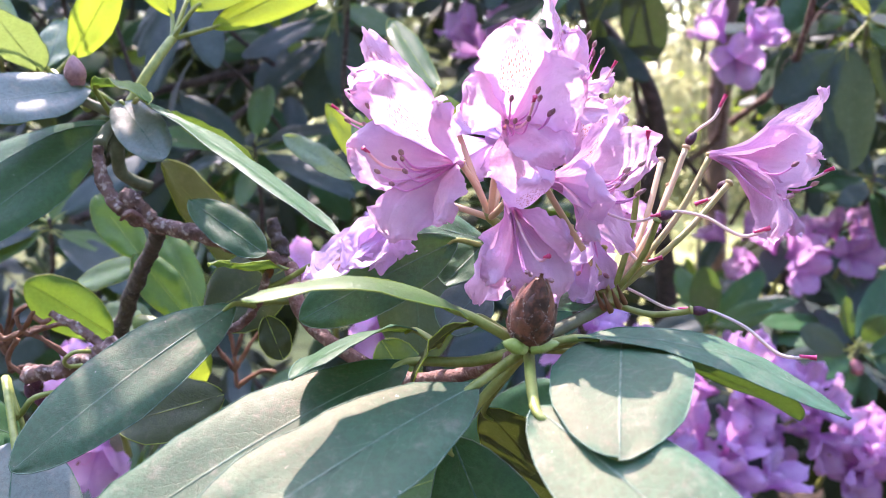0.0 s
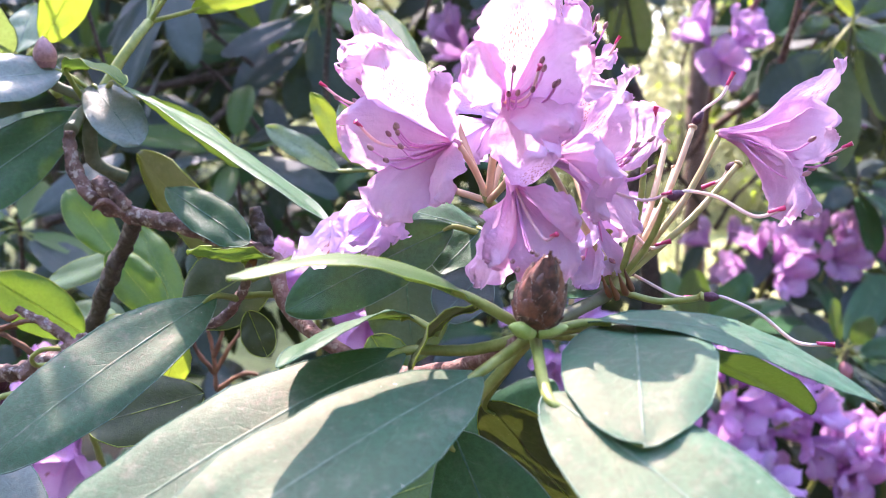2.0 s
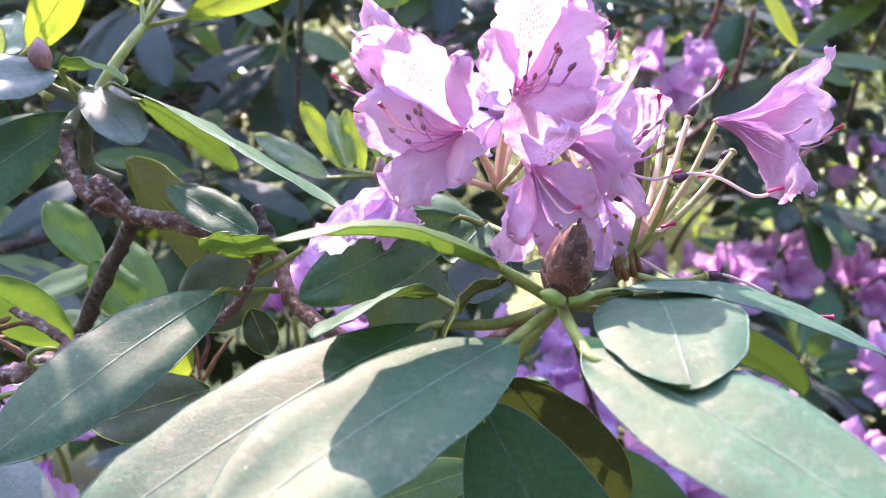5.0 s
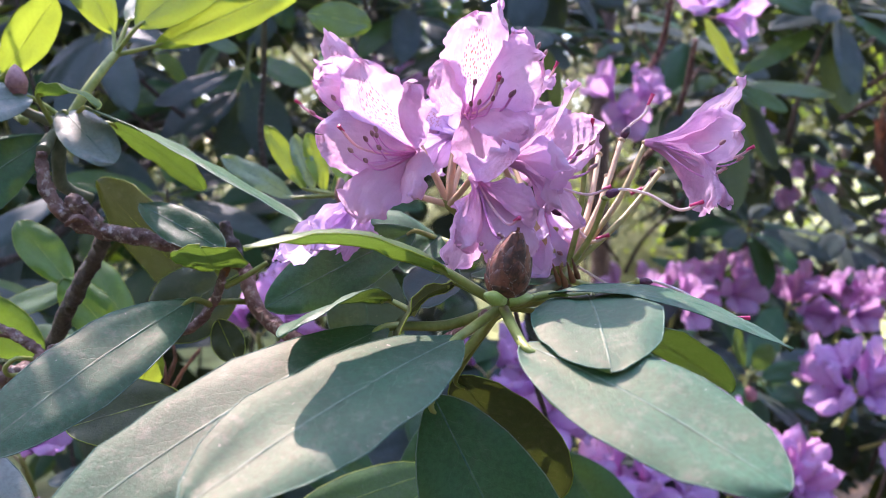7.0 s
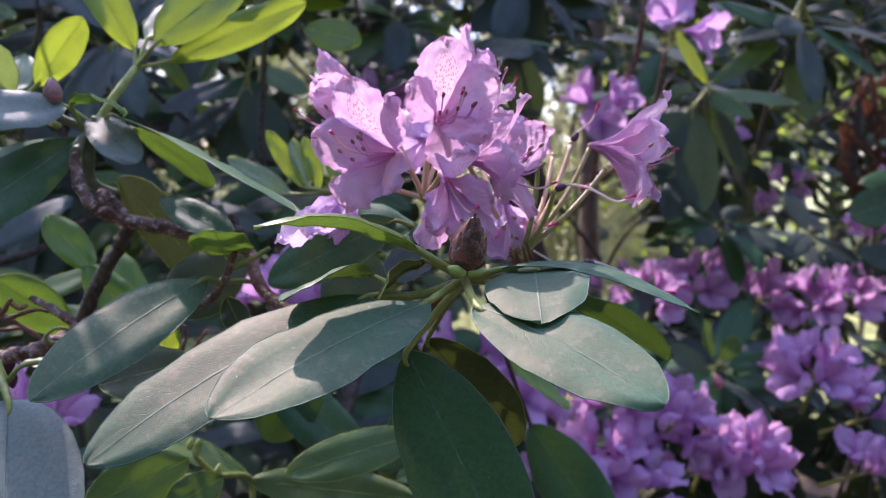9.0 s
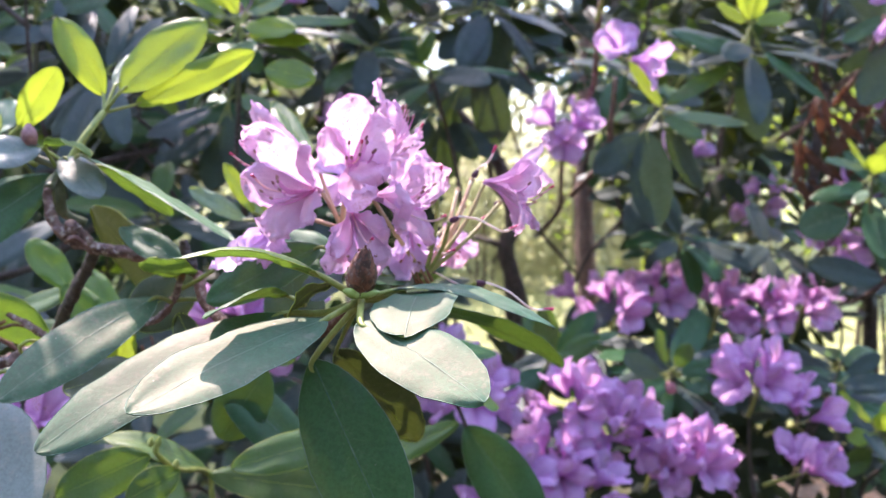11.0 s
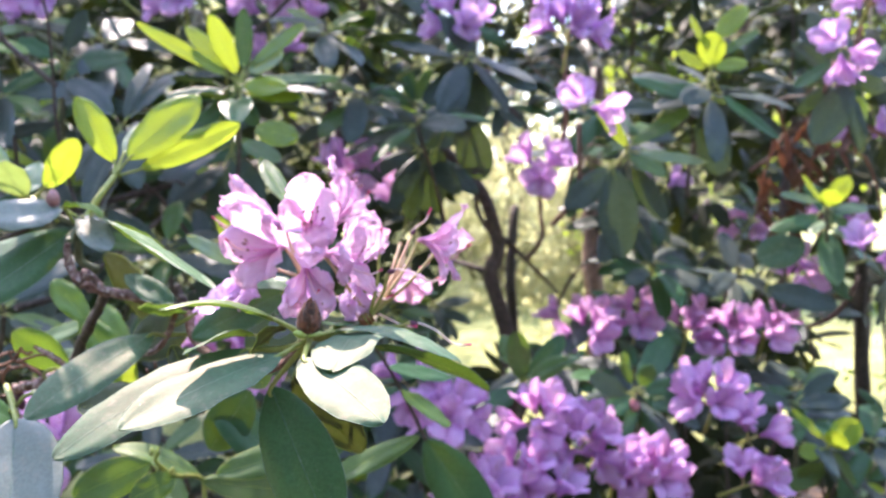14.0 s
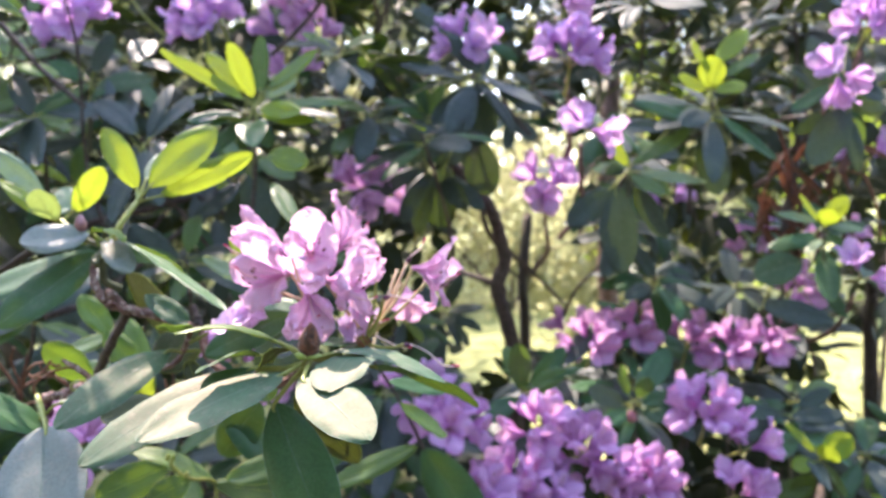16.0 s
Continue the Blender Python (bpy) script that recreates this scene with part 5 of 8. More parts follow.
pistil(front_truss, (0.1200, 0.3700, 1.1987), [(0.1301, 0.3680, 1.1987), (0.1439, 0.3620, 1.1931), (0.1584, 0.3560, 1.1822), (0.1721, 0.3520, 1.1825)])
pistil(front_truss, (0.1434, 0.4000, 1.2556), [(0.1411, 0.4050, 1.2535), (0.1397, 0.4100, 1.2469), (0.1338, 0.4150, 1.2431)])
pistil(front_truss, (0.0781, 0.3900, 1.2364), [(0.0872, 0.3850, 1.2291), (0.0977, 0.3800, 1.2189), (0.1059, 0.3780, 1.2220)])
pistil(front_truss, (0.0872, 0.3850, 1.2078), [(0.0999, 0.3900, 1.2008), (0.1161, 0.3950, 1.1922), (0.1278, 0.4000, 1.1900)])


# ---- the neighbouring twig with its broken bark and whorl ----
side_branch = thing('side_branch', (-0.1753, 0.4800, 1.2165), 'gnarled brown branch with a torn stub and grey-green leaves', 'branch')
stem(side_branch, "branch", [(-0.2076, 0.4850, 1.2611), (-0.2061, 0.4820, 1.2464), (-0.2015, 0.4800, 1.2339), (-0.1927, 0.4780, 1.2240), (-0.1736, 0.4750, 1.2164), (-0.1447, 0.4700, 1.2114), (-0.1222, 0.4650, 1.2042), (-0.0999, 0.4600, 1.1999), (-0.0870, 0.4600, 1.1942)], [0.0032, 0.0037, 0.0039, 0.0044, 0.0047, 0.0042, 0.0037, 0.0034, 0.0033], "bark", 11, 0.45)
stem(side_branch, "stub", [(-0.1897, 0.4740, 1.2345), (-0.1826, 0.4720, 1.2300), (-0.1732, 0.4740, 1.2194)], [0.0038, 0.0044, 0.004], "bark", 11, 0.45)
stem(side_branch, "torn_wood", [(-0.1913, 0.4700, 1.2185), (-0.1830, 0.4680, 1.2238), (-0.1732, 0.4690, 1.2156)], [0.0006, 0.0024, 0.0008], "bark_red", 8, 0.6)
stem(side_branch, "stub", [(-0.1010, 0.4700, 1.2212), (-0.0978, 0.4680, 1.2118), (-0.0925, 0.4620, 1.1999)], [0.0030, 0.0042, 0.0040], "bark_dark", 9, 0.5)
stem(side_branch, "branch", [(-0.1708, 0.4800, 1.2133), (-0.1811, 0.4900, 1.1971), (-0.1954, 0.5000, 1.1750), (-0.2123, 0.5200, 1.1493), (-0.2367, 0.5500, 1.1071)], [0.0044, 0.0044, 0.0046, 0.0048, 0.0055], "bark_dark", 10, 0.35)
stem(side_branch, "branch", [(-0.2077, 0.4870, 1.2620), (-0.2077, 0.5000, 1.2700), (-0.2062, 0.5100, 1.2783), (-0.2265, 0.5100, 1.2877), (-0.2290, 0.5100, 1.2974)], [0.004, 0.0036, 0.0034, 0.003, 0.0028], "stem_old", 9, 0.25)
stem(side_branch, "branch", [(-0.2032, 0.5050, 1.2701), (-0.2045, 0.5050, 1.2586), (-0.2051, 0.5100, 1.2418), (-0.1910, 0.5200, 1.2310)], [0.004, 0.0042, 0.004,0.004], "stem_old", 9, 0.25)
stem(side_branch, "twig", [(-0.1386, 0.4500, 1.1559), (-0.1163, 0.4450, 1.1625), (-0.1045, 0.4400, 1.1760), (-0.0998, 0.4400, 1.1852), (-0.0981, 0.4400, 1.1928), (-0.0966, 0.4400, 1.1959)], [0.0028, 0.0022], "bark", 8, 0.35)
stem(side_branch, "twig", [(-0.1044, 0.4400, 1.1776), (-0.0919, 0.4450, 1.1773), (-0.0775, 0.4500, 1.1752)], [0.002, 0.0016], "stem", 8, 0.2)
stem(side_branch, "twig", [(-0.0968, 0.4400, 1.1867), (-0.0849, 0.4400, 1.1928), (-0.0729, 0.4400, 1.2004)], [0.0018, 0.0014], "stem", 8, 0.2)
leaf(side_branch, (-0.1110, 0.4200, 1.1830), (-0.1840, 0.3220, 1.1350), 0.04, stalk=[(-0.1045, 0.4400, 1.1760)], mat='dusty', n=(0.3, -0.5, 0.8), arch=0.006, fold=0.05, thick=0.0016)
leaf(side_branch, (-0.2200, 0.5080, 1.2950), (-0.2682, 0.4550, 1.2857), 0.038, stalk=[(-0.2000, 0.5150, 1.2800)], mat='grey_skylit', n=(-0.15, -0.92, 0.35))
leaf(side_branch, (-0.2010, 0.5070, 1.2870), (-0.1630, 0.4700, 1.2550), 0.029, stalk=[(-0.2100, 0.5150, 1.2800)], mat='grey_skylit', n=(-0.15, -0.6, 0.8), a=0.5)
leaf(side_branch, (-0.2120, 0.5100, 1.2710), (-0.2940, 0.4500, 1.2003), 0.044, stalk=[(-0.2000, 0.5150, 1.2750)], mat='mature', n=(0.35, -0.7, 0.6))
leaf(side_branch, (-0.2200, 0.5300, 1.2720), (-0.3645, 0.5000, 1.2156), 0.044, mat='mature', n=(0.2, -0.5, 0.8))
leaf(side_branch, (-0.1872, 0.5000, 1.2892), (-0.0509, 0.4000, 1.2251), 0.026, stalk=[(-0.2000, 0.5150, 1.2800)], mat='mature', n=(0.8, -0.4, 0.4), arch=0.004)
leaf(side_branch, (-0.1785, 0.5200, 1.2807), (-0.1213, 0.5300, 1.2380), 0.036, stalk=[(-0.2000, 0.5150, 1.2800)], mat='green', n=(0.3, 0.5, 0.7), arch=0.004)
leaf(side_branch, (-0.2140, 0.5000, 1.2954), (-0.1725, 0.4750, 1.2877), 0.026, stalk=[(-0.2079, 0.5100, 1.2766)], mat='green', n=(0, 0.15, 0.97), arch=0.008)
leaf(side_branch, (-0.2436, 0.5200, 1.2879), (-0.2790, 0.5000, 1.2737), 0.035, mat='olive', n=(0, 0.4, 0.9))
leaf(side_branch, (-0.1028, 0.4500, 1.1947), (-0.0993, 0.3750, 1.2166), 0.04, stalk=[(-0.0973, 0.4400, 1.1898)], mat='green', n=(0, 0.12, 1), a=0.45)
leaf(side_branch, (-0.1480, 0.4670, 1.2320), (-0.0951, 0.4300, 1.2083), 0.023, mat='mature', n=(0.6, -0.8, -0.05), fold=0.15)
leaf(side_branch, (-0.2015, 0.5700, 1.2424), (-0.1164, 0.5300, 1.1576), 0.062, mat='olive', n=(0.3, 0.8, 0.5))
leaf(side_branch, (-0.0935, 0.5000, 1.1870), (-0.1535, 0.5000, 1.1503), 0.052, mat='olive', n=(0, -0.8, 0.5))
leaf(side_branch, (-0.1039, 0.4600, 1.1634), (-0.0920, 0.4500, 1.1401), 0.019, mat='olive', n=(0, -0.8, 0.3))
leaf(side_branch, (-0.1191, 0.4200, 1.1301), (-0.1726, 0.4000, 1.1200), 0.036, mat='olive', n=(0, -0.7, 0.6))
leaf(side_branch, (-0.1360, 0.4400, 1.1561), (-0.1449, 0.4300, 1.1222), 0.02, mat='young', n=(0.5, -0.8, 0.2))
side_bud(side_branch, (-0.2269, 0.5050, 1.2965), (-0.2275, 0.5050, 1.3114), 0.019, 0.0070, "bud_pink")
side_bud(side_branch, (-0.0972, 0.4400, 1.1928), (-0.0944, 0.4400, 1.2004), 0.009, 0.0024, "torn")


# ---- the young shoot ----
young_shoot = thing('young_shoot', (-0.1973, 0.5300, 1.2962), 'bright yellow-green young leaves on a fresh stem', 'shoot')
stem(young_shoot, "stem", [(-0.2023, 0.5250, 1.2854), (-0.1932, 0.5300, 1.3025), (-0.1851, 0.5400, 1.3183), (-0.1811, 0.5500, 1.3272)], [0.0034, 0.0030], "stem", 9, 0.1)
leaf(young_shoot, (-0.1840, 0.5600, 1.3430), (-0.2250, 0.5750, 1.4121), 0.031, stalk=[(-0.1811, 0.5500, 1.3272)], mat='young', n=(0.15, -0.9, 0.35), arch=0.003)
leaf(young_shoot, (-0.1652, 0.5450, 1.3455), (-0.1000, 0.5850, 1.4170), 0.046, stalk=[(-0.1811, 0.5500, 1.3272)], mat='young', n=(0.1, -0.9, 0.4))
leaf(young_shoot, (-0.1560, 0.5560, 1.3350), (-0.0520, 0.5600, 1.3850), 0.03, stalk=[(-0.1811, 0.5500, 1.3272)], mat='young', n=(0.1, -0.95, 0.25))
leaf(young_shoot, (-0.1755, 0.5650, 1.3518), (-0.1509, 0.6000, 1.3917), 0.03, stalk=[(-0.1811, 0.5500, 1.3272)], mat='pale', n=(0, -0.6, 0.8))
young_shoot_2 = thing('young_shoot', (-0.2540, 0.5700, 1.3063), 'pale and yellow-green young leaves on a twig', 'shoot')
stem(young_shoot_2, "stem", [(-0.2328, 0.5300, 1.2815), (-0.2595, 0.5600, 1.2954), (-0.2761, 0.5750, 1.3043)], [0.003, 0.0025], "stem", 9, 0.1)
leaf(young_shoot_2, (-0.2640, 0.5800, 1.3150), (-0.2210, 0.5620, 1.3660), 0.031, stalk=[(-0.2762, 0.5750, 1.3010)], mat='young', n=(0.3, -0.9, 0.3))
leaf(young_shoot_2, (-0.2900, 0.5600, 1.3340), (-0.3475, 0.5600, 1.3864), 0.03, stalk=[(-0.2762, 0.5750, 1.3010)], mat='pale', n=(0.2, -0.7, 0.6))
leaf(young_shoot_2, (-0.2823, 0.5700, 1.3045), (-0.2730, 0.5000, 1.3410), 0.032, stalk=[(-0.2762, 0.5750, 1.3010)], mat='pale', n=(0, -0.6, 0.8))
leaf(young_shoot_2, (-0.2909, 0.5800, 1.3053), (-0.3553, 0.6000, 1.3508), 0.02, stalk=[(-0.2762, 0.5750, 1.3010)], mat='young', n=(0.5, -0.7, 0.4))
leaf(young_shoot_2, (-0.2873, 0.5900, 1.3069), (-0.2866, 0.6200, 1.3436), 0.03, stalk=[(-0.2762, 0.5750, 1.3010)], mat='pale', n=(0, -0.8, 0.6))


# ---- leaves low beside the front branch ----
low_shoot_1 = thing('low_shoot', (-0.2355, 0.5500, 1.1266), 'green leaves and a coiled stalk on a dark knobbly twig', 'shoot')
stem(low_shoot_1, "twig", [(-0.2521, 0.4600, 1.1227), (-0.2290, 0.4500, 1.1306), (-0.2110, 0.4500, 1.1367), (-0.1987, 0.4500, 1.1438), (-0.1901, 0.4500, 1.1501)], [0.004, 0.0048, 0.0052, 0.0056, 0.0036], "bark", 10, 0.5)
stem(low_shoot_1, "twig", [(-0.1986, 0.4500, 1.1461), (-0.2098, 0.4500, 1.1556), (-0.2195, 0.4500, 1.1619), (-0.2279, 0.4500, 1.1666)], [0.003, 0.0026, 0.0022, 0.0018], "bark", 8, 0.5)
stem(low_shoot_1, "petiole", [(-0.2018, 0.4400, 1.1469), (-0.2059, 0.4300, 1.1499), (-0.2118, 0.4300, 1.1452), (-0.2124, 0.4350, 1.1394), (-0.2067, 0.4400, 1.1383)], [0.0013, 0.0013], "stem", 7, 0.05)
stem(low_shoot_1, "petiole", [(-0.2470, 0.4200, 1.1069), (-0.2290, 0.4100, 1.1204), (-0.2203, 0.4100, 1.1305), (-0.2097, 0.4200, 1.1307)], [0.0019, 0.0015], "stem", 7, 0.05)
leaf(low_shoot_1, (-0.2310, 0.6000, 1.1634), (-0.2738, 0.6200, 1.2096), 0.03, mat='fresh', n=(0.3, -0.8, 0.4))
leaf(low_shoot_1, (-0.2238, 0.5200, 1.1293), (-0.2683, 0.5000, 1.1717), 0.034, mat='fresh', n=(0.2, -0.8, 0.4))
leaf(low_shoot_1, (-0.3009, 0.6200, 1.1340), (-0.2270, 0.6000, 1.1634), 0.026, mat='green', n=(0, -0.6, 0.7))
leaf(low_shoot_1, (-0.1868, 0.6000, 1.1231), (-0.2260, 0.6300, 1.1818), 0.028, mat='fresh', n=(0.5, -0.8, 0.2))
leaf(low_shoot_1, (-0.1912, 0.5800, 1.1221), (-0.2367, 0.6000, 1.1675), 0.032, mat='fresh', n=(0.2, -0.8, 0.4))
leaf(low_shoot_1, (-0.2102, 0.5500, 1.1225), (-0.2415, 0.5400, 1.1408), 0.03, mat='pale', n=(0, -0.5, 0.8))
leaf(low_shoot_1, (-0.2125, 0.5600, 1.1077), (-0.2426, 0.5700, 1.1372), 0.03, mat='pale', n=(0, -0.5, 0.8))
leaf(low_shoot_1, (-0.2322, 0.5400, 1.1179), (-0.1974, 0.5400, 1.1291), 0.03, mat='green', n=(0, -0.6, 0.7))
leaf(low_shoot_1, (-0.2535, 0.5000, 1.1088), (-0.2109, 0.5200, 1.1125), 0.03, mat='pale', n=(0, -0.3, 0.9))
low_shoot_2 = thing('low_shoot', (-0.2167, 0.3800, 1.1152), 'broad blue-green leaf on a pale green stalk', 'shoot')
leaf(low_shoot_2, (-0.2187, 0.3850, 1.1172), (-0.1938, 0.3000, 1.0178), 0.082, stalk=[(-0.2259, 0.4000, 1.1237), (-0.2405, 0.4200, 1.1378)], mat='grey_skylit', n=(-0.08, -0.5, 0.85), a=0.5, thick=0.002)
leaf(low_shoot_2, (-0.2268, 0.4100, 1.1065), (-0.2872, 0.3800, 1.1491), 0.05, stalk=[(-0.2405, 0.4200, 1.1378)], mat='mature', n=(0, -0.3, 0.9))
low_shoot_3 = thing('low_shoot', (-0.0998, 0.5500, 0.9948), 'dark glossy leaves round yellow opening buds', 'shoot')
leaf(low_shoot_3, (-0.1381, 0.5000, 1.0340), (-0.2016, 0.4600, 1.0163), 0.04, mat='green', n=(0.3, -0.88, 0.35))
leaf(low_shoot_3, (-0.1135, 0.5000, 1.0184), (-0.1511, 0.4700, 1.0071), 0.03, mat='green', n=(0.3, -0.88, 0.3))
leaf(low_shoot_3, (-0.1008, 0.5600, 0.9931), (-0.1882, 0.5400, 1.0374), 0.032, mat='green', n=(0, -0.3, 0.9), arch=0.008)
leaf(low_shoot_3, (0.0400, 0.5200, 1.0400), (-0.0648, 0.4600, 1.0339), 0.034, mat='green', n=(0, -0.8, 0.55), arch=0.004)
leaf(low_shoot_3, (0.0064, 0.5200, 1.0105), (0.0829, 0.5200, 1.0997), 0.052, mat='mature', n=(-0.3, -0.8, 0.5))
leaf(low_shoot_3, (-0.1009, 0.5600, 0.9907), (0.0360, 0.5000, 0.9931), 0.036, mat='green', n=(0, -0.88, 0.45))
leaf(low_shoot_3, (0.0024, 0.5300, 1.0036), (-0.0850, 0.5500, 1.0885), 0.05, mat='mature', n=(0.3, -0.7, 0.6))
leaf(low_shoot_3, (-0.0441, 0.5500, 1.0942), (-0.0842, 0.5300, 1.0353), 0.05, mat='mature', n=(0.3, -0.8, 0.4))
stem(low_shoot_3, "stem", [(-0.0874, 0.5600, 0.9249), (-0.0965, 0.5600, 0.9656), (-0.1008, 0.5600, 0.9931), (-0.1205, 0.5200, 1.0128), (-0.1339, 0.5000, 1.0356)], [0.003, 0.002], "stem", 8, 0.15)
side_bud(low_shoot_3, (-0.1339, 0.5000, 1.0356), (-0.1321, 0.5000, 1.0444), 0.009, 0.003, "bud_green")
side_bud(low_shoot_3, (-0.1379, 0.5000, 1.0415), (-0.1361, 0.5000, 1.0502), 0.009, 0.003, "bud_green")
side_bud(low_shoot_3, (-0.1318, 0.5000, 1.0413), (-0.1300, 0.5000, 1.0500), 0.009, 0.003, "bud_green")
side_bud(low_shoot_3, (-0.1176, 0.5000, 1.0208), (-0.1158, 0.5000, 1.0296), 0.009, 0.003, "bud_green")
low_shoot_4 = thing('low_shoot', (0.1509, 0.6000, 1.0205), 'dark green leaf on a thin dark twig', 'shoot')
stem(low_shoot_4, "twig", [(0.0872, 0.5000, 1.1581), (0.1107, 0.5500, 1.1106), (0.1368, 0.5900, 1.0537), (0.1521, 0.6000, 1.0188), (0.2029, 0.6600, 0.9051)], [0.0016, 0.0024], "bark_dark", 8, 0.2)
leaf(low_shoot_4, (0.1521, 0.6000, 1.0167), (0.2309, 0.5800, 0.9067), 0.062, mat='mature', n=(-0.2, -0.8, 0.5))
leaf(low_shoot_4, (0.1455, 0.6000, 1.0207), (0.0286, 0.6200, 0.9600), 0.03, mat='green', n=(0.2, -0.6, 0.7))
leaf(low_shoot_4, (0.1209, 0.5600, 1.0881), (0.1785, 0.5600, 1.0459), 0.03, mat='green', n=(0, -0.3, 0.9))
leaf(low_shoot_4, (0.1841, 0.6000, 1.0927), (0.1081, 0.5500, 1.1155), 0.03, mat='mature', n=(0, -0.5, 0.85))
# ---- a small truss with one flower on the twig behind ----
small_truss = thing('flower_truss', (0.0872, 0.5000, 1.1581), 'single pale lilac rhododendron flower on a thin stalk', 'flowers')
corolla(small_truss, 10, (0.1278, 0.5850, 1.2248), (0.1723, -0.6909, -0.7022), [
    ((0.1416, 0.5426, 1.2158), 0.0135, {"spots": True, "curl": 0.1}),
    ((0.1567, 0.5626, 1.2026), 0.0135, {"curl": 0.25}),
    ((0.1413, 0.5765, 1.1852), 0.0135, {"curl": 0.20}),
    ((0.1159, 0.5678, 1.1876), 0.0135, {"curl": 0.25}),
    ((0.1155, 0.5484, 1.2065), 0.0135, {"curl": 0.20})],
    (0.1362, 0.5534, 1.1981), (0.1333, 0.5629, 1.2023), 6, limp=0.2)
pedicel(small_truss, [(0.0872, 0.5000, 1.1581), (0.1010, 0.5400, 1.2020), (0.1278, 0.5850, 1.2248)], 0.0015, "pedicel")
upright_shoot = thing('upright_shoot', (-0.0520, 0.6000, 1.2224), 'upright green young leaves round a pink bud', 'shoot')
stem(upright_shoot, "stem", [(-0.0135, 0.6000, 1.1815), (-0.0248, 0.5900, 1.2091), (-0.0304, 0.5800, 1.2312)], [0.003, 0.0025], "stem", 8, 0.1)
side_bud(upright_shoot, (-0.0289, 0.5700, 1.2275), (-0.0301, 0.5700, 1.2483), 0.020, 0.0055, "bud_pink")
leaf(upright_shoot, (-0.0566, 0.5850, 1.2372), (-0.0864, 0.6000, 1.2848), 0.016, stalk=[(-0.0313, 0.5800, 1.2333)], mat='young', n=(0.1, -0.85, 0.45))
leaf(upright_shoot, (-0.0503, 0.5850, 1.2372), (-0.0653, 0.6000, 1.2775), 0.016, stalk=[(-0.0313, 0.5800, 1.2333)], mat='pale', n=(0.1, -0.85, 0.45))
leaf(upright_shoot, (-0.0418, 0.5850, 1.2352), (-0.0547, 0.6000, 1.2799), 0.016, stalk=[(-0.0313, 0.5800, 1.2333)], mat='young', n=(0.1, -0.85, 0.45))
leaf(upright_shoot, (-0.0312, 0.5850, 1.2438), (-0.0268, 0.6000, 1.2652), 0.016, stalk=[(-0.0313, 0.5800, 1.2333)], mat='young', n=(0.1, -0.85, 0.45))
leaf(upright_shoot, (-0.0650, 0.5850, 1.2307), (-0.1193, 0.6000, 1.2604), 0.019, stalk=[(-0.0313, 0.5800, 1.2333)], mat='pale', n=(0.1, -0.85, 0.45))
leaf(upright_shoot, (-0.0355, 0.5850, 1.2310), (-0.0137, 0.6000, 1.2698), 0.016, stalk=[(-0.0313, 0.5800, 1.2333)], mat='green', n=(0.1, -0.85, 0.45))
leaf(upright_shoot, (-0.0051, 0.6200, 1.2945), (-0.0450, 0.6760, 1.3510), 0.026, stalk=[(-0.0313, 0.5800, 1.2333)], mat='green', n=(0.4, -0.8, 0.3))
leaf(upright_shoot, (-0.0581, 0.7200, 1.3912), (-0.0026, 0.7000, 1.3778), 0.034, mat='green', n=(0, -0.97, 0.2))
leaf(upright_shoot, (0.0067, 0.6000, 1.2584), (-0.0024, 0.6200, 1.2910), 0.03, mat='young', n=(0.2, -0.8, 0.6))


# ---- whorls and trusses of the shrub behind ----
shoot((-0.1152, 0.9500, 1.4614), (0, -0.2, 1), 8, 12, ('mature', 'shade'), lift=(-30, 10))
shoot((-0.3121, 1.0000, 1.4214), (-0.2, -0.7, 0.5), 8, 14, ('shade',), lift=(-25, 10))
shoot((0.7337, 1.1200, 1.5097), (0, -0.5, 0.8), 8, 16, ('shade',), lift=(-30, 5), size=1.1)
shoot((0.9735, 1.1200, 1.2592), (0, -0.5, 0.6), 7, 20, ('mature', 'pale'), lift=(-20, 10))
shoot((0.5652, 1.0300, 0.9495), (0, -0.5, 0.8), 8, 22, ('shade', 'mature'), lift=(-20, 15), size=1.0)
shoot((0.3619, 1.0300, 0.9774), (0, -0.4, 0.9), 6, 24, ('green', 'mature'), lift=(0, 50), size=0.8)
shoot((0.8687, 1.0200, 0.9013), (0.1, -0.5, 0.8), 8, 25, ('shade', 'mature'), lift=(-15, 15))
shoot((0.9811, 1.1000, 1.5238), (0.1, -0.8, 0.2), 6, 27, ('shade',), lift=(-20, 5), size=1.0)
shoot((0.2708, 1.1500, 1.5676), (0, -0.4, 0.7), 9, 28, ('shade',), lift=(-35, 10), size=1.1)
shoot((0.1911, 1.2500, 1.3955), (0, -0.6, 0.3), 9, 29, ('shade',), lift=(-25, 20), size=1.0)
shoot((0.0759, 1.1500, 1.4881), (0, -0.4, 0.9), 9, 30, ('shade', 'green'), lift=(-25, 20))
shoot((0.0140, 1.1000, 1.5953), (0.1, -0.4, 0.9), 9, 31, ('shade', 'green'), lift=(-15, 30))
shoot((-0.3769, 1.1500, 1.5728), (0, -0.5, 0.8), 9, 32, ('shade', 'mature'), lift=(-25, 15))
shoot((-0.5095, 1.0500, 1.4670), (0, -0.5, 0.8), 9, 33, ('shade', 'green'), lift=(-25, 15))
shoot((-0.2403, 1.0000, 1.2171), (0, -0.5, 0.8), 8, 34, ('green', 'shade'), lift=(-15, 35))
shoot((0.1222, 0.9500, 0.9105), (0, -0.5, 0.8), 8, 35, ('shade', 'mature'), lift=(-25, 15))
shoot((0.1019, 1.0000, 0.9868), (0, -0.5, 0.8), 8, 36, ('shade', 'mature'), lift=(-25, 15))
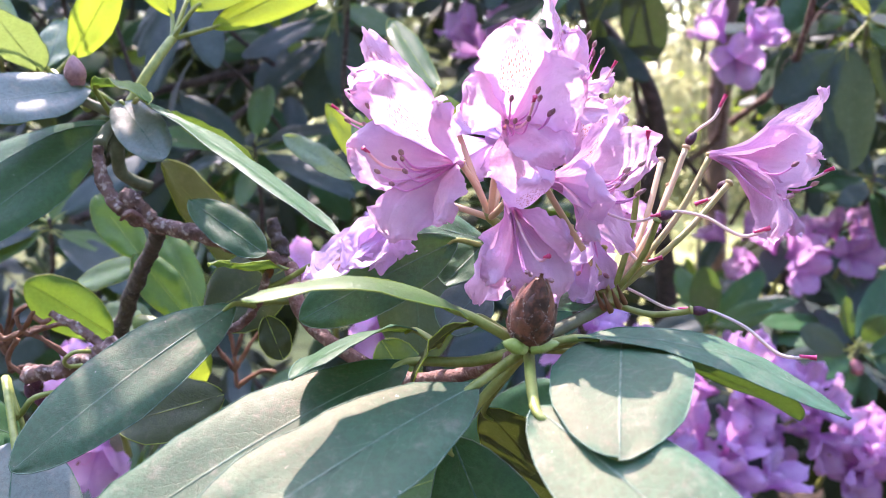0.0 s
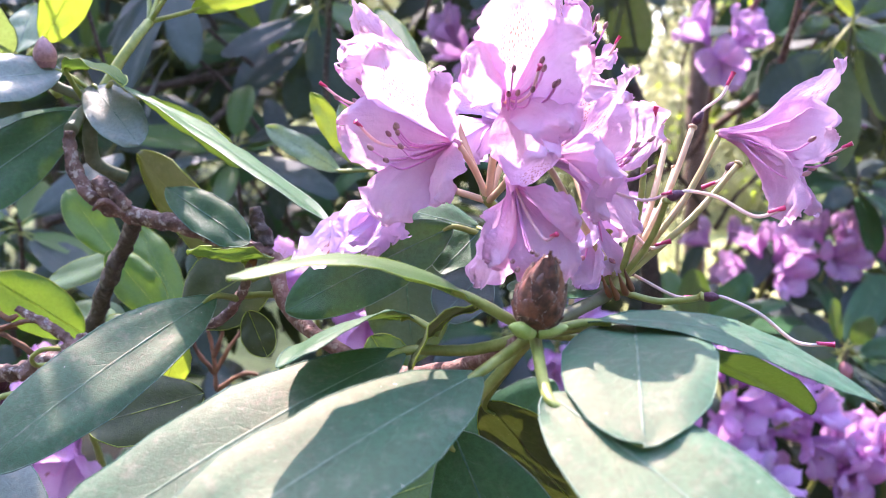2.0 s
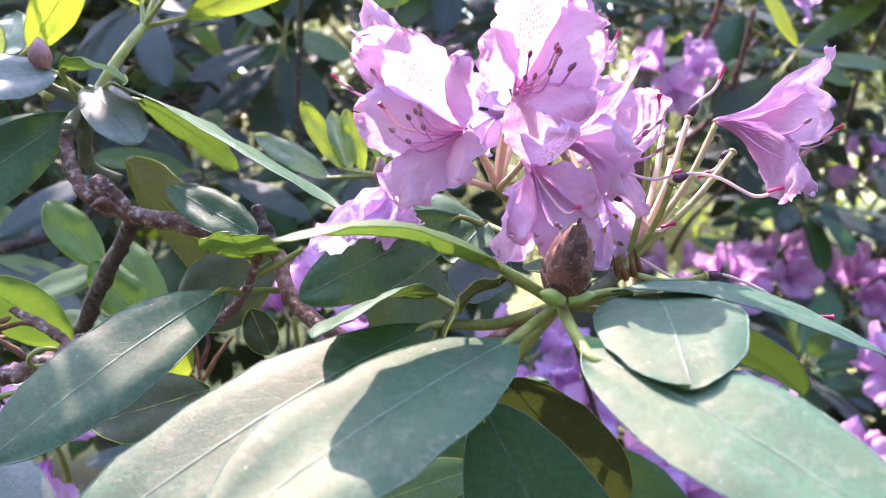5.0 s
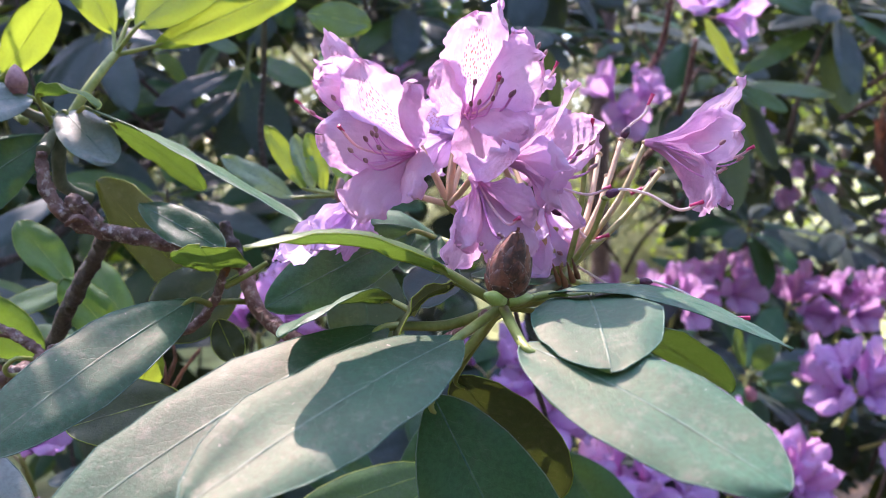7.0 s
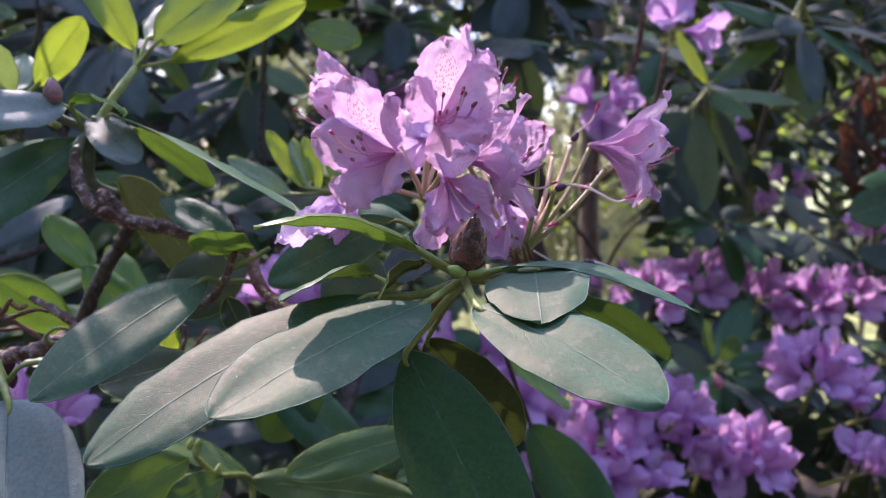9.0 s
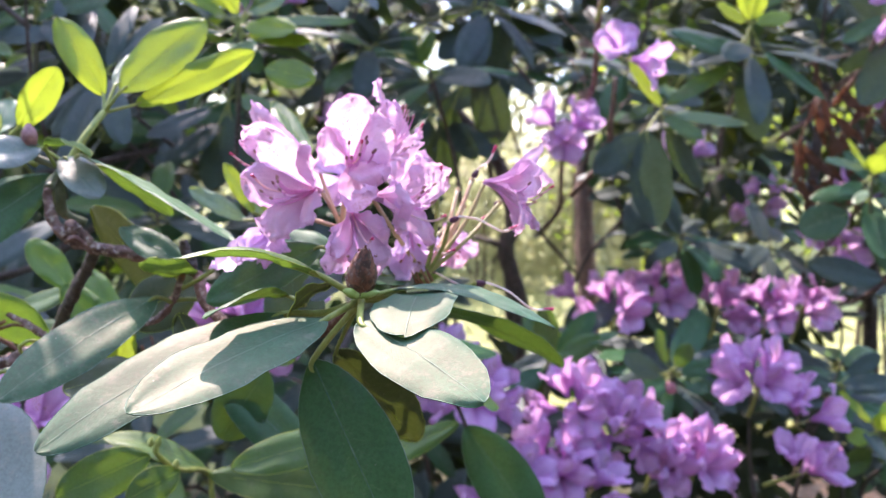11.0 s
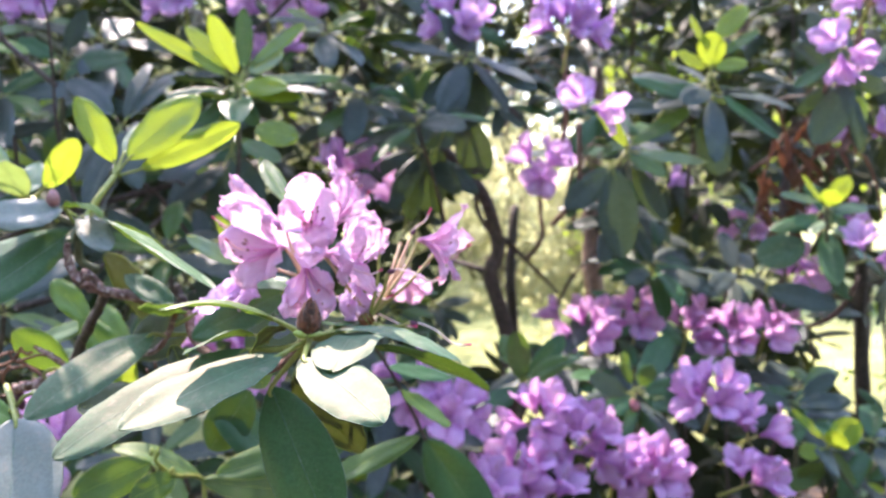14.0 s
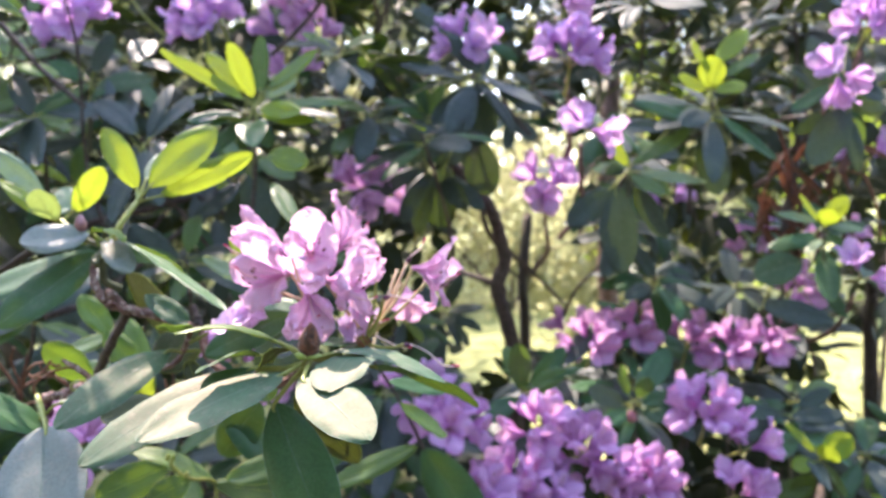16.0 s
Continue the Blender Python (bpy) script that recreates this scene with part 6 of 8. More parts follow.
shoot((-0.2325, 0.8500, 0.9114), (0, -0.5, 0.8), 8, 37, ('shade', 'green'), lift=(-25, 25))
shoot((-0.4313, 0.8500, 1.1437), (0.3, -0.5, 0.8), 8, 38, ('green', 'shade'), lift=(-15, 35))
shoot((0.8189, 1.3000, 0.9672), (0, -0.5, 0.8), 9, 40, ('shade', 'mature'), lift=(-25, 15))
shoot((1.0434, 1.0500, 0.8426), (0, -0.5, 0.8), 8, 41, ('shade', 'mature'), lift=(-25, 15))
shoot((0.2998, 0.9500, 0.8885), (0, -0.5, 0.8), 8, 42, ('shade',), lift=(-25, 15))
truss((0.4143, 0.9782, 1.5541), (0, -0.5, 0.85), 9, 51, spread=(5, 75), meshes=PALE)
truss((0.4421, 0.9782, 1.4557), (0.1, -0.7, -0.3), 3, 52, spread=(30, 60), meshes=PALE)
truss((0.4244, 1.2000, 1.3323), (-0.1, -0.5, 0.6), 7, 53, spread=(15, 80), meshes=PALE)
truss((0.2695, 1.2500, 1.6216), (0, -0.6, 0.8), 8, 54, meshes=PALE)
truss((-0.4728, 1.1500, 1.6271), (0, -0.6, 0.8), 8, 55, meshes=PALE)
truss((-0.2477, 1.2000, 1.6430), (0, -0.6, 0.8), 8, 56, meshes=PALE)
truss((-0.0976, 1.3500, 1.6821), (0, -0.6, 0.8), 7, 57)
truss((0.9876, 1.0500, 1.6433), (0, -0.6, 0.7), 10, 58, meshes=PALE)
truss((0.9366, 1.0500, 1.5799), (-0.2, -0.6, -0.3), 5, 59, spread=(10, 70), meshes=PALE)
truss((1.0043, 1.0500, 1.1831), (-0.1, -0.9, 0.2), 3, 60, spread=(0, 70), meshes=PALE)
truss((0.0535, 1.2000, 1.3303), (0, -0.6, 0.5), 6, 61)
truss((0.5245, 1.1953, 1.0129), (0, -0.42, 0.9), 8, 62)
truss((0.6337, 1.2229, 1.0317), (0, -0.42, 0.9), 8, 63)
truss((0.7268, 1.1953, 1.0130), (0, -0.42, 0.9), 7, 64)
truss((0.8067, 1.1585, 1.0084), (0, -0.42, 0.9), 8, 65)
truss((0.8670, 1.1493, 1.0161), (0, -0.42, 0.9), 8, 66)
truss((0.9297, 1.1769, 1.1224), (0, -0.42, 0.9), 7, 67)
truss((0.5450, 1.4500, 0.9870), (0, -0.42, 0.9), 5, 68)
truss((1.1272, 1.9300, 1.1889), (0, -0.42, 0.9), 5, 69)
truss((1.2523, 1.9500, 1.1972), (0, -0.42, 0.9), 5, 70)
truss((0.2086, 0.8727, 0.9450), (0, -0.42, 0.9), 11, 71)
truss((0.1550, 0.9195, 0.9843), (0, -0.42, 0.9), 5, 72, label='fading pink and purple rhododendron truss')
truss((0.3669, 0.9195, 0.9199), (0, -0.42, 0.9), 8, 73)
truss((0.4360, 0.9195, 0.8898), (0.2, -0.7, 0.6), 8, 74)
truss((0.3265, 0.8727, 0.8447), (0, -0.42, 0.9), 8, 75)
truss((0.2536, 0.8447, 0.8191), (0, -0.42, 0.9), 8, 76)
truss((0.3703, 0.8540, 0.8134), (0, -0.42, 0.9), 7, 77)
truss((0.5501, 0.9008, 0.8309), (0, -0.42, 0.9), 12, 78)
truss((0.4918, 0.9195, 0.8346), (0, -0.42, 0.9), 7, 79)
truss((0.6567, 0.9195, 0.9474), (0, -0.42, 0.9), 11, 80)
truss((0.7009, 0.8914, 0.9014), (0.4, -0.7, 0.5), 5, 81)
truss((0.6769, 0.8540, 0.8375), (0.3, -0.7, 0.5), 3, 82, spread=(0, 60))
truss((-0.0598, 0.7500, 1.0800), (0, -0.42, 0.9), 5, 84)
truss((-0.1076, 0.7500, 1.0750), (0, -0.42, 0.9), 4, 85)
truss((-0.0480, 0.8000, 1.0835), (0, -0.42, 0.9), 5, 86)
truss((-0.3072, 0.7000, 0.9783), (0, -0.42, 0.9), 5, 87)
limb([(0.4003, 1.4000, 0.7296), (0.4038, 1.3600, 0.8759), (0.3847, 1.3400, 1.0105), (0.3491, 1.3300, 1.1266), (0.3642, 1.3300, 1.1895), (0.3306, 1.3300, 1.3013), (0.2716, 1.3500, 1.3747), (0.1984, 1.4000, 1.4630)], [0.02, 0.011], "dark curved limb of the shrub")
limb([(0.3489, 1.3300, 1.1329), (0.3006, 1.3500, 1.1491), (0.2350, 1.5000, 1.1585)], [0.008, 0.004], "dark curved limb of the shrub")
limb([(0.3536, 1.3300, 1.2144), (0.3226, 1.3400, 1.2635), (0.3109, 1.3600, 1.3504)], [0.006, 0.004], "dark curved limb of the shrub")
limb([(0.3662, 1.3300, 1.2146), (0.4373, 1.4000, 1.1571), (0.5423, 1.5000, 1.0628)], [0.006, 0.003], "dark curved limb of the shrub")
limb([(0.4670, 1.6000, 1.4805), (0.4152, 1.6000, 1.5360), (0.3780, 1.6000, 1.6054)], [0.004, 0.006], "dark curved limb of the shrub")
limb([(0.6636, 2.6000, 0.0754), (0.6480, 2.6000, 0.7586), (0.6319, 2.6000, 0.9807), (0.6663, 2.7000, 1.2404)], [0.022, 0.018], "dark brown limb of the shrub")
limb([(1.3400, 3.7000, -0.1000), (1.3000, 3.7000, 0.6785), (1.2700, 3.7000, 1.2000), (1.2900, 3.7200, 2.6000)], [0.056, 0.046], "brown trunk behind the shrub", "bark")
limb([(1.8387, 2.2000, 0.2267), (1.7907, 2.2000, 0.8381), (1.7863, 2.2000, 1.0762)], [0.03, 0.02], "dark brown limb of the shrub")
limb([(1.0408, 1.4000, 1.2410), (1.0484, 1.4000, 1.3605), (1.0735, 1.4200, 1.4804)], [0.012, 0.01], "dark brown limb of the shrub")
limb([(-0.4787, 1.0000, 1.1181), (-0.4196, 1.1000, 1.1433), (-0.3152, 1.3000, 1.2591)], [0.007, 0.005], "dark brown limb of the shrub")
limb([(-0.6951, 1.3000, 1.1614), (-0.5171, 1.2000, 1.2513), (-0.3956, 1.3000, 1.2937), (-0.2473, 1.5000, 1.3424)], [0.008, 0.006], "dark brown limb of the shrub")
limb([(-0.5379, 1.0000, 1.6101), (-0.4766, 1.0000, 1.5379), (-0.4048, 1.0000, 1.4740)], [0.005, 0.004], "dark brown limb of the shrub")
limb([(0.0416, 1.0000, 1.0381), (-0.0089, 0.9000, 0.9477), (-0.0222, 0.8500, 0.8348)], [0.006, 0.008], "dark brown limb of the shrub")


# ---- dry flower stalks of last year ----
dry_truss = thing('dry_truss', (-0.2512, 0.4600, 1.1503), 'dry brown remains of an old flower truss', 'dry stalk')
stem(dry_truss, "stalk", [(-0.2220, 0.4600, 1.1328), (-0.2396, 0.4600, 1.1469), (-0.2510, 0.4600, 1.1521), (-0.2542, 0.4600, 1.1609)], [0.0016, 0.0011], "dead", 7, 0.5)
stem(dry_truss, "stalk", [(-0.2510, 0.4600, 1.1521), (-0.2619, 0.4600, 1.1465), (-0.2666, 0.4600, 1.1500)], [0.0016, 0.0011], "dead", 7, 0.5)
stem(dry_truss, "stalk", [(-0.2510, 0.4600, 1.1521), (-0.2450, 0.4600, 1.1611), (-0.2430, 0.4600, 1.1639)], [0.0016, 0.0011], "dead", 7, 0.5)
stem(dry_truss, "stalk", [(-0.2461, 0.4600, 1.1504), (-0.2302, 0.4600, 1.1560), (-0.2201, 0.4600, 1.1551)], [0.0016, 0.0011], "dead", 7, 0.5)
stem(dry_truss, "stalk", [(-0.2550, 0.4600, 1.1466), (-0.2617, 0.4600, 1.1321), (-0.2506, 0.4600, 1.1220)], [0.0016, 0.0011], "dead", 7, 0.5)
stem(dry_truss, "stalk", [(-0.2433, 0.4600, 1.1611), (-0.2386, 0.4600, 1.1576), (-0.2333, 0.4600, 1.1595)], [0.0016, 0.0011], "dead", 7, 0.5)
side_bud(dry_truss, (-0.2469, 0.4600, 1.1250), (-0.2461, 0.4600, 1.1184), 0.012, 0.0042, "ovary")
side_bud(dry_truss, (-0.2459, 0.4600, 1.1140), (-0.2451, 0.4600, 1.1073), 0.012, 0.0042, "ovary")
side_bud(dry_truss, (-0.2504, 0.4600, 1.1176), (-0.2497, 0.4600, 1.1110), 0.012, 0.0042, "ovary")
dry_truss_2 = thing('dry_truss', (-0.3170, 0.5500, 1.1092), 'dry reddish stalks of an old flower truss', 'dry stalk')
stem(dry_truss_2, "stalk", [(-0.3145, 0.5500, 1.0892), (-0.3168, 0.5500, 1.1159), (-0.3255, 0.5500, 1.1424), (-0.3218, 0.5500, 1.1588)], [0.0018, 0.0012], "dead", 7, 0.5)
stem(dry_truss_2, "stalk", [(-0.3170, 0.5500, 1.1092), (-0.3037, 0.5500, 1.1357), (-0.2815, 0.5500, 1.1423)], [0.0018, 0.0012], "dead", 7, 0.5)
stem(dry_truss_2, "stalk", [(-0.3170, 0.5500, 1.1092), (-0.2946, 0.5500, 1.1224), (-0.2693, 0.5500, 1.1256)], [0.0018, 0.0012], "dead", 7, 0.5)
stem(dry_truss_2, "stalk", [(-0.3153, 0.5500, 1.1026), (-0.3321, 0.5500, 1.1292), (-0.3411, 0.5500, 1.1424)], [0.0018, 0.0012], "dead", 7, 0.5)
stem(dry_truss_2, "stalk", [(-0.3170, 0.5500, 1.1092), (-0.3100, 0.5500, 1.1357), (-0.3076, 0.5500, 1.1522)], [0.0018, 0.0012], "dead", 7, 0.5)
stem(dry_truss_2, "stalk", [(-0.3145, 0.5500, 1.0892), (-0.2954, 0.5500, 1.0924), (-0.2931, 0.5500, 1.0623)], [0.0018, 0.0012], "dead", 7, 0.5)
dry_truss_3 = thing('dry_truss', (-0.1677, 0.6000, 1.0905), 'dry reddish stalks of an old flower truss', 'dry stalk')
stem(dry_truss_3, "stalk", [(-0.1626, 0.6000, 1.0596), (-0.1637, 0.6000, 1.0861), (-0.1671, 0.6000, 1.1079)], [0.0018, 0.0011], "dead", 7, 0.5)
stem(dry_truss_3, "stalk", [(-0.1634, 0.6000, 1.0729), (-0.1511, 0.6000, 1.0947), (-0.1382, 0.6000, 1.1120)], [0.0018, 0.0011], "dead", 7, 0.5)
stem(dry_truss_3, "stalk", [(-0.1634, 0.6000, 1.0729), (-0.1759, 0.6000, 1.0906), (-0.1795, 0.6000, 1.1037)], [0.0018, 0.0011], "dead", 7, 0.5)
stem(dry_truss_3, "stalk", [(-0.1637, 0.6000, 1.0861), (-0.1570, 0.6000, 1.1035), (-0.1586, 0.6000, 1.1165)], [0.0018, 0.0011], "dead", 7, 0.5)
stem(dry_truss_3, "stalk", [(-0.1626, 0.6000, 1.0596), (-0.1435, 0.6000, 1.0726), (-0.1309, 0.6000, 1.0724)], [0.0018, 0.0011], "dead", 7, 0.5)


# ---- shoots of the shrub whose leaves stand apart ----
leafy_shoot_10 = thing('leafy_shoot', (-0.1118, 0.9300, 1.4733), 'bright yellow-green young leaves above blue-green old ones', 'shoot', 'leafy shoots of the shrub')
stem(leafy_shoot_10, "twig", [(-0.1208, 0.9800, 1.3643), (-0.1155, 0.9500, 1.4198), (-0.1118, 0.9300, 1.4733)], [0.0038, 0.0024], "stem_old", 7, 0.2)
leaf(leafy_shoot_10, (-0.1245, 0.9260, 1.4835), (-0.2552, 0.9100, 1.5580), 0.0238279, stalk=[(-0.1118, 0.9300, 1.4733)], mat='young', n=(0.4, -0.9, 0.15), rib=False, ns=12, nu=6, thick=0.0012)
leaf(leafy_shoot_10, (-0.1135, 0.9300, 1.4896), (-0.1515, 0.9300, 1.5766), 0.0329925, stalk=[(-0.1118, 0.9300, 1.4733)], mat='young', n=(0.1, -0.85, 0.5), rib=False, ns=12, nu=6, thick=0.0012)
leaf(leafy_shoot_10, (-0.1259, 0.9340, 1.4961), (-0.1918, 0.9500, 1.5629), 0.0311596, stalk=[(-0.1118, 0.9300, 1.4733)], mat='young', n=(0.1, -0.85, 0.5), rib=False, ns=12, nu=6, thick=0.0012)
leaf(leafy_shoot_10, (-0.1012, 0.9200, 1.4708), (-0.0320, 0.8800, 1.4631), 0.0329925, stalk=[(-0.1118, 0.9300, 1.4733)], mat='young', n=(0, -0.92, 0.3), rib=False, ns=12, nu=6, thick=0.0012)
leaf(leafy_shoot_10, (-0.0937, 0.9300, 1.4800), (0.0476, 0.9300, 1.4858), 0.0201621, stalk=[(-0.1118, 0.9300, 1.4733)], mat='green', n=(-0.1, -0.82, 0.55), rib=False, ns=12, nu=6, thick=0.0012)
leaf(leafy_shoot_10, (-0.1001, 0.9240, 1.4594), (-0.0137, 0.9000, 1.4502), 0.021995, stalk=[(-0.1118, 0.9300, 1.4733)], mat='young', n=(0, -0.9, 0.3), rib=False, ns=12, nu=6, thick=0.0012)
leaf(leafy_shoot_10, (-0.0958, 0.9320, 1.4902), (-0.0449, 0.9400, 1.5260), 0.0311596, stalk=[(-0.1118, 0.9300, 1.4733)], mat='pale', n=(0.1, -0.85, 0.5), rib=False, ns=12, nu=6, thick=0.0012)
leaf(leafy_shoot_10, (-0.1036, 0.9360, 1.4968), (-0.1051, 0.9600, 1.5943), 0.0311596, stalk=[(-0.1118, 0.9300, 1.4733)], mat='mature', n=(0.5, -0.8, 0.2), rib=False, ns=12, nu=6, thick=0.0012)
leaf(leafy_shoot_10, (-0.0942, 0.9340, 1.5013), (-0.0119, 0.9500, 1.5712), 0.0256608, stalk=[(-0.1118, 0.9300, 1.4733)], mat='green', n=(0.1, -0.85, 0.5), rib=False, ns=12, nu=6, thick=0.0012)
leaf(leafy_shoot_10, (-0.1067, 0.9260, 1.4504), (-0.0820, 0.9100, 1.4074), 0.0274937, stalk=[(-0.1118, 0.9300, 1.4733)], mat='mature', n=(0, -0.9, 0.35), rib=False, ns=12, nu=6, thick=0.0012)
leaf(leafy_shoot_10, (-0.1199, 0.9240, 1.4545), (-0.1778, 0.9000, 1.3981), 0.0311596, stalk=[(-0.1118, 0.9300, 1.4733)], mat='mature', n=(-0.1, -0.82, 0.55), rib=False, ns=12, nu=6, thick=0.0012)
leaf(leafy_shoot_10, (-0.1285, 0.9220, 1.4632), (-0.2098, 0.8900, 1.4455), 0.0274937, stalk=[(-0.1118, 0.9300, 1.4733)], mat='mature', n=(-0.1, -0.82, 0.55), rib=False, ns=12, nu=6, thick=0.0012)
leafy_shoot_11 = thing('leafy_shoot', (-0.1521, 1.1200, 1.3913), 'blue-green leaf whorl hanging in the shade', 'shoot', 'leafy shoots of the shrub')
stem(leafy_shoot_11, "twig", [(-0.1390, 1.1700, 1.4915), (-0.1469, 1.1400, 1.4398), (-0.1521, 1.1200, 1.3913)], [0.0038, 0.0024], "stem_old", 7, 0.2)
leaf(leafy_shoot_11, (-0.1765, 1.1040, 1.3773), (-0.2616, 1.0400, 1.3251), 0.0386845, stalk=[(-0.1521, 1.1200, 1.3913)], mat='shade', n=(-0.1, -0.82, 0.55), rib=False, ns=12, nu=6, thick=0.0012)
leaf(leafy_shoot_11, (-0.1501, 1.1140, 1.3684), (-0.1115, 1.0900, 1.2606), 0.0706413, stalk=[(-0.1521, 1.1200, 1.3913)], mat='shade', n=(0, -0.9, 0.35), rib=False, ns=12, nu=6, thick=0.0012)
leaf(leafy_shoot_11, (-0.1678, 1.1100, 1.3511), (-0.2408, 1.0700, 1.2847), 0.0420484, stalk=[(-0.1521, 1.1200, 1.3913)], mat='shade', n=(-0.1, -0.82, 0.55), rib=False, ns=12, nu=6, thick=0.0012)
leaf(leafy_shoot_11, (-0.1605, 1.1160, 1.3393), (-0.1801, 1.1000, 1.2471), 0.0538219, stalk=[(-0.1521, 1.1200, 1.3913)], mat='shade', n=(0, -0.9, 0.35), rib=False, ns=12, nu=6, thick=0.0012)
leaf(leafy_shoot_11, (-0.1635, 1.1140, 1.4091), (-0.2082, 1.0900, 1.4203), 0.0302748, stalk=[(-0.1521, 1.1200, 1.3913)], mat='pale', n=(-0.1, -0.82, 0.55), rib=False, ns=12, nu=6, thick=0.0012)
leaf(leafy_shoot_11, (-0.1392, 1.1140, 1.3976), (-0.0644, 1.0900, 1.3605), 0.0370026, stalk=[(-0.1521, 1.1200, 1.3913)], mat='green', n=(0.1, -0.85, 0.5), rib=False, ns=12, nu=6, thick=0.0012)
leaf(leafy_shoot_11, (-0.1457, 1.1240, 1.4151), (-0.1283, 1.1400, 1.4763), 0.0470942, stalk=[(-0.1521, 1.1200, 1.3913)], mat='shade', n=(0, -0.9, 0.35), rib=False, ns=12, nu=6, thick=0.0012)
leafy_shoot_12 = thing('leafy_shoot', (0.7238, 1.1100, 1.5354), 'yellow-green young leaves over grey-green old ones', 'shoot', 'leafy shoots of the shrub')
stem(leafy_shoot_12, "twig", [(0.7506, 1.1600, 1.4077), (0.7351, 1.1300, 1.4725), (0.7238, 1.1100, 1.5354)], [0.0038, 0.0024], "stem_old", 7, 0.2)
leaf(leafy_shoot_12, (0.7235, 1.1100, 1.5429), (0.7252, 1.1100, 1.6070), 0.0593518, stalk=[(0.7238, 1.1100, 1.5354)], mat='young', n=(0.1, -0.85, 0.5), rib=False, ns=12, nu=6, thick=0.0012)
leaf(leafy_shoot_12, (0.7350, 1.1160, 1.5954), (0.8038, 1.1400, 1.6639), 0.0423941, stalk=[(0.7238, 1.1100, 1.5354)], mat='young', n=(-0.3, -0.8, 0.5), rib=False, ns=12, nu=6, thick=0.0012)
leaf(leafy_shoot_12, (0.7089, 1.1140, 1.5838), (0.6906, 1.1300, 1.6417), 0.0282627, stalk=[(0.7238, 1.1100, 1.5354)], mat='young', n=(0.5, -0.8, 0.3), rib=False, ns=12, nu=6, thick=0.0012)
leaf(leafy_shoot_12, (0.7129, 1.1060, 1.5422), (0.6504, 1.0900, 1.5630), 0.0367416, stalk=[(0.7238, 1.1100, 1.5354)], mat='young', n=(0.1, -0.85, 0.5), rib=False, ns=12, nu=6, thick=0.0012)
leaf(leafy_shoot_12, (0.7297, 1.1060, 1.5404), (0.7854, 1.0900, 1.5504), 0.0339153, stalk=[(0.7238, 1.1100, 1.5354)], mat='young', n=(-0.1, -0.82, 0.55), rib=False, ns=12, nu=6, thick=0.0012)
leaf(leafy_shoot_12, (0.7378, 1.1140, 1.5630), (0.8275, 1.1300, 1.6162), 0.0217406, stalk=[(0.7238, 1.1100, 1.5354)], mat='green', n=(-0.1, -0.82, 0.55), rib=False, ns=12, nu=6, thick=0.0012)
leaf(leafy_shoot_12, (0.7066, 1.0980, 1.4803), (0.5523, 1.0500, 1.5093), 0.0326109, stalk=[(0.7238, 1.1100, 1.5354)], mat='mature', n=(-0.1, -0.82, 0.55), rib=False, ns=12, nu=6, thick=0.0012)
leaf(leafy_shoot_12, (0.7404, 1.1000, 1.4918), (0.8362, 1.0600, 1.4060), 0.0434812, stalk=[(0.7238, 1.1100, 1.5354)], mat='mature', n=(0.3, -0.7, 0.6), rib=False, ns=12, nu=6, thick=0.0012)
leaf(leafy_shoot_12, (0.7161, 1.1060, 1.4671), (0.7393, 1.0900, 1.3406), 0.0717439, stalk=[(0.7238, 1.1100, 1.5354)], mat='shade', n=(0, -0.9, 0.35), rib=False, ns=12, nu=6, thick=0.0012)
leaf(leafy_shoot_12, (0.7018, 1.1020, 1.5019), (0.6026, 1.0700, 1.4864), 0.036959, stalk=[(0.7238, 1.1100, 1.5354)], mat='mature', n=(-0.1, -0.82, 0.55), rib=False, ns=12, nu=6, thick=0.0012)
leaf(leafy_shoot_12, (0.7410, 1.1160, 1.5095), (0.8571, 1.1400, 1.4644), 0.0326109, stalk=[(0.7238, 1.1100, 1.5354)], mat='shade', n=(-0.1, -0.82, 0.55), rib=False, ns=12, nu=6, thick=0.0012)
leafy_shoot_13 = thing('leafy_shoot', (0.5638, 1.1000, 1.3867), 'fresh green leaves over a large dark hanging leaf', 'shoot', 'leafy shoots of the shrub')
stem(leafy_shoot_13, "twig", [(0.5841, 1.1500, 1.2536), (0.5723, 1.1200, 1.3216), (0.5638, 1.1000, 1.3867)], [0.0038, 0.0024], "stem_old", 7, 0.2)
leaf(leafy_shoot_13, (0.5622, 1.0960, 1.3952), (0.4964, 1.0800, 1.4694), 0.0477436, stalk=[(0.5638, 1.1000, 1.3867)], mat='young', n=(0.5, -0.8, 0.4), rib=False, ns=12, nu=6, thick=0.0012)
leaf(leafy_shoot_13, (0.5722, 1.1000, 1.3976), (0.6826, 1.1000, 1.4639), 0.0324052, stalk=[(0.5638, 1.1000, 1.3867)], mat='green', n=(-0.1, -0.82, 0.55), rib=False, ns=12, nu=6, thick=0.0012)
leaf(leafy_shoot_13, (0.5818, 1.0940, 1.3815), (0.7053, 1.0700, 1.3649), 0.0259241, stalk=[(0.5638, 1.1000, 1.3867)], mat='pale', n=(-0.1, -0.82, 0.55), rib=False, ns=12, nu=6, thick=0.0012)
leaf(leafy_shoot_13, (0.5649, 1.0920, 1.3759), (0.6240, 1.0600, 1.3395), 0.0302448, stalk=[(0.5638, 1.1000, 1.3867)], mat='green', n=(-0.1, -0.82, 0.55), rib=False, ns=12, nu=6, thick=0.0012)
leaf(leafy_shoot_13, (0.5388, 1.0940, 1.3541), (0.5480, 1.0700, 1.1890), 0.0777724, stalk=[(0.5638, 1.1000, 1.3867)], mat='shade', n=(0, -0.9, 0.35), rib=False, ns=12, nu=6, thick=0.0012)
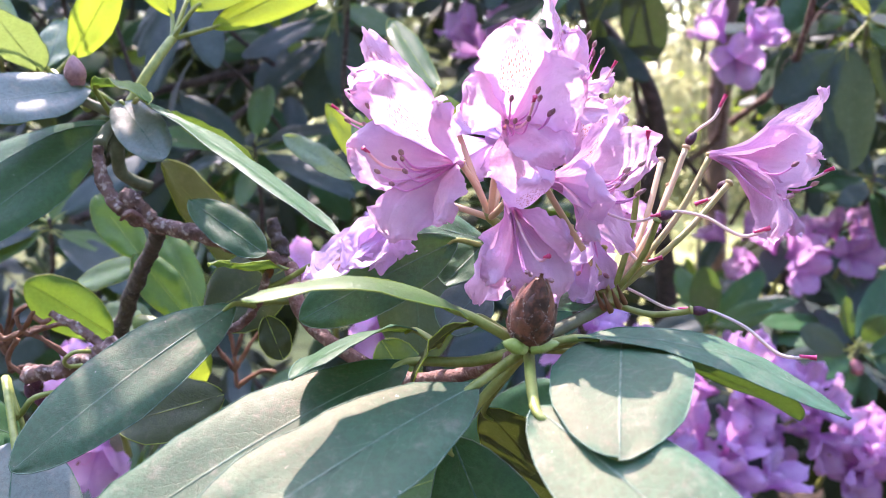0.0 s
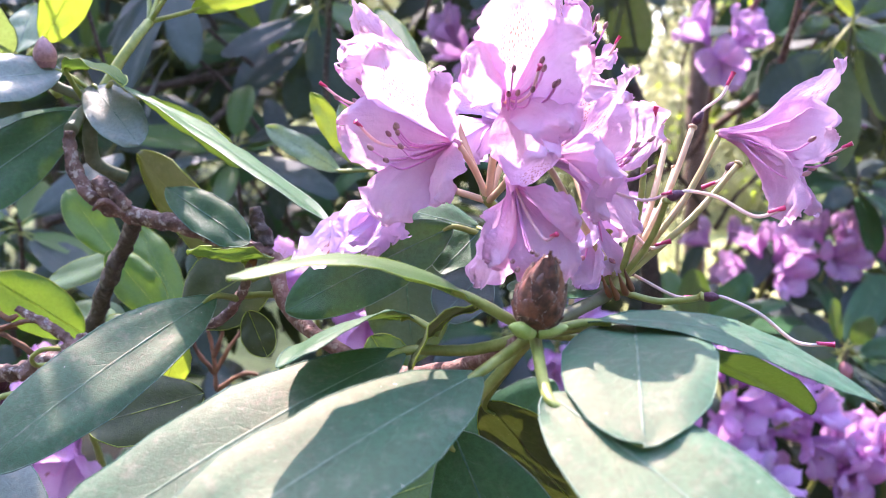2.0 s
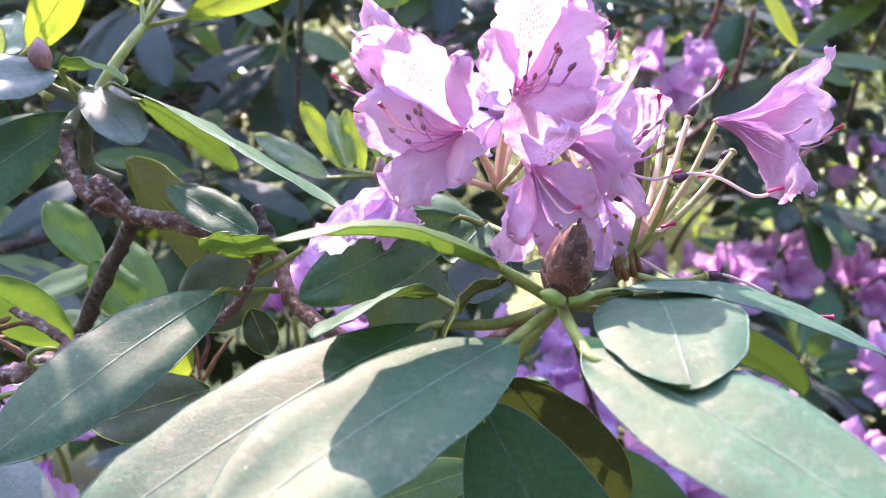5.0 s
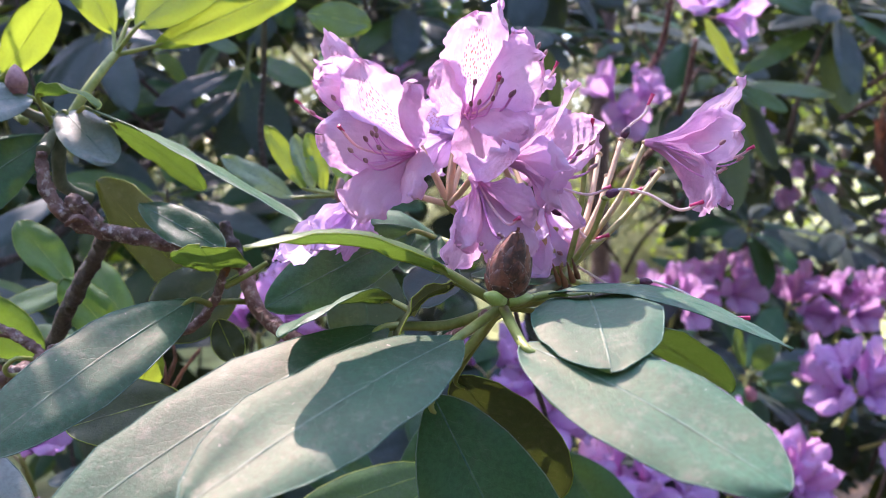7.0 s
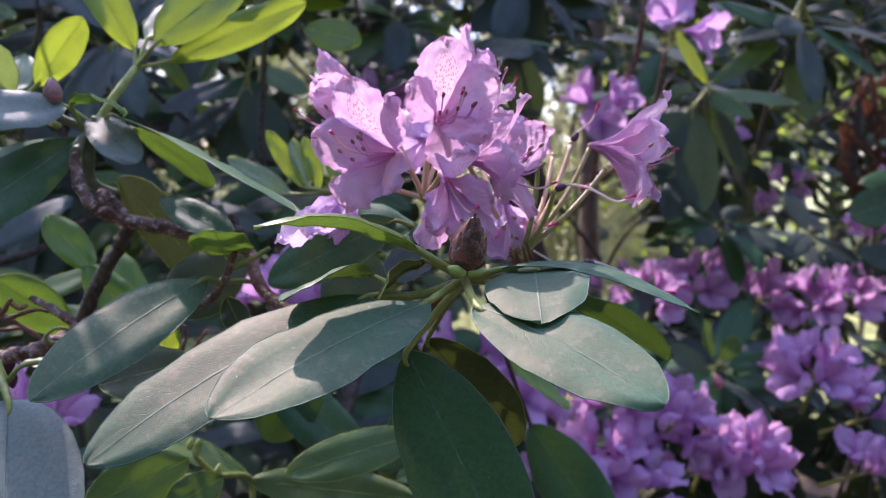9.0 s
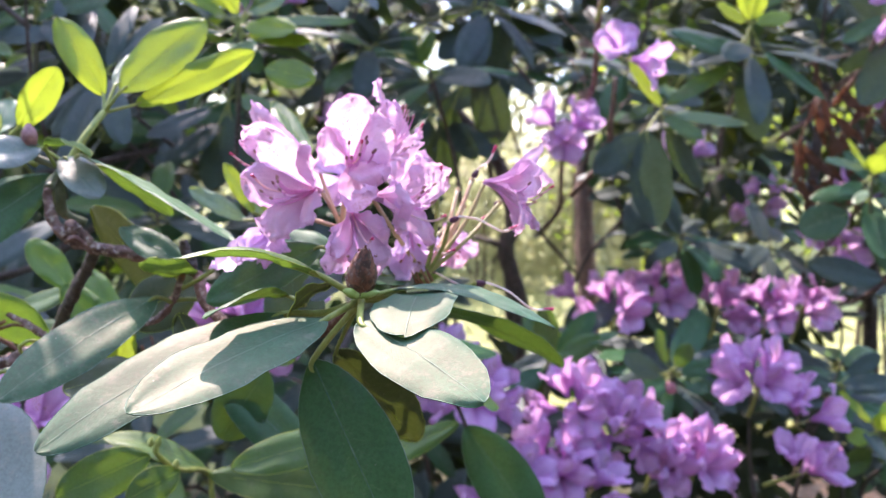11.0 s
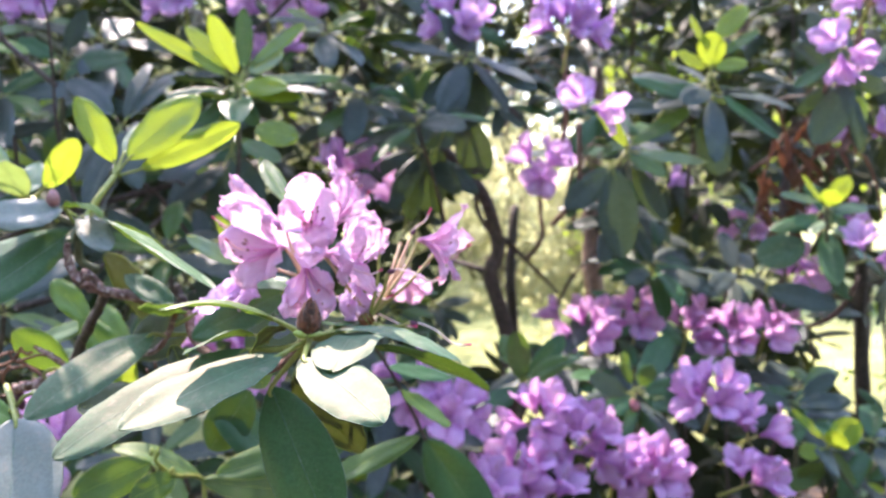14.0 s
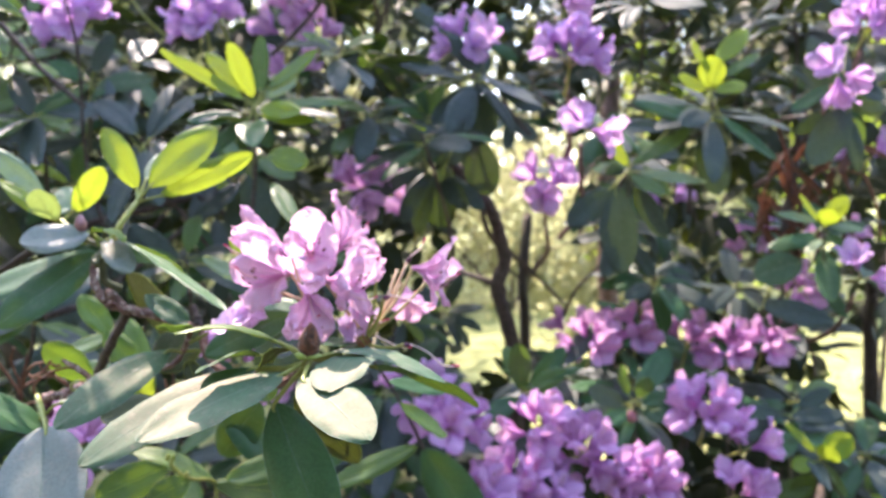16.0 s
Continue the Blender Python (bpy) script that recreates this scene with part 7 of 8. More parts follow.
leaf(leafy_shoot_13, (0.5298, 1.1000, 1.3485), (0.4495, 1.1000, 1.2774), 0.0540086, stalk=[(0.5638, 1.1000, 1.3867)], mat='shade', n=(0.1, -0.85, 0.5), rib=False, ns=12, nu=6, thick=0.0012)
leaf(leafy_shoot_13, (0.5756, 1.1060, 1.3546), (0.6550, 1.1300, 1.2556), 0.0475276, stalk=[(0.5638, 1.1000, 1.3867)], mat='shade', n=(0, -0.9, 0.35), rib=False, ns=12, nu=6, thick=0.0012)
leafy_shoot_14 = thing('leafy_shoot', (0.9465, 1.0800, 1.2835), 'small yellow-green leaves over a pale round leaf', 'shoot', 'leafy shoots of the shrub')
stem(leafy_shoot_14, "twig", [(0.9834, 1.1300, 1.1445), (0.9619, 1.1000, 1.2159), (0.9465, 1.0800, 1.2835)], [0.0038, 0.0024], "stem_old", 7, 0.2)
leaf(leafy_shoot_14, (0.9462, 1.0800, 1.2890), (0.9910, 1.0800, 1.3408), 0.0369101, stalk=[(0.9465, 1.0800, 1.2835)], mat='young', n=(0.1, -0.85, 0.5), rib=False, ns=12, nu=6, thick=0.0012)
leaf(leafy_shoot_14, (0.9370, 1.0800, 1.2922), (0.8947, 1.0800, 1.3428), 0.0198747, stalk=[(0.9465, 1.0800, 1.2835)], mat='young', n=(0.5, -0.8, 0.3), rib=False, ns=12, nu=6, thick=0.0012)
leaf(leafy_shoot_14, (0.9407, 1.0760, 1.2859), (0.9522, 1.0600, 1.3148), 0.0425886, stalk=[(0.9465, 1.0800, 1.2835)], mat='young', n=(0.1, -0.85, 0.5), rib=False, ns=12, nu=6, thick=0.0012)
leaf(leafy_shoot_14, (0.9279, 1.0740, 1.2924), (0.8360, 1.0500, 1.3074), 0.0218403, stalk=[(0.9465, 1.0800, 1.2835)], mat='pale', n=(-0.1, -0.82, 0.55), rib=False, ns=12, nu=6, thick=0.0012)
leaf(leafy_shoot_14, (0.9509, 1.0740, 1.2839), (1.0098, 1.0500, 1.2772), 0.0196563, stalk=[(0.9465, 1.0800, 1.2835)], mat='pale', n=(-0.1, -0.82, 0.55), rib=False, ns=12, nu=6, thick=0.0012)
leaf(leafy_shoot_14, (0.9527, 1.0760, 1.2729), (1.0090, 1.0600, 1.2092), 0.0305764, stalk=[(0.9465, 1.0800, 1.2835)], mat='mature', n=(0.1, -0.85, 0.5), rib=False, ns=12, nu=6, thick=0.0012)
leaf(leafy_shoot_14, (0.9236, 1.0740, 1.2673), (0.8664, 1.0500, 1.2522), 0.0262084, stalk=[(0.9465, 1.0800, 1.2835)], mat='mature', n=(-0.1, -0.82, 0.55), rib=False, ns=12, nu=6, thick=0.0012)
leafy_shoot_15 = thing('leafy_shoot', (0.8785, 1.1000, 1.2042), 'broad blue-green leaf facing out of the shrub', 'shoot', 'leafy shoots of the shrub')
stem(leafy_shoot_15, "twig", [(0.9121, 1.1500, 1.0600), (0.8926, 1.1200, 1.1342), (0.8785, 1.1000, 1.2042)], [0.0038, 0.0024], "stem_old", 7, 0.2)
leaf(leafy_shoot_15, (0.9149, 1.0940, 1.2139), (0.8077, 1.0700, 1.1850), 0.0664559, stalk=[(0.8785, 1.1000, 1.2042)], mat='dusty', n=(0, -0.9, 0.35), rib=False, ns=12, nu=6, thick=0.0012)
leaf(leafy_shoot_15, (0.8393, 1.0940, 1.1267), (0.9705, 1.0700, 1.0976), 0.0553799, stalk=[(0.8785, 1.1000, 1.2042)], mat='shade', n=(-0.1, -0.82, 0.55), rib=False, ns=12, nu=6, thick=0.0012)
leaf(leafy_shoot_15, (0.9487, 1.1040, 1.1198), (0.8544, 1.1200, 1.0829), 0.0443039, stalk=[(0.8785, 1.1000, 1.2042)], mat='shade', n=(-0.1, -0.82, 0.55), rib=False, ns=12, nu=6, thick=0.0012)
leaf(leafy_shoot_15, (0.9552, 1.1000, 1.1711), (1.0172, 1.1000, 1.1037), 0.0376583, stalk=[(0.8785, 1.1000, 1.2042)], mat='mature', n=(0.1, -0.85, 0.5), rib=False, ns=12, nu=6, thick=0.0012)
leafy_shoot_16 = thing('leafy_shoot', (0.5605, 1.0100, 0.9626), 'young upright leaves round a pale bud', 'shoot', 'leafy shoots of the shrub')
stem(leafy_shoot_16, "twig", [(0.5817, 1.0600, 0.8156), (0.5694, 1.0300, 0.8922), (0.5605, 1.0100, 0.9626)], [0.0038, 0.0024], "stem_old", 7, 0.2)
leaf(leafy_shoot_16, (0.5496, 1.0100, 0.9712), (0.5328, 1.0100, 1.0293), 0.0249613, stalk=[(0.5605, 1.0100, 0.9626)], mat='green', n=(0.3, -0.9, 0.2), rib=False, ns=12, nu=6, thick=0.0012)
leaf(leafy_shoot_16, (0.5689, 1.0100, 0.9658), (0.5887, 1.0100, 1.0048), 0.0332818, stalk=[(0.5605, 1.0100, 0.9626)], mat='green', n=(0.1, -0.85, 0.5), rib=False, ns=12, nu=6, thick=0.0012)
leaf(leafy_shoot_16, (0.5725, 1.0040, 0.9568), (0.6211, 0.9800, 0.9790), 0.0312017, stalk=[(0.5605, 1.0100, 0.9626)], mat='mature', n=(-0.1, -0.82, 0.55), rib=False, ns=12, nu=6, thick=0.0012)
leaf(leafy_shoot_16, (0.5408, 1.0040, 0.9571), (0.4651, 0.9800, 0.9902), 0.0416022, stalk=[(0.5605, 1.0100, 0.9626)], mat='shade', n=(-0.1, -0.82, 0.55), rib=False, ns=12, nu=6, thick=0.0012)
leaf(leafy_shoot_16, (0.5458, 1.0020, 0.9470), (0.4951, 0.9700, 0.9310), 0.0353619, stalk=[(0.5605, 1.0100, 0.9626)], mat='mature', n=(-0.1, -0.82, 0.55), rib=False, ns=12, nu=6, thick=0.0012)
leaf(leafy_shoot_16, (0.5775, 1.0020, 0.9468), (0.6086, 0.9700, 0.9353), 0.0312017, stalk=[(0.5605, 1.0100, 0.9626)], mat='mature', n=(-0.1, -0.82, 0.55), rib=False, ns=12, nu=6, thick=0.0012)
side_bud(leafy_shoot_16, (0.5531, 0.9900, 0.9295), (0.5439, 0.9900, 0.9537), 0.022, 0.010, "withered")
leafy_shoot_17 = thing('leafy_shoot', (0.8940, 0.9600, 0.8625), 'yellow-green young leaves on a green stem', 'shoot', 'leafy shoots of the shrub')
stem(leafy_shoot_17, "twig", [(0.9846, 1.0100, 0.7551), (0.9301, 0.9800, 0.8119), (0.8940, 0.9600, 0.8625)], [0.0038, 0.0024], "stem_old", 7, 0.2)
leaf(leafy_shoot_17, (0.9000, 0.9600, 0.8698), (0.9513, 0.9600, 0.9072), 0.0507547, stalk=[(0.8940, 0.9600, 0.8625)], mat='young', n=(0.1, -0.85, 0.5), rib=False, ns=12, nu=6, thick=0.0012)
leaf(leafy_shoot_17, (0.8790, 0.9560, 0.8610), (0.8280, 0.9400, 0.8591), 0.0320556, stalk=[(0.8940, 0.9600, 0.8625)], mat='young', n=(-0.1, -0.82, 0.55), rib=False, ns=12, nu=6, thick=0.0012)
leaf(leafy_shoot_17, (0.8856, 0.9600, 0.8784), (0.8244, 0.9600, 0.9314), 0.0213704, stalk=[(0.8940, 0.9600, 0.8625)], mat='young', n=(0.5, -0.8, 0.3), rib=False, ns=12, nu=6, thick=0.0012)
leaf(leafy_shoot_17, (0.8946, 0.9560, 0.8671), (0.9082, 0.9400, 0.8904), 0.0454121, stalk=[(0.8940, 0.9600, 0.8625)], mat='young', n=(0, -0.9, 0.35), rib=False, ns=12, nu=6, thick=0.0012)
leaf(leafy_shoot_17, (0.9051, 0.9600, 0.8550), (0.9494, 0.9600, 0.7928), 0.0205485, stalk=[(0.8940, 0.9600, 0.8625)], mat='green', n=(0.1, -0.85, 0.5), rib=False, ns=12, nu=6, thick=0.0012)
leaf(leafy_shoot_17, (0.8849, 0.9640, 0.8347), (0.8587, 0.9800, 0.7860), 0.0410969, stalk=[(0.8940, 0.9600, 0.8625)], mat='green', n=(0.1, -0.85, 0.5), rib=False, ns=12, nu=6, thick=0.0012)
leaf(leafy_shoot_17, (0.8873, 0.9660, 0.8127), (0.8150, 0.9900, 0.7880), 0.0410969, stalk=[(0.8940, 0.9600, 0.8625)], mat='green', n=(-0.1, -0.82, 0.55), rib=False, ns=12, nu=6, thick=0.0012)
leafy_shoot_18 = thing('leafy_shoot', (0.9691, 1.0800, 1.5214), 'large grey-green leaf hanging out of the shrub', 'shoot', 'leafy shoots of the shrub')
stem(leafy_shoot_18, "twig", [(1.0043, 1.1300, 1.6371), (0.9825, 1.1000, 1.5777), (0.9691, 1.0800, 1.5214)], [0.0038, 0.0024], "stem_old", 7, 0.2)
leaf(leafy_shoot_18, (0.9829, 1.0740, 1.5104), (0.8939, 1.0500, 1.3992), 0.0669043, stalk=[(0.9691, 1.0800, 1.5214)], mat='shade', n=(0, -0.9, 0.35), rib=False, ns=12, nu=6, thick=0.0012)
leaf(leafy_shoot_18, (0.9525, 1.0740, 1.5522), (0.8535, 1.0500, 1.5002), 0.0280566, stalk=[(0.9691, 1.0800, 1.5214)], mat='mature', n=(-0.1, -0.82, 0.55), rib=False, ns=12, nu=6, thick=0.0012)
leaf(leafy_shoot_18, (0.9754, 1.0760, 1.5636), (1.0435, 1.0600, 1.5262), 0.0431641, stalk=[(0.9691, 1.0800, 1.5214)], mat='shade', n=(-0.1, -0.82, 0.55), rib=False, ns=12, nu=6, thick=0.0012)
leaf(leafy_shoot_18, (0.9972, 1.0860, 1.4904), (1.0326, 1.1100, 1.4382), 0.0474805, stalk=[(0.9691, 1.0800, 1.5214)], mat='green', n=(0, -0.9, 0.35), rib=False, ns=12, nu=6, thick=0.0012)
leafy_shoot_19 = thing('leafy_shoot', (0.8673, 1.0200, 0.9286), 'long dark horizontal leaves', 'shoot', 'leafy shoots of the shrub')
stem(leafy_shoot_19, "twig", [(0.9020, 1.0700, 0.7769), (0.8818, 1.0400, 0.8560), (0.8673, 1.0200, 0.9286)], [0.0038, 0.0024], "stem_old", 7, 0.2)
leaf(leafy_shoot_19, (0.8530, 1.0140, 0.9305), (0.7428, 0.9900, 0.9492), 0.0298337, stalk=[(0.8673, 1.0200, 0.9286)], mat='shade', n=(-0.1, -0.82, 0.55), rib=False, ns=12, nu=6, thick=0.0012)
leaf(leafy_shoot_19, (0.8631, 1.0120, 0.9256), (0.9477, 0.9800, 0.9400), 0.0362267, stalk=[(0.8673, 1.0200, 0.9286)], mat='shade', n=(-0.1, -0.82, 0.55), rib=False, ns=12, nu=6, thick=0.0012)
leaf(leafy_shoot_19, (0.8712, 1.0160, 0.9189), (0.8593, 1.0000, 0.8755), 0.0383576, stalk=[(0.8673, 1.0200, 0.9286)], mat='mature', n=(0.1, -0.85, 0.5), rib=False, ns=12, nu=6, thick=0.0012)
leaf(leafy_shoot_19, (0.8800, 1.0240, 0.9382), (0.9542, 1.0400, 0.9716), 0.0319647, stalk=[(0.8673, 1.0200, 0.9286)], mat='shade', n=(0.1, -0.85, 0.5), rib=False, ns=12, nu=6, thick=0.0012)
leafy_shoot_20 = thing('leafy_shoot', (0.2936, 1.2000, 1.5585), 'dark leaves hanging in shade', 'shoot', 'leafy shoots of the shrub')
stem(leafy_shoot_20, "twig", [(0.2976, 1.2500, 1.6792), (0.2950, 1.2200, 1.6173), (0.2936, 1.2000, 1.5585)], [0.0038, 0.0024], "stem_old", 7, 0.2)
leaf(leafy_shoot_20, (0.2930, 1.1940, 1.5522), (0.1913, 1.1700, 1.4726), 0.0564027, stalk=[(0.2936, 1.2000, 1.5585)], mat='shade', n=(0.1, -0.85, 0.5), rib=False, ns=12, nu=6, thick=0.0012)
leaf(leafy_shoot_20, (0.3110, 1.2000, 1.5422), (0.2788, 1.2000, 1.4295), 0.063171, stalk=[(0.2936, 1.2000, 1.5585)], mat='shade', n=(0, -0.9, 0.35), rib=False, ns=12, nu=6, thick=0.0012)
leaf(leafy_shoot_20, (0.2681, 1.2100, 1.4524), (0.3217, 1.2500, 1.3331), 0.0789638, stalk=[(0.2936, 1.2000, 1.5585)], mat='shade', n=(0, -0.9, 0.35), rib=False, ns=12, nu=6, thick=0.0012)
leaf(leafy_shoot_20, (0.3213, 1.1940, 1.5528), (0.4088, 1.1700, 1.5023), 0.0496344, stalk=[(0.2936, 1.2000, 1.5585)], mat='shade', n=(-0.1, -0.82, 0.55), rib=False, ns=12, nu=6, thick=0.0012)
leaf(leafy_shoot_20, (0.2233, 1.2120, 1.3950), (0.2112, 1.2600, 1.2547), 0.0564027, stalk=[(0.2936, 1.2000, 1.5585)], mat='shade', n=(0, -0.9, 0.35), rib=False, ns=12, nu=6, thick=0.0012)
leaf(leafy_shoot_20, (0.2877, 1.2000, 1.5750), (0.2301, 1.2000, 1.6398), 0.0496344, stalk=[(0.2936, 1.2000, 1.5585)], mat='shade', n=(0.1, -0.85, 0.5), rib=False, ns=12, nu=6, thick=0.0012)
leafy_shoot_21 = thing('leafy_shoot', (0.3463, 1.0000, 0.9751), 'two upright green leaves', 'shoot', 'leafy shoots of the shrub')
stem(leafy_shoot_21, "twig", [(0.3581, 1.0500, 0.8309), (0.3513, 1.0200, 0.9060), (0.3463, 1.0000, 0.9751)], [0.0038, 0.0024], "stem_old", 7, 0.2)
leaf(leafy_shoot_21, (0.3509, 0.9980, 0.9860), (0.3373, 0.9900, 1.0723), 0.0428731, stalk=[(0.3463, 1.0000, 0.9751)], mat='green', n=(0, -0.9, 0.35), rib=False, ns=12, nu=6, thick=0.0012)
leaf(leafy_shoot_21, (0.3608, 0.9960, 0.9865), (0.4262, 0.9800, 1.0263), 0.0347068, stalk=[(0.3463, 1.0000, 0.9751)], mat='green', n=(-0.1, -0.82, 0.55), rib=False, ns=12, nu=6, thick=0.0012)
leaf(leafy_shoot_21, (0.3399, 0.9920, 0.9722), (0.2802, 0.9600, 0.9411), 0.0387899, stalk=[(0.3463, 1.0000, 0.9751)], mat='mature', n=(-0.1, -0.82, 0.55), rib=False, ns=12, nu=6, thick=0.0012)
leaf(leafy_shoot_21, (0.3657, 0.9920, 0.9648), (0.4106, 0.9600, 0.9451), 0.0306236, stalk=[(0.3463, 1.0000, 0.9751)], mat='mature', n=(-0.1, -0.82, 0.55), rib=False, ns=12, nu=6, thick=0.0012)
leafy_shoot_22 = thing('leafy_shoot', (-0.4313, 1.1000, 1.5236), 'grey-green leaves on thin grey twigs', 'shoot', 'leafy shoots of the shrub')
stem(leafy_shoot_22, "twig", [(-0.4524, 1.1500, 1.4038), (-0.4400, 1.1200, 1.4646), (-0.4313, 1.1000, 1.5236)], [0.0038, 0.0024], "stem_old", 7, 0.2)
leaf(leafy_shoot_22, (-0.4334, 1.0920, 1.5175), (-0.5138, 1.0600, 1.4678), 0.0367044, stalk=[(-0.4313, 1.1000, 1.5236)], mat='mature', n=(-0.1, -0.82, 0.55), rib=False, ns=12, nu=6, thick=0.0012)
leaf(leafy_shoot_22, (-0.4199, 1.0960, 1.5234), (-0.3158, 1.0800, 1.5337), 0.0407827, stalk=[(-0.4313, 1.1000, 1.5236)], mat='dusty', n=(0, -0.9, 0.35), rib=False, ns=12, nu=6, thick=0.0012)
leaf(leafy_shoot_22, (-0.4387, 1.0940, 1.5327), (-0.4917, 1.0700, 1.5576), 0.0346653, stalk=[(-0.4313, 1.1000, 1.5236)], mat='mature', n=(-0.1, -0.82, 0.55), rib=False, ns=12, nu=6, thick=0.0012)
leaf(leafy_shoot_22, (-0.4129, 1.1000, 1.4584), (-0.3280, 1.1000, 1.4498), 0.0448609, stalk=[(-0.4313, 1.1000, 1.5236)], mat='shade', n=(0, -0.9, 0.35), rib=False, ns=12, nu=6, thick=0.0012)
leaf(leafy_shoot_22, (-0.4450, 1.1040, 1.4224), (-0.5720, 1.1200, 1.3954), 0.0367044, stalk=[(-0.4313, 1.1000, 1.5236)], mat='shade', n=(-0.1, -0.82, 0.55), rib=False, ns=12, nu=6, thick=0.0012)
leaf(leafy_shoot_22, (-0.3439, 1.1000, 1.4036), (-0.4254, 1.1000, 1.3407), 0.0448609, stalk=[(-0.4313, 1.1000, 1.5236)], mat='shade', n=(-0.1, -0.82, 0.55), rib=False, ns=12, nu=6, thick=0.0012)
leaf(leafy_shoot_22, (-0.4259, 1.1000, 1.5438), (-0.3898, 1.1000, 1.6148), 0.0346653, stalk=[(-0.4313, 1.1000, 1.5236)], mat='shade', n=(0.1, -0.85, 0.5), rib=False, ns=12, nu=6, thick=0.0012)
stem(front_truss, "bract", [(0.0795, 0.3740, 1.1977), (0.0768, 0.3700, 1.2022), (0.0736, 0.3660, 1.2088)], [0.0016, 0.0012, 0.0003], "dead", 6, 0.3)
stem(front_truss, "bract", [(0.0831, 0.3740, 1.1966), (0.0804, 0.3700, 1.2011), (0.0771, 0.3660, 1.2078)], [0.0016, 0.0012, 0.0003], "dead", 6, 0.3)
stem(front_truss, "bract", [(0.0870, 0.3740, 1.1986), (0.0843, 0.3700, 1.2031), (0.0809, 0.3660, 1.2097)], [0.0016, 0.0012, 0.0003], "dead", 6, 0.3)
stem(front_truss, "bract", [(0.0896, 0.3740, 1.2007), (0.0868, 0.3700, 1.2051), (0.0834, 0.3660, 1.2117)], [0.0016, 0.0012, 0.0003], "dead", 6, 0.3)


# ---- dead branch hanging in the shrub ----
dead_branch = thing('dead_branch', (0.9336, 1.2200, 1.4770), 'reddish-brown dead twig with withered leaves', 'branch')
stem(dead_branch, "twig", [(0.9143, 1.2200, 1.4942), (0.9433, 1.2200, 1.4067), (0.9600, 1.2200, 1.3240), (0.9582, 1.2200, 1.2403)], [0.0035, 0.0018], "dead", 7, 0.35)
stem(dead_branch, "twig", [(0.9433, 1.2200, 1.4067), (0.9889, 1.2200, 1.3600), (1.0052, 1.2200, 1.2887)], [0.0035, 0.0018], "dead", 7, 0.35)
stem(dead_branch, "twig", [(0.9384, 1.2200, 1.4302), (0.9022, 1.2200, 1.3707), (0.8873, 1.2200, 1.2994)], [0.0035, 0.0018], "dead", 7, 0.35)
stem(dead_branch, "twig", [(0.9593, 1.2200, 1.3359), (1.0241, 1.2200, 1.3961), (1.1117, 1.2200, 1.3856)], [0.0035, 0.0018], "dead", 7, 0.35)
stem(dead_branch, "twig", [(1.1117, 1.2200, 1.3856), (1.1404, 1.2200, 1.3262), (1.1575, 1.2200, 1.2541)], [0.0035, 0.0018], "dead", 7, 0.35)
leaf(dead_branch, (0.9841, 1.2100, 1.3259), (0.9686, 1.1812, 1.2809), 0.0112964, mat='withered_leaf', n=(-0.2527490991313546, -0.8, 0.3), rib=False, ns=8, nu=4, fold=0.4, wave=0.006)
leaf(dead_branch, (0.9146, 1.2100, 1.4276), (0.8861, 1.1864, 1.3769), 0.0092864, mat='withered_leaf', n=(0.5129707577136725, -0.8, 0.3), rib=False, ns=8, nu=4, fold=0.4, wave=0.006)
leaf(dead_branch, (0.9031, 1.2100, 1.3498), (0.8975, 1.2239, 1.2743), 0.0131279, mat='withered_leaf', n=(0.45606090163343926, -0.8, 0.3), rib=False, ns=8, nu=4, fold=0.4, wave=0.006)
leaf(dead_branch, (0.9582, 1.2100, 1.3791), (0.9433, 1.1948, 1.3247), 0.00967999, mat='withered_leaf', n=(0.5334933483712824, -0.8, 0.3), rib=False, ns=8, nu=4, fold=0.4, wave=0.006)
leaf(dead_branch, (0.8743, 1.2100, 1.3448), (0.9026, 1.2259, 1.2865), 0.00917075, mat='withered_leaf', n=(-0.09152270616073199, -0.8, 0.3), rib=False, ns=8, nu=4, fold=0.4, wave=0.006)
leaf(dead_branch, (0.8895, 1.2100, 1.3511), (0.8635, 1.1826, 1.2679), 0.00827793, mat='withered_leaf', n=(0.15162089464788409, -0.8, 0.3), rib=False, ns=8, nu=4, fold=0.4, wave=0.006)
leaf(dead_branch, (0.8938, 1.2100, 1.3282), (0.9188, 1.2204, 1.2789), 0.00839863, mat='withered_leaf', n=(0.4962381828070038, -0.8, 0.3), rib=False, ns=8, nu=4, fold=0.4, wave=0.006)
leaf(dead_branch, (0.9429, 1.2100, 1.2716), (0.9692, 1.2135, 1.2126), 0.0134259, mat='withered_leaf', n=(-0.47882467353856856, -0.8, 0.3), rib=False, ns=8, nu=4, fold=0.4, wave=0.006)
leaf(dead_branch, (0.9317, 1.2100, 1.4400), (0.9311, 1.1873, 1.3536), 0.0136075, mat='withered_leaf', n=(-0.25089089460058134, -0.8, 0.3), rib=False, ns=8, nu=4, fold=0.4, wave=0.006)
leaf(dead_branch, (0.9084, 1.2100, 1.4200), (0.9545, 1.2241, 1.3288), 0.0137592, mat='withered_leaf', n=(-0.5781749696480311, -0.8, 0.3), rib=False, ns=8, nu=4, fold=0.4, wave=0.006)
leaf(dead_branch, (0.8855, 1.2100, 1.3514), (0.9140, 1.2322, 1.2633), 0.0120803, mat='withered_leaf', n=(-0.5066924545758047, -0.8, 0.3), rib=False, ns=8, nu=4, fold=0.4, wave=0.006)
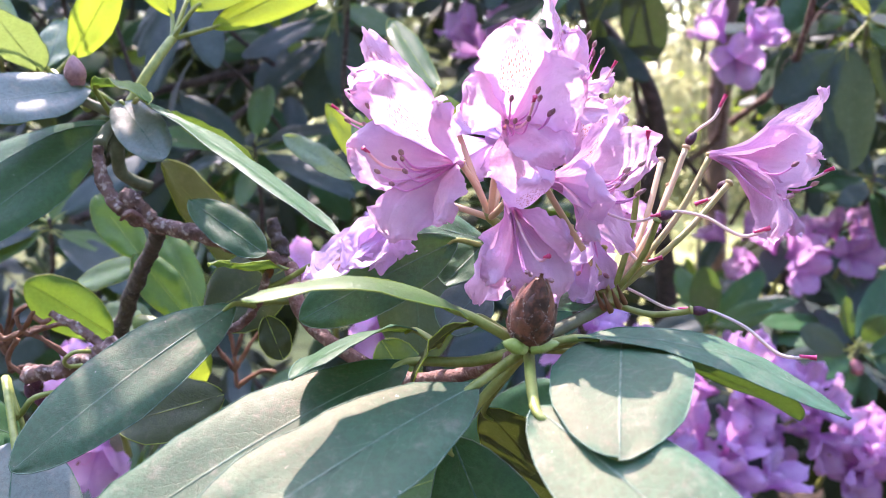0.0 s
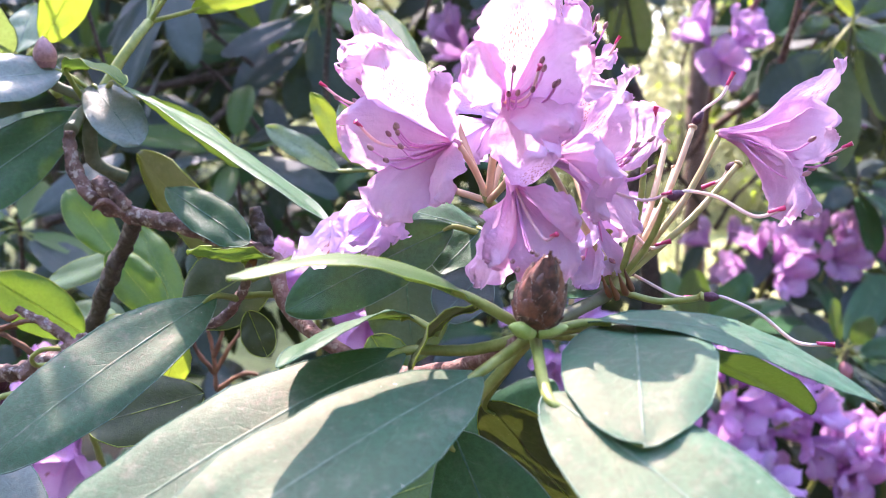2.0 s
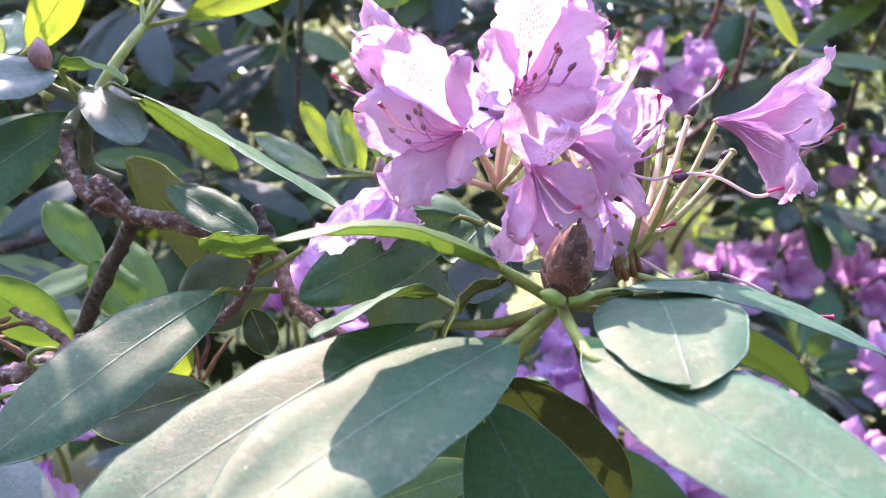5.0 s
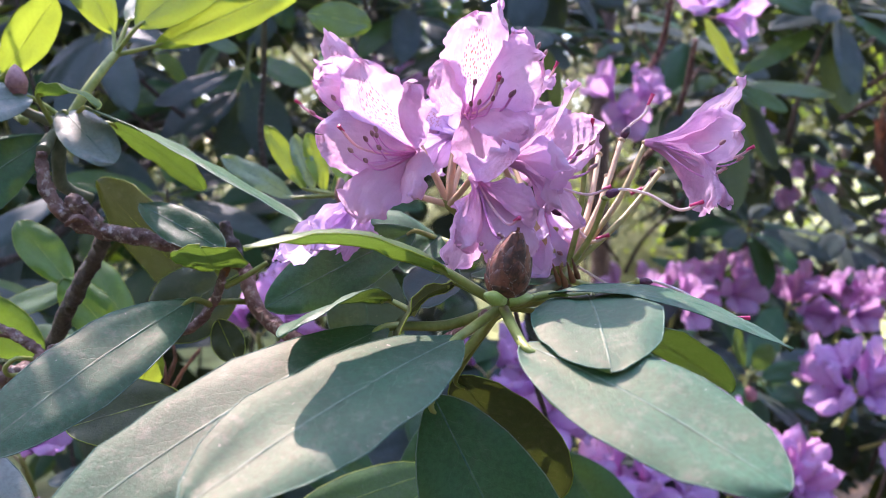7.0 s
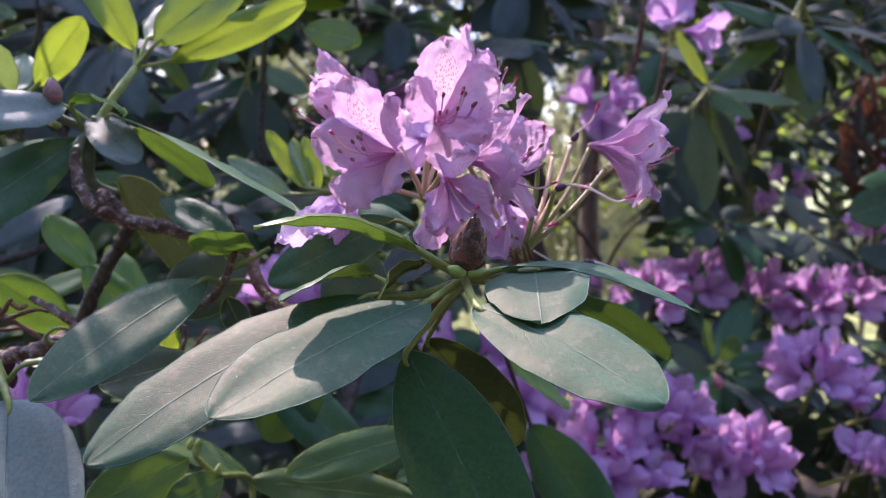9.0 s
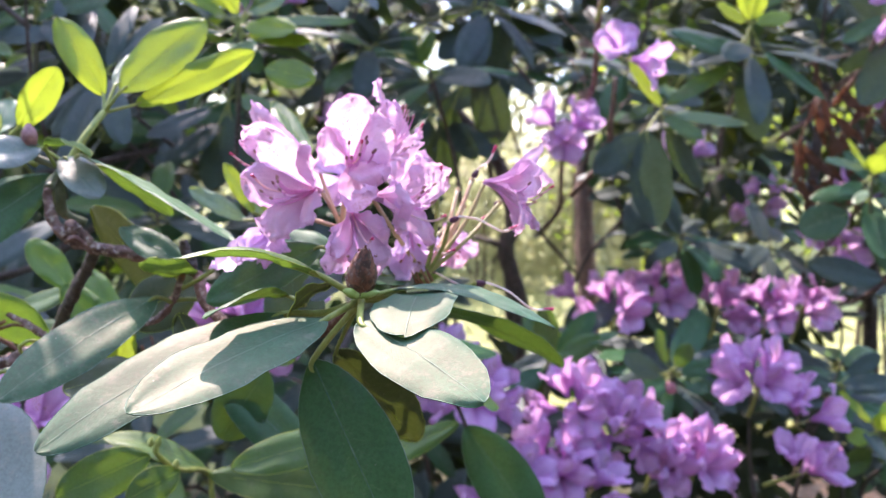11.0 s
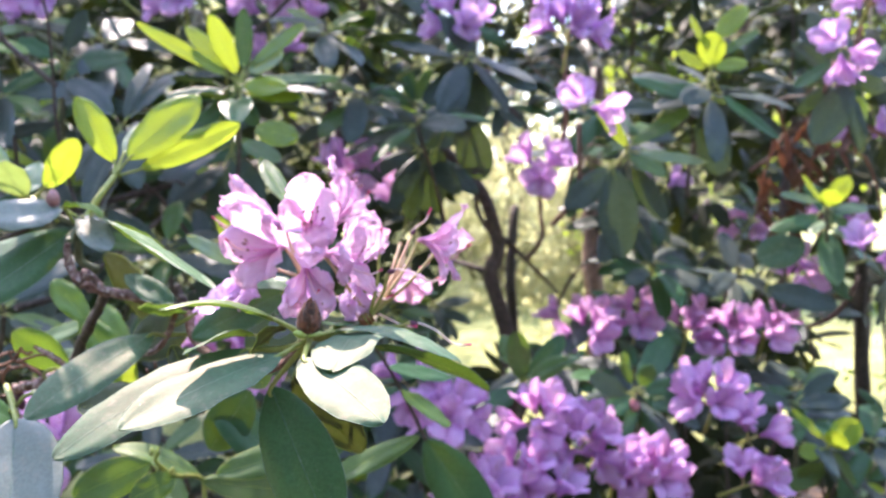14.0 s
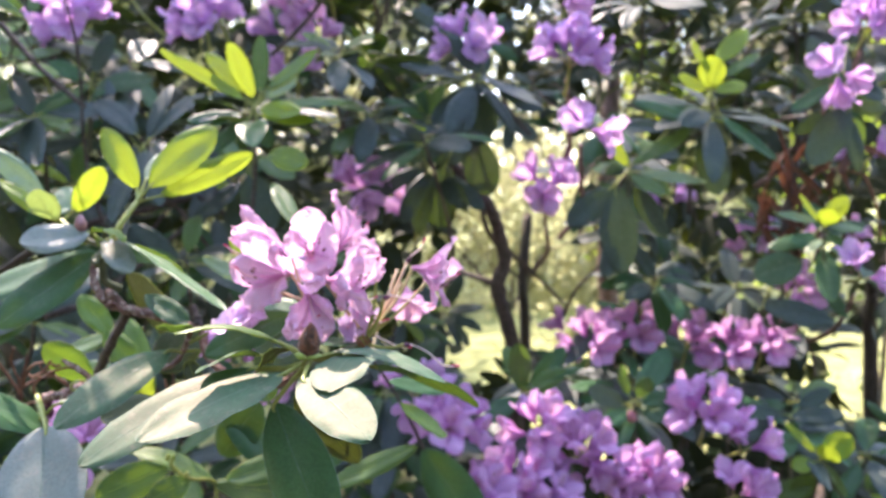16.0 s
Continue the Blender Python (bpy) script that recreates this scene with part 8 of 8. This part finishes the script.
leaf(dead_branch, (1.0048, 1.2100, 1.3465), (0.9758, 1.1895, 1.2738), 0.0114385, mat='withered_leaf', n=(-0.1640101965236916, -0.8, 0.3), rib=False, ns=8, nu=4, fold=0.4, wave=0.006)
leaf(dead_branch, (0.9400, 1.2100, 1.2512), (0.9184, 1.1858, 1.1962), 0.0138905, mat='withered_leaf', n=(-0.09125697687390621, -0.8, 0.3), rib=False, ns=8, nu=4, fold=0.4, wave=0.006)
leaf(dead_branch, (0.9754, 1.2100, 1.3569), (1.0159, 1.2382, 1.2828), 0.0116391, mat='withered_leaf', n=(0.05547605297566305, -0.8, 0.3), rib=False, ns=8, nu=4, fold=0.4, wave=0.006)
leaf(dead_branch, (0.9830, 1.2100, 1.3583), (1.0323, 1.2398, 1.3007), 0.0119097, mat='withered_leaf', n=(-0.3596862899265114, -0.8, 0.3), rib=False, ns=8, nu=4, fold=0.4, wave=0.006)
leaf(dead_branch, (0.9810, 1.2100, 1.3405), (0.9365, 1.1949, 1.2769), 0.0133358, mat='withered_leaf', n=(0.39725654318082126, -0.8, 0.3), rib=False, ns=8, nu=4, fold=0.4, wave=0.006)
shoot((0.5716, 1.2800, 1.4824), (0.1, -0.5, 0.8), 9, 101, ('shade', 'mature'), lift=(-30, 15))
shoot((0.6142, 1.2800, 1.2673), (0.2, -0.5, 0.8), 8, 104, ('shade',), lift=(-30, 15))
shoot((0.6424, 1.3000, 1.4286), (0.2, -0.5, 0.8), 9, 105, ('shade', 'green'), lift=(-30, 15))
truss((0.4664, 1.2500, 1.7296), (0, -0.5, 0.8), 5, 130, meshes=PALE)
truss((0.7863, 1.5000, 1.2945), (0, -0.5, 0.8), 3, 131, meshes=PALE)
truss((1.1615, 1.3000, 1.4060), (0, -0.5, 0.8), 3, 132, meshes=PALE)
truss((1.1670, 1.4000, 1.2153), (0, -0.5, 0.8), 4, 133, meshes=FLOWERS)
truss((0.0803, 1.3000, 1.3173), (0, -0.5, 0.8), 4, 134, meshes=FLOWERS)
truss((0.1669, 1.3500, 1.2676), (0, -0.5, 0.8), 4, 135, meshes=FLOWERS)
truss((-0.0586, 1.4500, 1.6525), (0, -0.5, 0.8), 4, 136, meshes=PALE)
truss((-0.1220, 1.4000, 1.6607), (0, -0.5, 0.8), 4, 137, meshes=PALE)
truss((-0.0974, 1.4000, 1.5754), (0, -0.5, 0.8), 4, 138, meshes=PALE)
shoot((0.5478, 1.3000, 1.3811), (-0.1, -0.5, 0.8), 9, 113, ('shade', 'mature'), lift=(-35, 10))

# ---- whorls above the middle row of trusses ----
shoot((0.6667, 1.2200, 1.1658), (0.10, -0.45, 0.85), 10, 152, ('mature', 'shade'), lift=(-28, 12))
shoot((0.8543, 1.2400, 1.1461), (0.15, -0.45, 0.85), 9, 154, ('shade',), lift=(-28, 12))
shoot((0.4461, 1.1500, 0.9824), (-0.20, -0.45, 0.85), 8, 159, ('shade', 'green'), lift=(-28, 12))
shoot((0.5991, 1.1200, 0.9649), (0.10, -0.45, 0.85), 9, 160, ('mature', 'shade'), lift=(-28, 12))
shoot((0.9227, 1.1000, 0.9413), (0.00, -0.45, 0.85), 10, 161, ('green', 'shade', 'mature'), lift=(-28, 12))

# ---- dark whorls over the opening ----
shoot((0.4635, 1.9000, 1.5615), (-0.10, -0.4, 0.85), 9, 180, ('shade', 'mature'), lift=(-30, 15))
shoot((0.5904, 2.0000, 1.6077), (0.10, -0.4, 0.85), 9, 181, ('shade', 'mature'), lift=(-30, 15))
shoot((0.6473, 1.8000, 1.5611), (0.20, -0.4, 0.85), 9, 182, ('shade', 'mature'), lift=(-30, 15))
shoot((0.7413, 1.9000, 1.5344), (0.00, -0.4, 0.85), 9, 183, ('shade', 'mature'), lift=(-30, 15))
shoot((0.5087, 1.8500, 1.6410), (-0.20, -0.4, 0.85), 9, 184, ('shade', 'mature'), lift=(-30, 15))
# The rest stand unseen above the view, added to shade leaves and trusses below.
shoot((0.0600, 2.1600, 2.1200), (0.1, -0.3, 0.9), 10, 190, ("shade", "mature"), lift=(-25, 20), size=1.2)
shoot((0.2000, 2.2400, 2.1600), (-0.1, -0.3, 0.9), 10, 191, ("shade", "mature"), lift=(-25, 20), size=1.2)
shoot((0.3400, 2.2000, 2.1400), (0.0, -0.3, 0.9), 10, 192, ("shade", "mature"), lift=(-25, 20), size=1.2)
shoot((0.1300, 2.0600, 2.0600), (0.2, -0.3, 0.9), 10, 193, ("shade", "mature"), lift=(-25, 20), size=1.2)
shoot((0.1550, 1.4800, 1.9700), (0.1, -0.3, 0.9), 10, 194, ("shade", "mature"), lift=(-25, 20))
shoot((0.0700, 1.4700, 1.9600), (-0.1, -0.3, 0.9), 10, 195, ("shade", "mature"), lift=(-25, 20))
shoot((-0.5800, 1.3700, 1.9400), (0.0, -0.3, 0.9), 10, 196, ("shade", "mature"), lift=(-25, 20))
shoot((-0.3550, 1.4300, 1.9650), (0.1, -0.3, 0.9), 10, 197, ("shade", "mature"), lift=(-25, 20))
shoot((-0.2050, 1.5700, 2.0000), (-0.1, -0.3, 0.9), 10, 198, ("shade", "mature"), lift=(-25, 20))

# ---- lit green shoots at the edge of the shrub ----
shoot((-0.5495, 1.0500, 1.5531), (0.2, -0.6, 0.6), 8, 200, ('fresh', 'green', 'young'), lift=(-10, 35), size=0.9)
shoot((-0.5799, 1.2000, 1.6602), (0.2, -0.6, 0.6), 8, 201, ('fresh', 'green', 'young'), lift=(-10, 35), size=0.9)
shoot((-0.6095, 1.1000, 1.4695), (0.2, -0.6, 0.6), 8, 202, ('fresh', 'green', 'young'), lift=(-10, 35), size=0.9)

# ---- withered leaves caught in the dead branch ----
rnd = random.Random(91)
for k in range(30):
    x, z = rnd.uniform(0.88, 1.10), rnd.uniform(1.24, 1.46)
    a = rnd.uniform(-1.2, 1.2)
    ln = rnd.uniform(0.045, 0.085)
    leaf(dead_branch, (x, 1.215 + rnd.uniform(-0.02, 0.03), z), (x + ln * math.sin(a), 1.20 + rnd.uniform(-0.03, 0.03), z - ln * math.cos(a)), rnd.uniform(0.014, 0.024), mat="withered_leaf", n=(rnd.uniform(-0.6, 0.6), -0.8, 0.3), rib=False, ns=8, nu=4, fold=0.45, wave=0.007)

# ---- an unseen whorl added to shade a leaf of the neighbouring twig ----
shoot((-0.3650, 0.7450, 1.7050), (-0.1, -0.45, 0.9), 10, 170, ("mature", "green"), lift=(-20, 20), size=0.66, twig=0.5)

# ---- twigs that carry the upper trusses ----
limb([(0.4143, 0.9902, 1.5391), (0.4343, 1.0582, 1.4791), (0.4643, 1.1782, 1.4191), (0.4743, 1.3982, 1.3491)], [0.0032, 0.006], "thin brown twig that carries a flower truss", "bark")
limb([(0.4421, 0.9902, 1.4257), (0.4621, 1.0582, 1.3657), (0.4921, 1.1782, 1.3057), (0.5021, 1.3982, 1.2357)], [0.0032, 0.006], "thin brown twig that carries a flower truss", "bark")
limb([(0.4244, 1.2120, 1.3223), (0.4444, 1.2800, 1.2623), (0.4744, 1.4000, 1.2023), (0.4844, 1.6200, 1.1323)], [0.0032, 0.006], "thin brown twig that carries a flower truss", "bark")
limb([(0.9876, 1.0620, 1.6133), (1.0076, 1.1300, 1.5533), (1.0376, 1.2500, 1.4933), (1.0476, 1.4700, 1.4233)], [0.0032, 0.006], "thin brown twig that carries a flower truss", "bark")
limb([(0.9366, 1.0620, 1.5499), (0.9566, 1.1300, 1.4899), (0.9866, 1.2500, 1.4299), (0.9966, 1.4700, 1.3599)], [0.0032, 0.006], "thin brown twig that carries a flower truss", "bark")
limb([(1.0043, 1.0620, 1.1531), (1.0243, 1.1300, 1.0931), (1.0543, 1.2500, 1.0331), (1.0643, 1.4700, 0.9631)], [0.0032, 0.006], "thin brown twig that carries a flower truss", "bark")
